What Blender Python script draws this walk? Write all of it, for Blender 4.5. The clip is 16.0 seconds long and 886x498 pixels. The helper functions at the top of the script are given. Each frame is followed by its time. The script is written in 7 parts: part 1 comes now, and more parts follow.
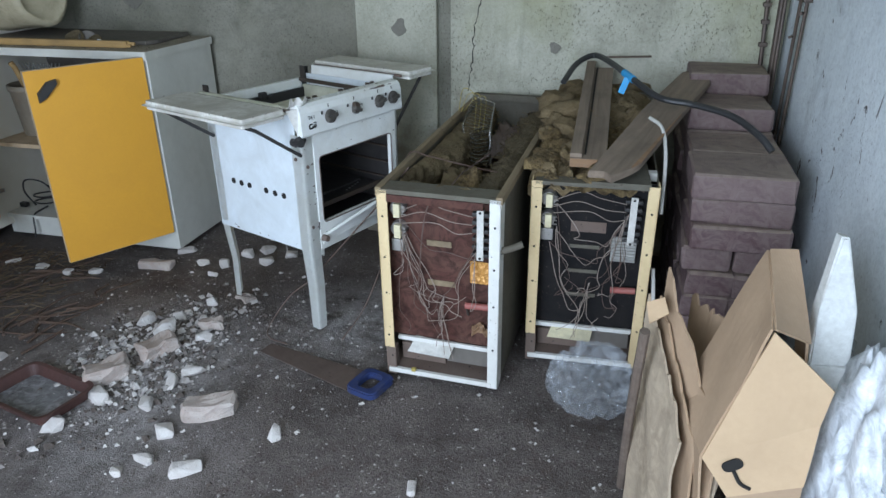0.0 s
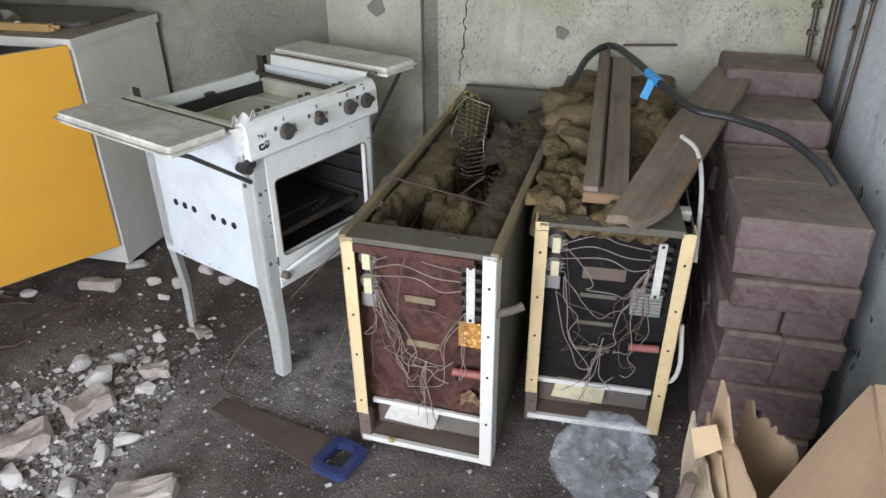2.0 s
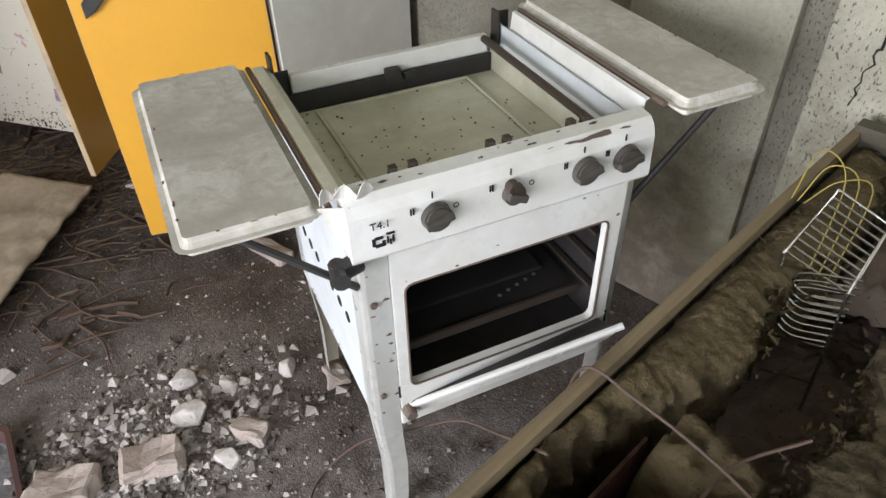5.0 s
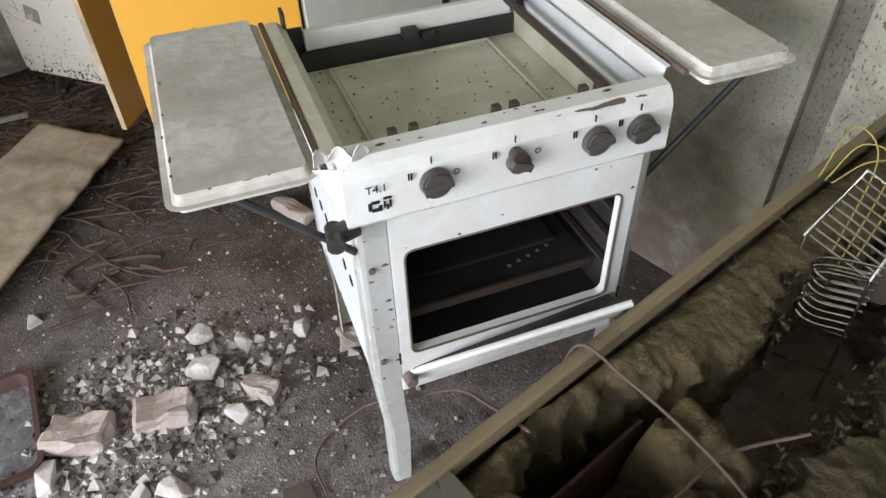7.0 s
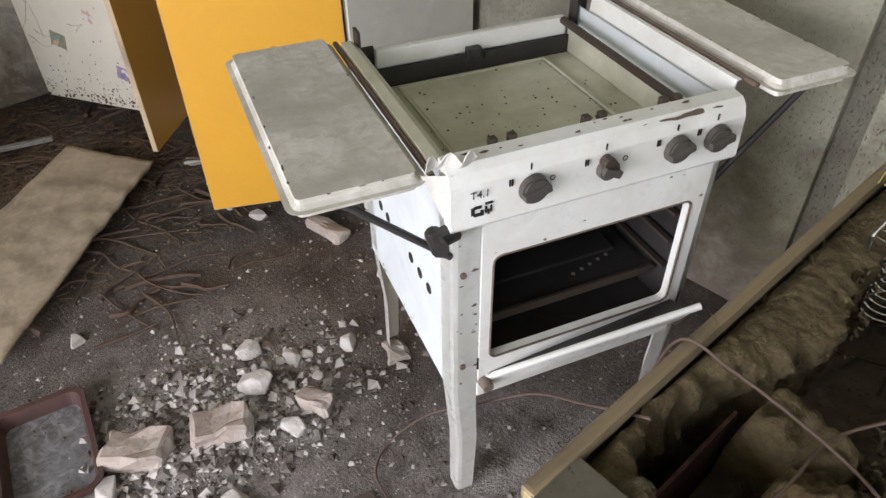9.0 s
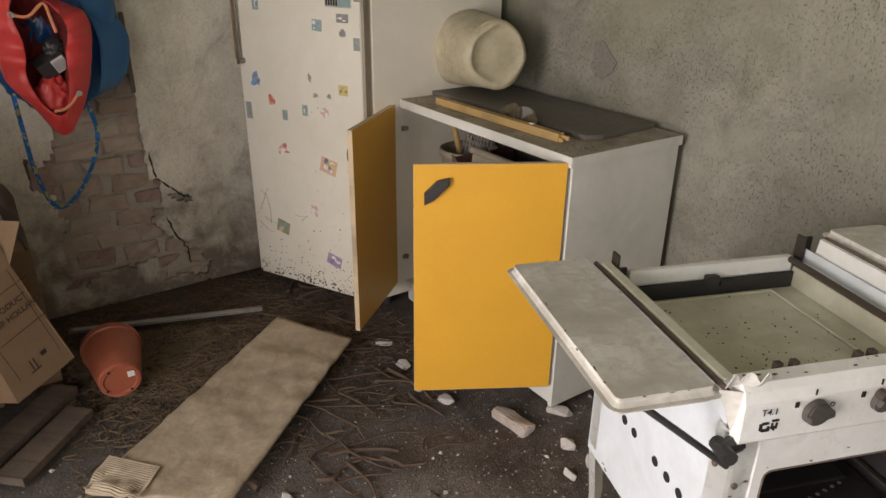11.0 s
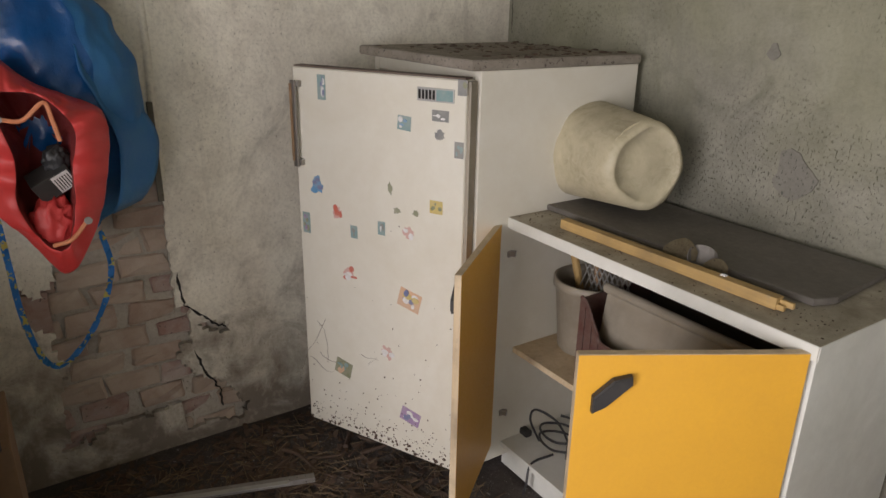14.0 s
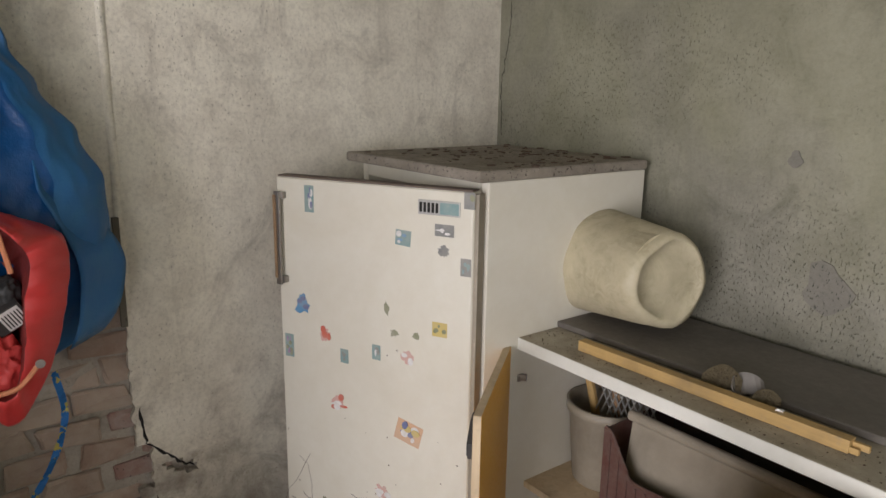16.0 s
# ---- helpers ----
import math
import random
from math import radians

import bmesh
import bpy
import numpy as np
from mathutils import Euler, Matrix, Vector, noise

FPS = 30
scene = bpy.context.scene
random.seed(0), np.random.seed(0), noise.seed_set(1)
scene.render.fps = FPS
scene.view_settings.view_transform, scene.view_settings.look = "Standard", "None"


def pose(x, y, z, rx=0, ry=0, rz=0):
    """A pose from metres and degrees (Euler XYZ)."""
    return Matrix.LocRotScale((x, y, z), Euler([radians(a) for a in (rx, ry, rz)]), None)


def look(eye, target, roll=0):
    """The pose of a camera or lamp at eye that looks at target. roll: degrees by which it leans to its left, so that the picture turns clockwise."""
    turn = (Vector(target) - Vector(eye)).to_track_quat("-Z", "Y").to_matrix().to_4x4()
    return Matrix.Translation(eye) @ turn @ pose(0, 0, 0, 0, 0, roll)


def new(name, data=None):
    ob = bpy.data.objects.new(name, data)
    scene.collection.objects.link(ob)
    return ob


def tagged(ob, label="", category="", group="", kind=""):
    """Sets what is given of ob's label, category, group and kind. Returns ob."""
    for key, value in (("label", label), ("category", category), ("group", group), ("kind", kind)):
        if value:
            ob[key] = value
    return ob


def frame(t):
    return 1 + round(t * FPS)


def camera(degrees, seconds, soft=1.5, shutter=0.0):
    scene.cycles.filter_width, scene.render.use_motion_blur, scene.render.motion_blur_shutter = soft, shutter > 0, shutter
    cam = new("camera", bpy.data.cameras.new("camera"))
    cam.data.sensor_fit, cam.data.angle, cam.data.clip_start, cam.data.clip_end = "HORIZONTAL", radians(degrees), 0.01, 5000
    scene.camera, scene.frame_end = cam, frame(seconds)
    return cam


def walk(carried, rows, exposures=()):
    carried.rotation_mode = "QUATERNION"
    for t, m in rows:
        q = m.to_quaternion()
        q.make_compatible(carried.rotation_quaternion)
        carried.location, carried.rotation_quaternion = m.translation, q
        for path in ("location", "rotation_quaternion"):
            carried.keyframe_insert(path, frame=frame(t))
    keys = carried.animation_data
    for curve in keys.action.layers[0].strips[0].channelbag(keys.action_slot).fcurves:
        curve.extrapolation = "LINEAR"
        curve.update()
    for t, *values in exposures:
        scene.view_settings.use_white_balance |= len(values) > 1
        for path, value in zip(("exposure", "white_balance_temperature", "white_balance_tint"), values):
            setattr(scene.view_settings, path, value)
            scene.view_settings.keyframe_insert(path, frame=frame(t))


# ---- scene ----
cam = camera(65.4, 16.0)
PATH = [
    (0, (0.168, 0.181, 1.282), (-0.289, 1.943, 0.453), -0.5),
    (0.5, (0.123, 0.235, 1.295), (-0.318, 2.04, 0.555), -0.7),
    (1, (0.088, 0.419, 1.286), (-0.491, 2.176, 0.526), -1.8),
    (1.5, (0.124, 0.555, 1.314), (-0.366, 2.299, 0.466), -0.8),
    (2, (0.082, 0.644, 1.349), (-0.345, 2.344, 0.386), -0.4),
    (2.5, (-0.094, 0.802, 1.387), (-0.59, 2.469, 0.4), 0.8),
    (3, (-0.143, 1.047, 1.371), (-0.86, 2.573, 0.295), -1.3),
    (3.5, (-0.13, 1.265, 1.359), (-0.958, 2.683, 0.217), -1.1),
    (4, (-0.188, 1.439, 1.34), (-1.038, 2.811, 0.158), -0.6),
    (4.5, (-0.207, 1.557, 1.329), (-1.049, 2.926, 0.139), 0.8),
    (5, (-0.191, 1.679, 1.321), (-1.275, 2.78, 0.05), -1.3),
    (5.2, (-0.19, 1.699, 1.316), (-1.286, 2.744, 0.009), -1.2),
    (7.3, (-0.163, 1.736, 1.306), (-1.299, 2.695, -0.032), -2.4),
    (7.5, (-0.164, 1.733, 1.312), (-1.313, 2.691, -0.017), -2.6),
    (8, (-0.163, 1.734, 1.311), (-1.279, 2.691, -0.045), -2.0),
    (8.2, (-0.18, 1.716, 1.306), (-1.288, 2.686, -0.048), -1.6),
    (10.3, (-0.319, 1.303, 1.388), (-1.516, 2.556, 0.39), 2.2),
    (10.5, (-0.337, 1.267, 1.407), (-1.637, 2.479, 0.491), 1.8),
    (11, (-0.339, 1.236, 1.412), (-1.84, 2.28, 0.601), 0.8),
    (11.5, (-0.364, 1.181, 1.422), (-1.878, 2.204, 0.608), 1.2),
    (12, (-0.507, 1.252, 1.426), (-2.109, 2.133, 0.616), 0.1),
    (12.5, (-0.669, 1.375, 1.445), (-2.319, 2.17, 0.641), -0.2),
    (13, (-0.855, 1.403, 1.437), (-2.417, 2.39, 0.672), 1.7),
    (13.5, (-1.059, 1.367, 1.438), (-2.559, 2.472, 0.711), 1.8),
    (14, (-1.098, 1.389, 1.457), (-2.668, 2.424, 0.775), 1.1),
    (14.5, (-1.065, 1.428, 1.472), (-2.725, 2.385, 0.898), 0.2),
    (15, (-1.18, 1.438, 1.483), (-2.849, 2.403, 0.948), -0.5),
    (15.5, (-1.303, 1.398, 1.497), (-2.894, 2.504, 1.003), 0.4),
    (16, (-1.337, 1.406, 1.492), (-2.896, 2.578, 1.047), 0.9),
]
EXPOSURES = [(0.0, -0.42, 5300, 5), (0.8, -0.42, 5300, 5), (1.3, -0.12, 5700, 9), (2.0, -0.12, 5950, 11), (4.0, 0.20, 6350, 11), (5.0, 0.25, 6300, 13), (8.0, 0.36, 6150, 13), (10.5, -0.18, 7000, 17), (12.5, -0.08, 7200, 17), (13.5, -0.06, 6800, 17), (14.5, 0.03, 6700, 17), (16.0, 0.08, 6600, 16)]
walk(cam, [(t, look(eye, target, roll)) for t, eye, target, roll in PATH], EXPOSURES)

# ---- light ----
world = bpy.data.worlds.new("sky")
scene.world = world
world.use_nodes = True
_wn = world.node_tree.nodes
_sky = _wn.new("ShaderNodeTexSky")
_sky.sky_type, _sky.sun_disc = "NISHITA", False
_sky.sun_elevation, _sky.sun_rotation = radians(40), radians(200)
world.node_tree.links.new(_sky.outputs[0], _wn["Background"].inputs[0])
_wn["Background"].inputs[1].default_value = 0.10
sun = new("sun", bpy.data.lights.new("sun", "SUN"))
sun.data.energy, sun.data.angle, sun.data.color = 0.8, radians(20), (1.0, 0.97, 0.92)
sun.matrix_world = look((-2, -6, 6), (-1, 0, 0))


def opening_light(name, x, y, z, w, h, power, color, target):
    """An area lamp set in an opening, for daylight or added fill."""
    lamp = new(name, bpy.data.lights.new(name, "AREA"))
    lamp.data.shape, lamp.data.size, lamp.data.size_y = "RECTANGLE", w, h
    lamp.data.energy, lamp.data.color = power, color
    lamp.matrix_world = look((x, y, z), target)
    return lamp


opening_light("door_daylight", -0.75, -0.93, 1.12, 1.7, 1.9, 138, (0.98, 0.97, 1.0), (0.35, 1.5, 0.95))
# fill lamp at an added, unseen opening, to brighten the left wall
opening_light("left_wall_fill", 0.70, -0.20, 1.40, 1.0, 1.0, 17, (1.0, 0.97, 0.95), (-3.0, 1.3, 1.3))


# ---- materials ----
class Nodes:
    def __init__(self, name):
        self.m = bpy.data.materials.new(name)
        self.m.use_nodes = True
        self.t = self.m.node_tree
        self.b = self.t.nodes["Principled BSDF"]
        self.co = self.t.nodes.new("ShaderNodeTexCoord").outputs["Object"]

    def link(self, a, b):
        self.t.links.new(a, b)

    def noise(self, scale, detail=6, rough=0.6, stretch=None, dist=0.0):
        n = self.t.nodes.new("ShaderNodeTexNoise")
        n.inputs["Scale"].default_value, n.inputs["Detail"].default_value = scale, detail
        n.inputs["Roughness"].default_value, n.inputs["Distortion"].default_value = rough, dist
        co = self.co
        if stretch:
            mp = self.t.nodes.new("ShaderNodeMapping")
            mp.inputs["Scale"].default_value = stretch
            self.link(co, mp.inputs[0])
            co = mp.outputs[0]
        self.link(co, n.inputs["Vector"])
        return n.outputs[0]

    def ramp(self, fac, lo, hi, a=0.0, b=1.0):
        n = self.t.nodes.new("ShaderNodeMapRange")
        for i, v in enumerate((lo, hi, a, b)):
            n.inputs[i + 1].default_value = v
        self.link(fac, n.inputs[0])
        return n.outputs[0]

    def mix(self, fac, a, b, mode="MIX"):
        n = self.t.nodes.new("ShaderNodeMix")
        n.data_type, n.blend_type = "RGBA", mode
        if isinstance(fac, float):
            n.inputs[0].default_value = fac
        else:
            self.link(fac, n.inputs[0])
        for i, v in ((6, a), (7, b)):
            if isinstance(v, tuple):
                n.inputs[i].default_value = (*v, 1)
            else:
                self.link(v, n.inputs[i])
        return n.outputs[2]

    def bump(self, height, strength, distance):
        n = self.t.nodes.new("ShaderNodeBump")
        n.inputs["Strength"].default_value, n.inputs["Distance"].default_value = strength, distance
        self.link(height, n.inputs["Height"])
        self.link(n.outputs[0], self.b.inputs["Normal"])

    def axis(self, i):
        s = self.t.nodes.new("ShaderNodeSeparateXYZ")
        self.link(self.co, s.inputs[0])
        return s.outputs[i]

    def random(self):
        return self.t.nodes.new("ShaderNodeObjectInfo").outputs["Random"]

    def island(self):
        return self.t.nodes.new("ShaderNodeNewGeometry").outputs["Random Per Island"]


def stained(name, base, stain, grain=60.0, patch=3.0, rough=0.6, amount=0.5, specks=0.0, speck=(0.03, 0.025, 0.02),
            bump=0.3, depth=0.002, metal=0.0, vary=0.0, speck_scale=120.0, stretch=None, spec=0.4, mottle=None, settled=None):
    """A surface with grain, large stains and small dark specks."""
    n = Nodes(name)
    big = n.ramp(n.noise(patch, 8, 0.65, stretch, 0.6), 0.38, 0.68)
    fine = n.noise(grain, 6, 0.7, stretch)
    c = n.mix(n.ramp(big, 0, 1, 0, amount), base, stain)
    c = n.mix(n.ramp(fine, 0.3, 0.75, 0, 0.35), c, stain)
    if mottle:
        c = n.mix(n.ramp(n.noise(22.0, 5, 0.7, None, 1.5), 0.42, 0.66, 0, 0.9), c, mottle)
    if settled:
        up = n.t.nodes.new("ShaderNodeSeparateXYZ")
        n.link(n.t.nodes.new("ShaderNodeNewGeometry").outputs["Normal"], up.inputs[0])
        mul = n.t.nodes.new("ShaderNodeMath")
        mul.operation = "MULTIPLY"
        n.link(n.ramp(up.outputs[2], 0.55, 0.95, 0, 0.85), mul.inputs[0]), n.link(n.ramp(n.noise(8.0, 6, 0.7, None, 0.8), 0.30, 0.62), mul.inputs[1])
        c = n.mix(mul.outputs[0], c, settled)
    if specks:
        c = n.mix(n.ramp(n.noise(speck_scale, 3, 0.5, None, 0.4), 0.70 - specks * 0.1, 0.72 - specks * 0.1, 0, 0.9), c, speck)
    if vary:
        c = n.mix(n.ramp(n.random(), 0, 1, 0, vary), c, stain)
    n.link(c, n.b.inputs["Base Color"])
    n.link(n.ramp(fine, 0.2, 0.8, rough - 0.12, min(rough + 0.12, 1)), n.b.inputs["Roughness"])
    n.b.inputs["Metallic"].default_value = metal
    n.b.inputs["Specular IOR Level"].default_value = spec
    n.bump(fine, bump, depth)
    return n.m


def plaster(name, base, grey, dark, pits=0.5, damp_shade=0.0, flakes=0.0, flake=(0.05, 0.05, 0.05), patchy=0.8, green_tint=0.0):
    """Old render: patches, fine pits, dampness and painted shade from the ground, flaked spots."""
    n = Nodes(name)
    big = n.noise(1.7, 9, 0.62, None, 0.8)
    mid = n.noise(7.0, 8, 0.65, None, 0.3)
    fine = n.noise(90.0, 5, 0.7)
    c = n.mix(n.ramp(big, 0.40, 0.66, 0, patchy), base, grey)
    c = n.mix(n.ramp(mid, 0.46, 0.70, 0, patchy), c, grey)
    c = n.mix(n.ramp(n.noise(3.4, 9, 0.7, None, 1.5), 0.56, 0.72, 0, 0.45), c, dark)
    c = n.mix(n.ramp(fine, 0.45, 0.8, 0, 0.35), c, dark)
    pit = n.ramp(n.noise(200.0, 2, 0.5, (1, 1, 0.5)), 0.66 - 0.03 * pits, 0.72 - 0.03 * pits)
    where = n.ramp(n.noise(2.6, 4, 0.6), 0.42, 0.6)
    pm = n.t.nodes.new("ShaderNodeMath")
    pm.operation = "MULTIPLY"
    n.link(pit, pm.inputs[0]), n.link(where, pm.inputs[1])
    c = n.mix(n.ramp(pm.outputs[0], 0, 1, 0, 0.75), c, dark)
    spot = n.ramp(n.noise(16.0, 4, 0.6), 0.735, 0.77)
    c = n.mix(n.ramp(spot, 0, 1, 0, 0.6), c, dark)
    chip = n.ramp(n.noise(85.0, 4, 0.65, (1, 1, 0.7), 1.2), 0.70 - 0.014 * pits, 0.73 - 0.014 * pits)
    cl = n.t.nodes.new("ShaderNodeMath")
    cl.operation = "MULTIPLY"
    n.link(chip, cl.inputs[0]), n.link(n.ramp(n.noise(2.1, 6, 0.7, None, 1.0), 0.48, 0.66), cl.inputs[1])
    chip = cl.outputs[0]
    c = n.mix(n.ramp(chip, 0, 1, 0, 0.6), c, dark)
    run = n.ramp(n.noise(1.0, 7, 0.7, (14, 14, 1.3), 0.5), 0.56, 0.78, 0, 0.32)
    c = n.mix(run, c, dark)
    pale = n.ramp(n.noise(5.2, 8, 0.72, None, 2.0), 0.60, 0.70, 0, 0.45)
    c = n.mix(pale, c, base)
    # browner towards the ground: dampness plus shade painted into the render
    if damp_shade:
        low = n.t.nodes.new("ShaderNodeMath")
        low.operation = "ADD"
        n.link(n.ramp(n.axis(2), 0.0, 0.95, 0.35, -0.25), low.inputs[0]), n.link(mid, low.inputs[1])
        c = n.mix(n.ramp(low.outputs[0], 0.5, 0.85, 0, damp_shade), c, (0.18, 0.148, 0.115))
    # green tint, stronger higher up, broken up by noise
    if green_tint:
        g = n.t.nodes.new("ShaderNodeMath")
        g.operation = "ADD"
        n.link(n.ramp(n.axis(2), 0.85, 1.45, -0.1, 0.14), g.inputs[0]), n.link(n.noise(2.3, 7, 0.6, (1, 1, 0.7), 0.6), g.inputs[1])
        c = n.mix(n.ramp(g.outputs[0], 0.42, 0.72, 0, green_tint), c, (0.33, 0.335, 0.15))
    if flakes:
        fl = n.ramp(n.noise(9.0, 6, 0.7, (1, 1, 0.6), 1.2), 0.655 - flakes * 0.03, 0.67 - flakes * 0.03)
        c = n.mix(fl, c, flake)
    n.link(c, n.b.inputs["Base Color"])
    n.b.inputs["Roughness"].default_value = 0.92
    h = n.t.nodes.new("ShaderNodeMath")
    h.operation = "SUBTRACT"
    deep = n.t.nodes.new("ShaderNodeMath")
    deep.operation = "MAXIMUM"
    n.link(pm.outputs[0], deep.inputs[0]), n.link(chip, deep.inputs[1])
    n.link(mid, h.inputs[0]), n.link(deep.outputs[0], h.inputs[1])
    n.bump(h.outputs[0], 0.75, 0.008)
    return n.m


def earth(name):
    n = Nodes(name)
    big = n.noise(2.2, 9, 0.65, None, 0.7)
    mid = n.noise(14.0, 8, 0.7)
    fine = n.noise(140.0, 4, 0.7)
    c = n.mix(n.ramp(big, 0.36, 0.64), (0.072, 0.059, 0.051), (0.168, 0.144, 0.129))
    c = n.mix(n.ramp(n.noise(4.6, 7, 0.7, None, 1.4), 0.55, 0.68, 0, 0.55), c, (0.085, 0.052, 0.036))
    c = n.mix(n.ramp(mid, 0.47, 0.75, 0, 0.7), c, (0.235, 0.205, 0.185))
    c = n.mix(n.ramp(fine, 0.5, 0.62, 0, 0.6), c, (0.045, 0.028, 0.024))
    chips = n.ramp(n.noise(62.0, 2, 0.5), 0.70, 0.715)
    c = n.mix(chips, c, (0.42, 0.39, 0.36))
    c = n.mix(n.ramp(n.noise(170.0, 2, 0.5, None, 0.6), 0.685, 0.70, 0, 0.85), c, (0.46, 0.43, 0.39))
    c = n.mix(n.ramp(n.noise(38.0, 4, 0.7, None, 1.8), 0.60, 0.66, 0, 0.6), c, (0.028, 0.02, 0.016))
    # plaster dust spilt round the rubble and under the stove
    for x, y, r, k in ((-1.30, 1.84, 0.48, 0.95), (-0.68, 2.24, 0.40, 0.9), (-1.10, 1.45, 0.40, 0.45)):
        d = n.t.nodes.new("ShaderNodeVectorMath")
        d.operation, d.inputs[1].default_value = "DISTANCE", (x, y, 0)
        n.link(n.co, d.inputs[0])
        s = n.t.nodes.new("ShaderNodeMath")
        s.operation = "MULTIPLY"
        n.link(n.ramp(d.outputs["Value"], 0.05, r, 1, 0), s.inputs[0]), n.link(n.ramp(mid, 0.33, 0.55), s.inputs[1])
        c = n.mix(n.ramp(s.outputs[0], 0, 1, 0, k), c, (0.40, 0.375, 0.36))
    d = n.t.nodes.new("ShaderNodeVectorMath")
    d.operation, d.inputs[1].default_value = "DISTANCE", (-2.92, 1.85, 0)
    n.link(n.co, d.inputs[0])
    s = n.t.nodes.new("ShaderNodeMath")
    s.operation = "MULTIPLY"
    n.link(n.ramp(d.outputs["Value"], 0.6, 1.2, 1, 0), s.inputs[0]), n.link(n.ramp(mid, 0.25, 0.55), s.inputs[1])
    c = n.mix(n.ramp(s.outputs[0], 0, 1, 0, 0.8), c, (0.034, 0.026, 0.021))
    n.link(c, n.b.inputs["Base Color"])
    n.b.inputs["Roughness"].default_value = 0.9
    h = n.mix(0.5, fine, mid)
    n.bump(h, 1.0, 0.014)
    return n.m


def crumbs(name):
    """Mixed grit: white plaster, grey mortar and dark earth, each crumb its own."""
    n = Nodes(name)
    c = n.mix(n.ramp(n.island(), 0.25, 0.95), (0.075, 0.06, 0.05), (0.60, 0.57, 0.54))
    c = n.mix(n.ramp(n.noise(90, 4, 0.6), 0.45, 0.7, 0, 0.5), c, (0.22, 0.185, 0.16))
    n.link(c, n.b.inputs["Base Color"])
    n.b.inputs["Roughness"].default_value = 0.92
    return n.m


def wood(name, a, b, scale=1.0, rough=0.75, along=1):
    n = Nodes(name)
    st = [26 * scale] * 3
    st[along] = 1.6 * scale
    g = n.noise(1.0, 8, 0.7, tuple(st), 0.8)
    f = n.noise(70.0, 4, 0.6)
    c = n.mix(n.ramp(g, 0.32, 0.7), a, b)
    c = n.mix(n.ramp(n.noise(5, 5, 0.6), 0.5, 0.75, 0, 0.55), c, (0.05, 0.04, 0.032))
    c = n.mix(n.ramp(f, 0.55, 0.8, 0, 0.4), c, (0.22, 0.19, 0.16))
    n.link(c, n.b.inputs["Base Color"])
    n.b.inputs["Roughness"].default_value = rough
    n.bump(g, 0.5, 0.003)
    return n.m


def plain(name, color, rough=0.5, metal=0.0, dust=0.25, dusty=(0.2, 0.18, 0.15), bump=0.1):
    return stained(name, color, dusty, 90, 9, rough, dust, 0, bump=bump, depth=0.001, metal=metal)


def film_plastic(name, color, alpha, rough):
    n = Nodes(name)
    f = n.noise(18, 6, 0.7, None, 1.0)
    n.b.inputs["Base Color"].default_value = (*color, 1)
    n.b.inputs["Roughness"].default_value = rough
    n.link(n.ramp(f, 0.35, 0.7, alpha * 0.6, min(alpha * 1.4, 1)), n.b.inputs["Alpha"])
    n.b.inputs["Specular IOR Level"].default_value = 0.8
    n.bump(f, 0.6, 0.01)
    return n.m


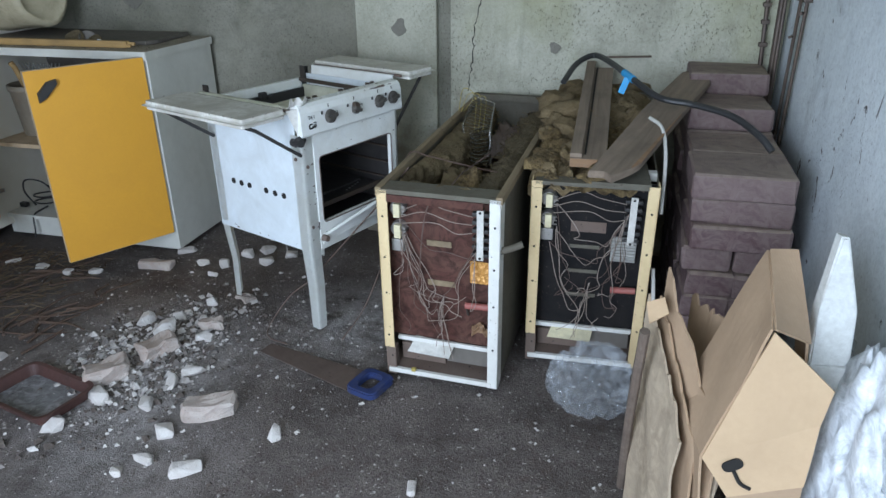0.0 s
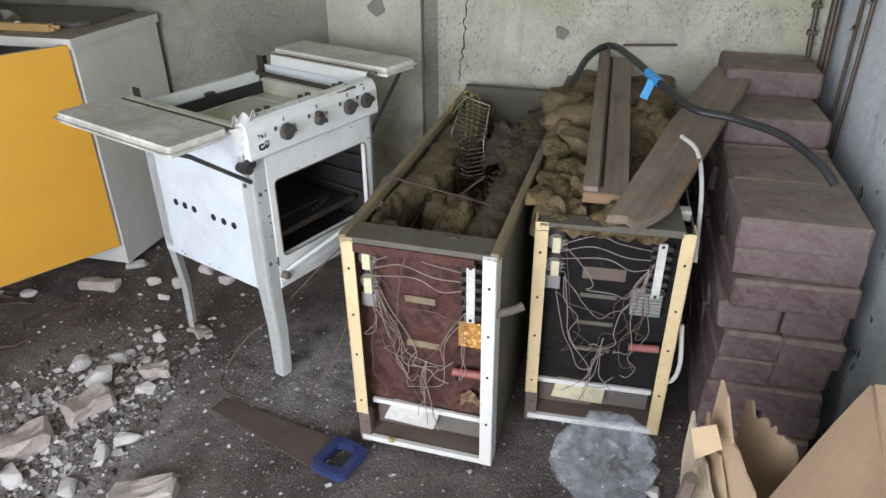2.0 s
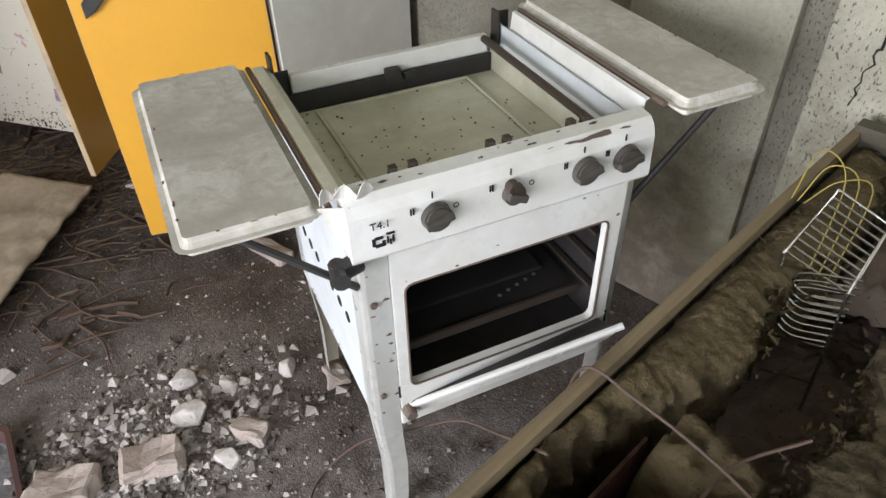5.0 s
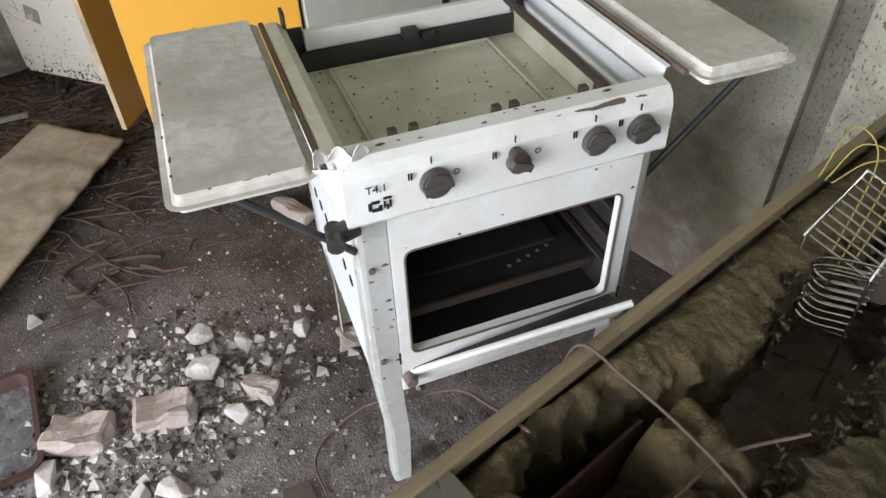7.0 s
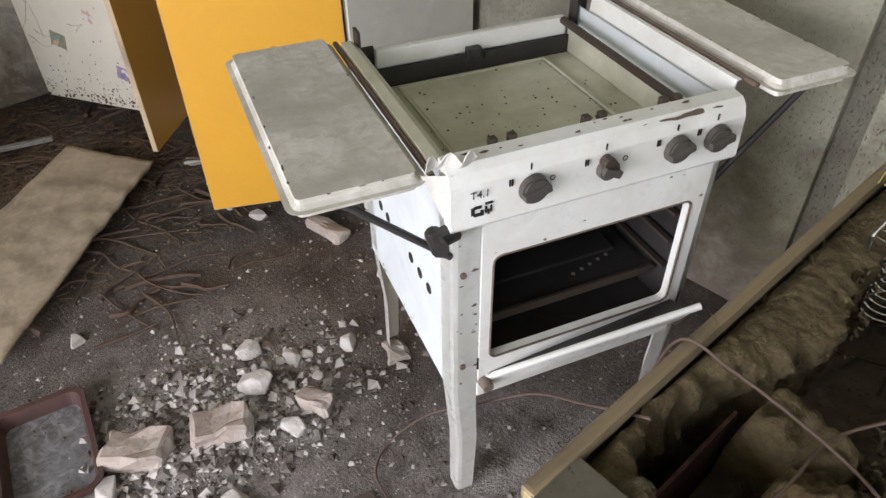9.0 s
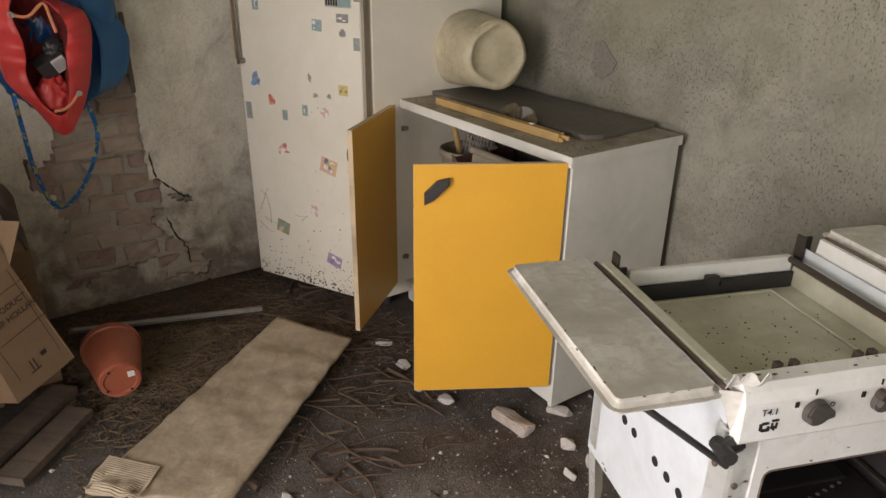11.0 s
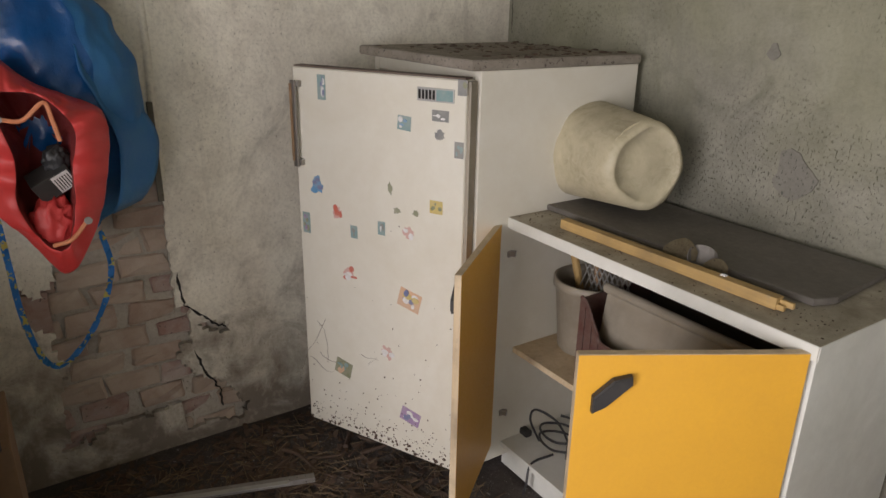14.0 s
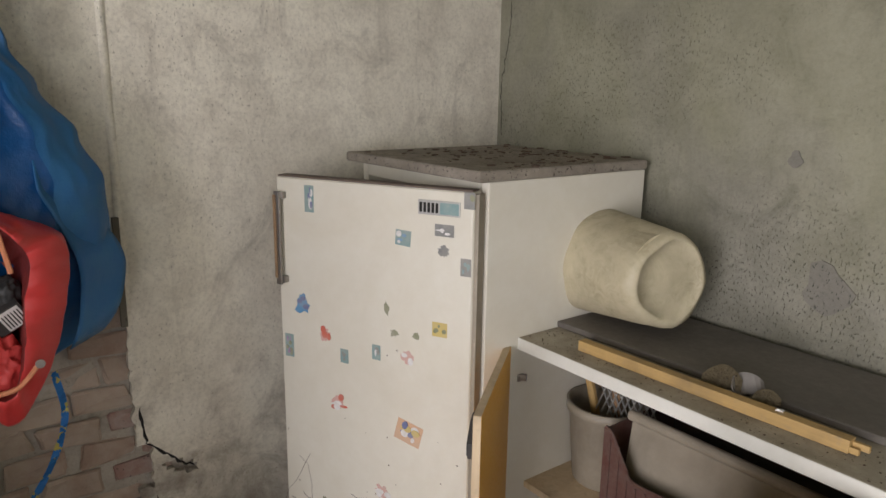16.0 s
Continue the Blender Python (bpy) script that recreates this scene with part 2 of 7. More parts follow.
M = dict(
    floor=earth("trodden_earth"),
    wall_back=plaster("grey_render", (0.285, 0.275, 0.222), (0.18, 0.174, 0.135), (0.07, 0.068, 0.05), 1.7, 0.65, green_tint=0.18),
    wall_pil=plaster("pale_render", (0.51, 0.505, 0.41), (0.325, 0.318, 0.245), (0.125, 0.12, 0.085), 0.9, 0.95, green_tint=0.55),
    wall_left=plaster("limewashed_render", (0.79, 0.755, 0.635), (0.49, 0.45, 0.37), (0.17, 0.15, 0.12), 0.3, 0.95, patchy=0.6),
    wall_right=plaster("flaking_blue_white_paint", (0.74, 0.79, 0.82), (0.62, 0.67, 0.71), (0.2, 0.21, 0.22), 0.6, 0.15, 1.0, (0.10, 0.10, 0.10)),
    mortar=plaster("mortar", (0.44, 0.40, 0.335), (0.31, 0.28, 0.23), (0.1, 0.09, 0.08), 0.6),
    brick=stained("limewashed_brick", (0.28, 0.19, 0.145), (0.44, 0.375, 0.30), 30, 9, 0.92, 0.8, 0.0, bump=0.8, depth=0.006, vary=0.5),
    brick_red=stained("bare_red_brick", (0.27, 0.155, 0.125), (0.40, 0.345, 0.30), 30, 11, 0.9, 0.9, 0.2, bump=0.8, depth=0.006),
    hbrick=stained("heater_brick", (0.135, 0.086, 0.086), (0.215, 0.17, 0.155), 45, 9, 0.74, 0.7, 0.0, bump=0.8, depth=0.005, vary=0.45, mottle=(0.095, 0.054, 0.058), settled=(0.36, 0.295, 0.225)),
    enamel=stained("white_enamel", (0.84, 0.86, 0.84), (0.66, 0.65, 0.58), 18, 9, 0.30, 0.6, 0.0, (0.12, 0.07, 0.045), 0.05, 0.001),
    enamel_cream=stained("cream_enamel", (0.72, 0.71, 0.58), (0.44, 0.43, 0.31), 34, 5, 0.36, 0.85, 0.0, (0.06, 0.05, 0.035), 0.12, 0.001),
    # white enamel tinted blue for the daylight on the stove's sides
    enamel_daylit=stained("daylit_side_enamel", (0.76, 0.82, 0.86), (0.56, 0.59, 0.59), 18, 7, 0.4, 0.6, 0.0, (0.12, 0.09, 0.07), 0.05, 0.001),
    marble=stained("dirty_laminate", (0.80, 0.79, 0.74), (0.43, 0.41, 0.355), 34, 6, 0.5, 0.95, 0.0, (0.13, 0.115, 0.09), 0.35, 0.003, mottle=(0.50, 0.475, 0.40)),
    black=plain("black_paint", (0.022, 0.022, 0.022), 0.5, 0, 0.35, (0.07, 0.065, 0.06)),
    soot=stained("sooty_oven", (0.018, 0.017, 0.017), (0.055, 0.05, 0.048), 50, 8, 0.5, 0.7, bump=0.2),
    knob=plain("grey_brown_knob", (0.055, 0.05, 0.045), 0.5, 0, 0.5, (0.12, 0.11, 0.095)),
    rod=plain("dark_steel", (0.10, 0.085, 0.075), 0.55, 0.6, 0.6, (0.12, 0.085, 0.06)),
    rust=stained("rusty_steel", (0.13, 0.09, 0.07), (0.18, 0.15, 0.125), 60, 8, 0.8, 0.6, 0.3, bump=0.4),
    chrome=plain("chrome_wire", (0.75, 0.75, 0.73), 0.22, 1.0, 0.15),
    yellow=stained("yellow_laminate", (0.76, 0.40, 0.04), (0.64, 0.33, 0.045), 120, 4, 0.42, 0.4, 0.0, (0.2, 0.1, 0.03), 0.04, 0.0006),
    white_lam=stained("white_laminate", (0.72, 0.72, 0.66), (0.52, 0.52, 0.46), 22, 4, 0.45, 0.55, 0.0, (0.12, 0.10, 0.08), 0.05, 0.001),
    # white plastic greyed down for the shade inside the cabinet
    grey_lam=stained("shade_greyed_plastic", (0.33, 0.29, 0.225), (0.20, 0.175, 0.13), 25, 6, 0.5, 0.7, 0.0, bump=0.06, depth=0.001),
    top_lam=stained("dirty_worktop", (0.43, 0.39, 0.31), (0.20, 0.175, 0.13), 60, 7, 0.7, 0.9, 0.3, (0.07, 0.06, 0.045), 0.4, 0.002, speck_scale=260.0),
    edge_ply=wood("pale_edge", (0.62, 0.50, 0.33), (0.48, 0.36, 0.22), 1.0, 0.6, 2),
    fridge=stained("yellowed_white_enamel", (0.68, 0.66, 0.575), (0.58, 0.54, 0.43), 25, 3, 0.38, 0.5, 0.0, (0.15, 0.12, 0.09), 0.04, 0.0008),
    fridge_top=stained("dirty_grey_laminate", (0.32, 0.285, 0.235), (0.12, 0.10, 0.08), 40, 6, 0.7, 0.8, 0.6, (0.04, 0.03, 0.02), 0.4, 0.002),
    grey_board=stained("dusty_dark_board", (0.165, 0.15, 0.13), (0.10, 0.09, 0.078), 60, 4, 0.6, 0.8, 0.0, (0.28, 0.26, 0.22), 0.2, 0.001),
    batten=wood("ochre_batten", (0.50, 0.33, 0.125), (0.36, 0.235, 0.09), 1.0, 0.6, 0),
    bucket=stained("dirty_cream_plastic", (0.54, 0.485, 0.335), (0.27, 0.235, 0.145), 30, 8, 0.5, 0.85, 0.0, (0.2, 0.18, 0.12), 0.3, 0.002, mottle=(0.48, 0.43, 0.30)),
    cream_post=stained("cream_paint", (0.72, 0.58, 0.33), (0.56, 0.42, 0.22), 60, 10, 0.55, 0.6, 0.12, (0.09, 0.06, 0.04), 0.25, 0.0015),
    white_post=stained("white_paint", (0.74, 0.74, 0.70), (0.55, 0.53, 0.47), 60, 10, 0.5, 0.5, 0.12, (0.11, 0.075, 0.05), 0.25, 0.0015),
    red_plate=stained("rust_red_plate", (0.080, 0.034, 0.027), (0.125, 0.07, 0.052), 35, 7, 0.7, 0.8, 0.0, (0.16, 0.11, 0.09), 0.3, 0.002, spec=0.15, mottle=(0.030, 0.015, 0.012)),
    black_plate=stained("black_plate", (0.009, 0.009, 0.010), (0.026, 0.023, 0.021), 35, 7, 0.7, 0.7, 0.10, (0.10, 0.075, 0.06), 0.2, 0.001, spec=0.12),
    sheet=stained("dusty_sheet_metal", (0.135, 0.128, 0.098), (0.085, 0.07, 0.05), 50, 6, 0.7, 0.75, 0.4, (0.06, 0.04, 0.03), 0.3, 0.002),
    zinc=stained("galvanised_strip", (0.36, 0.35, 0.33), (0.20, 0.175, 0.155), 50, 10, 0.55, 0.7, 0.3, bump=0.2, metal=0.5),
    wool=stained("mineral_wool", (0.235, 0.185, 0.095), (0.115, 0.088, 0.045), 110, 7, 1.0, 0.85, 0.2, (0.06, 0.045, 0.03), 1.0, 0.012, mottle=(0.12, 0.085, 0.04)),
    wool_tan=stained("tan_mineral_wool", (0.30, 0.23, 0.125), (0.17, 0.13, 0.07), 110, 7, 1.0, 0.85, 0.2, (0.08, 0.06, 0.04), 1.0, 0.012, mottle=(0.18, 0.13, 0.06)),
    wool_gold=stained("ochre_mineral_wool", (0.42, 0.305, 0.135), (0.22, 0.158, 0.072), 110, 6, 1.0, 0.8, 0.4, (0.06, 0.045, 0.03), 1.0, 0.03, mottle=(0.11, 0.08, 0.045)),
    wool_grey=stained("grey_mineral_wool", (0.23, 0.185, 0.105), (0.125, 0.098, 0.055), 110, 6, 1.0, 0.85, 0.4, (0.05, 0.04, 0.03), 1.0, 0.03, mottle=(0.14, 0.11, 0.055)),
    rail=wood("dusty_rail", (0.30, 0.235, 0.14), (0.16, 0.12, 0.07), 1.0, 0.8, 1),
    plank=wood("weathered_plank", (0.27, 0.212, 0.155), (0.155, 0.12, 0.088), 1.0, 0.85, 1),
    plank_dark=wood("dark_old_board", (0.155, 0.118, 0.09), (0.085, 0.065, 0.05), 1.0, 0.85, 1),
    plank_end=wood("fresh_wood", (0.30, 0.19, 0.10), (0.2, 0.12, 0.065), 1.0, 0.8, 0),
    wire=stained("dirty_wire", (0.33, 0.275, 0.23), (0.15, 0.115, 0.09), 80, 12, 0.6, 0.7),
    wire_yellow=plain("yellow_wire", (0.45, 0.36, 0.05), 0.5),
    wire_brown=stained("brown_wire", (0.13, 0.085, 0.065), (0.08, 0.055, 0.045), 80, 12, 0.6, 0.7),
    cable=plain("black_cable", (0.02, 0.02, 0.021), 0.38, 0, 0.3, (0.06, 0.06, 0.06)),
    tape=plain("blue_tape", (0.03, 0.36, 0.78), 0.4, 0, 0.1),
    ceramic=plain("white_ceramic", (0.72, 0.71, 0.66), 0.35, 0, 0.3),
    cream=plain("cream_plastic", (0.68, 0.62, 0.40), 0.45, 0, 0.4),
    resistor=plain("red_resistor", (0.36, 0.085, 0.07), 0.5, 0, 0.3),
    copper=stained("copper_foil", (0.62, 0.34, 0.09), (0.42, 0.2, 0.05), 30, 25, 0.35, 0.6, bump=0.4, depth=0.003, metal=0.25),
    alu=stained("ribbed_aluminium", (0.50, 0.50, 0.47), (0.33, 0.32, 0.3), 40, 12, 0.45, 0.5, metal=0.7),
    cardboard=stained("brown_cardboard", (0.39, 0.28, 0.178), (0.30, 0.21, 0.13), 70, 4, 0.85, 0.6, 0.0, (0.2, 0.13, 0.08), 0.15, 0.0015),
    cardboard_light=stained("pale_cardboard", (0.50, 0.365, 0.22), (0.41, 0.295, 0.178), 70, 4, 0.8, 0.6, 0.0, (0.25, 0.17, 0.1), 0.15, 0.0015),
    cardboard_grey=stained("dusty_cardboard", (0.40, 0.33, 0.24), (0.27, 0.215, 0.15), 50, 5, 0.85, 0.8, 0.0, (0.12, 0.09, 0.06), 0.5, 0.004, mottle=(0.46, 0.375, 0.265)),
    # brown cardboard darkened to imitate the shade of the left corner
    cardboard_shaded=stained("shaded_brown_cardboard", (0.22, 0.14, 0.08), (0.165, 0.105, 0.062), 70, 4, 0.85, 0.6, 0.05, (0.15, 0.1, 0.06), 0.15, 0.0015),
    print=plain("dark_print", (0.022, 0.016, 0.012), 0.8, 0, 0.1, (0.06, 0.045, 0.03)),
    bag_blue=stained("woven_blue_plastic", (0.002, 0.048, 0.165), (0.003, 0.078, 0.25), 16, 7, 0.18, 0.6, bump=0.5, depth=0.006, spec=0.5),
    bag_dusty=stained("dusty_blue_plastic", (0.008, 0.10, 0.28), (0.03, 0.14, 0.27), 40, 9, 0.5, 0.7, bump=0.4, depth=0.004),
    bag_red=stained("red_plastic", (0.58, 0.045, 0.042), (0.44, 0.05, 0.045), 25, 10, 0.45, 0.6, bump=0.4, depth=0.004),
    bag_dark=stained("dark_red_lining", (0.22, 0.028, 0.024), (0.12, 0.02, 0.02), 25, 10, 0.6, 0.6, bump=0.5, depth=0.006),
    cord=plain("orange_cord", (0.72, 0.24, 0.10), 0.7),
    strap=stained("blue_yellow_strap", (0.02, 0.20, 0.52), (0.02, 0.12, 0.36), 90, 20, 0.6, 0.5, 1.35, (0.55, 0.47, 0.07), 0.2, 0.001, speck_scale=60.0),
    strap_yellow=plain("yellow_strap", (0.6, 0.5, 0.09), 0.6),
    terracotta=stained("terracotta_plastic", (0.36, 0.10, 0.052), (0.28, 0.085, 0.05), 60, 7, 0.45, 0.5, 0.08, bump=0.1),
    label=plain("white_label", (0.75, 0.74, 0.72), 0.6, 0, 0.1),
    chunk=stained("broken_plaster", (0.66, 0.635, 0.605), (0.43, 0.39, 0.355), 35, 14, 0.92, 0.8, 0.2, (0.2, 0.16, 0.13), 0.9, 0.006, vary=0.4),
    chunk_brick=stained("broken_brick", (0.36, 0.28, 0.235), (0.48, 0.44, 0.40), 35, 14, 0.92, 0.9, 0.2, (0.18, 0.13, 0.1), 0.9, 0.006, vary=0.3),
    straw=stained("straw_litter", (0.20, 0.145, 0.085), (0.10, 0.072, 0.045), 80, 9, 0.9, 0.7),
    bark=stained("dry_branch", (0.115, 0.075, 0.052), (0.06, 0.042, 0.032), 90, 14, 0.9, 0.7, bump=0.6, depth=0.003),
    blue_handle=plain("blue_handle", (0.012, 0.035, 0.16), 0.45, 0, 0.6, (0.07, 0.065, 0.07)),
    blade=stained("rusty_blade", (0.115, 0.085, 0.068), (0.075, 0.055, 0.045), 50, 9, 0.7, 0.7, 0.2, bump=0.3),
    film=film_plastic("clear_film", (0.72, 0.77, 0.82), 0.13, 0.10),
    film_white=film_plastic("white_film", (0.84, 0.87, 0.90), 0.72, 0.35),
    foam=plain("white_foam", (0.70, 0.72, 0.70), 0.8, 0, 0.3),
    tray=stained("grey_tray", (0.16, 0.16, 0.165), (0.07, 0.062, 0.058), 50, 9, 0.45, 0.9, 0.3, mottle=(0.30, 0.30, 0.31)),
    rust_red=stained("rust_red_rim", (0.085, 0.040, 0.033), (0.05, 0.03, 0.026), 50, 8, 0.6, 0.7, 0.1, bump=0.3),
    crate=plain("brown_red_crate", (0.085, 0.022, 0.017), 0.5, 0, 0.3),
    steel=plain("hinge_steel", (0.38, 0.36, 0.33), 0.4, 0.9, 0.3),
    dark=plain("dark_gap", (0.012, 0.011, 0.010), 0.9, 0, 0.3, (0.03, 0.028, 0.025)),
    cloth=stained("dark_cloth", (0.055, 0.040, 0.032), (0.10, 0.075, 0.06), 40, 7, 0.85, 0.6, bump=0.5, depth=0.004),
    patch=plaster("dark_mortar_patch", (0.22, 0.21, 0.175), (0.17, 0.16, 0.135), (0.08, 0.08, 0.07), 0.5),
    grit=crumbs("plaster_grit"),
    grass=stained("outdoor_ground", (0.06, 0.085, 0.03), (0.09, 0.08, 0.05), 20, 1, 0.95, 0.7),
)
for _n, _c in dict(teal=(0.12, 0.27, 0.28), cyan=(0.03, 0.24, 0.48), grey_s=(0.16, 0.17, 0.17), pink=(0.62, 0.33, 0.29), green_s=(0.17, 0.19, 0.09),
                   gold=(0.55, 0.42, 0.10), red_s=(0.55, 0.10, 0.06), violet=(0.26, 0.13, 0.34), navy=(0.05, 0.09, 0.28), skin_tone=(0.62, 0.36, 0.2)).items():
    M[_n] = plain("sticker_" + _n, _c, 0.5, 0, 0.45, (0.45, 0.42, 0.36))


# ---- building blocks ----
def part(name, bm, material, parent=None, label="", smooth=False):
    me = bpy.data.meshes.new(name)
    if smooth:
        for f in bm.faces:
            f.smooth = True
    bm.to_mesh(me)
    bm.free()
    me.materials.append(M[material])
    ob = new(name, me)
    if parent:
        ob.parent = parent
    if label:
        ob["label"] = label
    return ob


def thing(name, m, label, category, group="", kind=""):
    ob = new(name)
    ob.empty_display_size = 0.05
    ob.matrix_world = m
    return tagged(ob, label, category, group, kind)


def solid(name, bm, material, label, category, group="", kind="", m=None, smooth=False):
    ob = part(name, bm, material, None, "", smooth)
    if m is not None:
        ob.matrix_world = m
    return tagged(ob, label, category, group, kind)


def box(x0, y0, z0, x1, y1, z1, bevel=0.0, bm=None, seg=2):
    b = bmesh.new()
    v = [b.verts.new((x, y, z)) for z in (z0, z1) for x, y in ((x0, y0), (x1, y0), (x1, y1), (x0, y1))]
    for f in ((3, 2, 1, 0), (4, 5, 6, 7), (0, 1, 5, 4), (1, 2, 6, 5), (2, 3, 7, 6), (3, 0, 4, 7)):
        b.faces.new([v[i] for i in f])
    if bevel:
        bmesh.ops.bevel(b, geom=b.edges[:], offset=bevel, segments=seg, affect="EDGES", profile=0.7)
    return join(bm, b)


def join(bm, b, m=None):
    """Adds the mesh b, moved by m, to bm."""
    if m is not None:
        bmesh.ops.transform(b, matrix=m, verts=b.verts[:])
    if bm is None:
        return b
    me = bpy.data.meshes.new("tmp")
    b.to_mesh(me)
    b.free()
    bm.from_mesh(me)
    bpy.data.meshes.remove(me)
    return bm


def cyl(a, b, r, r2=None, seg=12, bm=None, caps=True):
    a, b = Vector(a), Vector(b)
    c = bmesh.new()
    bmesh.ops.create_cone(c, cap_ends=caps, segments=seg, radius1=r, radius2=r if r2 is None else r2, depth=(b - a).length)
    m = Matrix.Translation((a + b) / 2) @ (b - a).to_track_quat("Z", "Y").to_matrix().to_4x4()
    return join(bm, c, m)


def smooth_path(pts, n=6):
    """A Catmull-Rom line through pts."""
    p = [Vector(q) for q in pts]
    p = [2 * p[0] - p[1]] + p + [2 * p[-1] - p[-2]]
    out = []
    for i in range(1, len(p) - 2):
        for k in range(n):
            t = k / n
            a, b, c, d = p[i - 1:i + 3]
            out.append(0.5 * (2 * b + (c - a) * t + (2 * a - 5 * b + 4 * c - d) * t * t + (3 * b - a - 3 * c + d) * t ** 3))
    return out + [p[-2]]


def tube(pts, r, seg=6, bm=None, n=6, curve=True, taper=1.0):
    line = smooth_path(pts, n) if curve and len(pts) > 2 else [Vector(q) for q in pts]
    b = bmesh.new()
    rings, up = [], Vector((0.13, 0.31, 0.94))
    for i, p in enumerate(line):
        d = (line[min(i + 1, len(line) - 1)] - line[max(i - 1, 0)]).normalized()
        s = d.cross(up)
        s = s.normalized() if s.length > 1e-4 else Vector((1, 0, 0))
        u = s.cross(d)
        rr = r * (1 + (taper - 1) * i / max(len(line) - 1, 1))
        rings.append([b.verts.new(p + rr * (s * math.cos(k * math.tau / seg) + u * math.sin(k * math.tau / seg))) for k in range(seg)])
    for q, w in zip(rings, rings[1:]):
        for k in range(seg):
            b.faces.new((q[k], q[(k + 1) % seg], w[(k + 1) % seg], w[k]))
    b.faces.new(rings[0][::-1]), b.faces.new(rings[-1])
    return join(bm, b)


def slab(poly, z0, z1, bm=None, bevel=0.0):
    """A plate with the outline poly (x, y), from z0 to z1."""
    b = bmesh.new()
    lo = [b.verts.new((x, y, z0)) for x, y in poly]
    hi = [b.verts.new((x, y, z1)) for x, y in poly]
    b.faces.new(lo[::-1]), b.faces.new(hi)
    for i in range(len(poly)):
        j = (i + 1) % len(poly)
        b.faces.new((lo[i], lo[j], hi[j], hi[i]))
    if bevel:
        bmesh.ops.bevel(b, geom=[e for e in b.edges if abs(e.verts[0].co.z - e.verts[1].co.z) < 1e-6], offset=bevel, segments=3, affect="EDGES")
    return join(bm, b)


def rounded(x0, y0, x1, y1, r, n=4):
    out = []
    for cx, cy, a in ((x1 - r, y1 - r, 0), (x0 + r, y1 - r, 90), (x0 + r, y0 + r, 180), (x1 - r, y0 + r, 270)):
        out += [(cx + r * math.cos(radians(a + 90 * k / n)), cy + r * math.sin(radians(a + 90 * k / n))) for k in range(n + 1)]
    return out


def sheet(f, nu, nv, thick=0.0, bm=None):
    """A surface f(u, v) over the unit square, with a thickness along its normals."""
    b = bmesh.new()
    g = [[b.verts.new(f(i / nu, j / nv)) for j in range(nv + 1)] for i in range(nu + 1)]
    for i in range(nu):
        for j in range(nv):
            b.faces.new((g[i][j], g[i + 1][j], g[i + 1][j + 1], g[i][j + 1]))
    if thick:
        b.normal_update()
        bmesh.ops.solidify(b, geom=b.faces[:], thickness=thick)
    return join(bm, b)


def chunk(rng, sx, sy, sz, points=16):
    """An angular broken piece that rests on z = 0."""
    b = bmesh.new()
    for _ in range(points):
        q = Vector([rng.uniform(-1, 1) for _ in range(3)])
        k = max(abs(c) for c in q)
        q = q / k * rng.uniform(0.86, 1.0)
        b.verts.new((q.x * sx / 2, q.y * sy / 2, q.z * sz / 2))
    bmesh.ops.convex_hull(b, input=b.verts[:])
    bmesh.ops.delete(b, geom=[v for v in b.verts if not v.link_faces], context="VERTS")
    low = min(v.co.z for v in b.verts)
    bmesh.ops.translate(b, verts=b.verts[:], vec=(0, 0, -low - 0.003))
    bmesh.ops.bevel(b, geom=b.edges[:], offset=min(sx, sy, sz) * 0.05, segments=1, affect="EDGES")
    return b


def lumps(x0, y0, x1, y1, z, amp, seed, step=0.02, scale=9.0, skirt=0.06, hole=None):
    """A tufted pad of wool between two corners."""
    nx, ny = max(int((x1 - x0) / step), 3), max(int((y1 - y0) / step), 3)

    def f(u, v):
        x, y = x0 + u * (x1 - x0), y0 + v * (y1 - y0)
        q = Vector((x * scale + seed, y * scale, seed * 1.7))
        h = noise.fractal(q, 1.0, 2.0, 5) * amp + abs(noise.noise(q * 3.1)) * amp * 0.5
        e = min(u, 1 - u, v, 1 - v) * 2
        h -= skirt * max(0, 1 - e * 5)
        if hole:
            h -= hole(x, y)
        h += noise.fractal(q * 4.0, 0.8, 2.2, 4) * amp * 0.30
        j = Vector((noise.noise(q * 2.3), noise.noise(q * 2.3 + Vector((5, 5, 5))), 0)) * step * 0.8
        return Vector((x, y, z + h)) + j
    return sheet(f, nx, ny)


def panel(pts, thick, bm=None, rough=0.0, n=10):
    """A sheet between four corners, slightly buckled."""
    a, b, c, d = [Vector(p) for p in pts]
    nrm = (b - a).cross(d - a).normalized()

    def f(u, v):
        p = a.lerp(b, u).lerp(d.lerp(c, u), v)
        return p + nrm * rough * noise.noise(p * 9)
    return sheet(f, n, n, thick, bm)


# ---- the room ----
XL, XR, YB, YF, ZC = -3.27, 0.74, 3.10, -1.0, 2.35


def floor_height(x, y):
    h = noise.fractal(Vector((x * 2.2, y * 2.2, 0.3)), 1.0, 2.0, 4) * 0.012
    h += 0.03 * math.exp(-((x + 1.33) ** 2 + (y - 1.85) ** 2) / 0.06)
    return h - 0.012


def build_floor():
    def f(u, v):
        x, y = XL - 0.1 + u * (XR - XL + 0.2), YF - 0.05 + v * (YB - YF + 0.1)
        return Vector((x, y, floor_height(x, y)))
    solid("floor", box(XL - 0.1, YF - 0.05, -0.25, XR + 0.1, YB + 0.05, -0.08, bm=sheet(f, 140, 140)), "floor", "dark trodden earth floor strewn with plaster dust", "floor", kind="structure", smooth=True)
    solid("ground", box(-60, -90, -0.26, 60, YF - 0.06, -0.06), "grass", "rough grassy ground outside the open doorway", "ground", kind="structure")


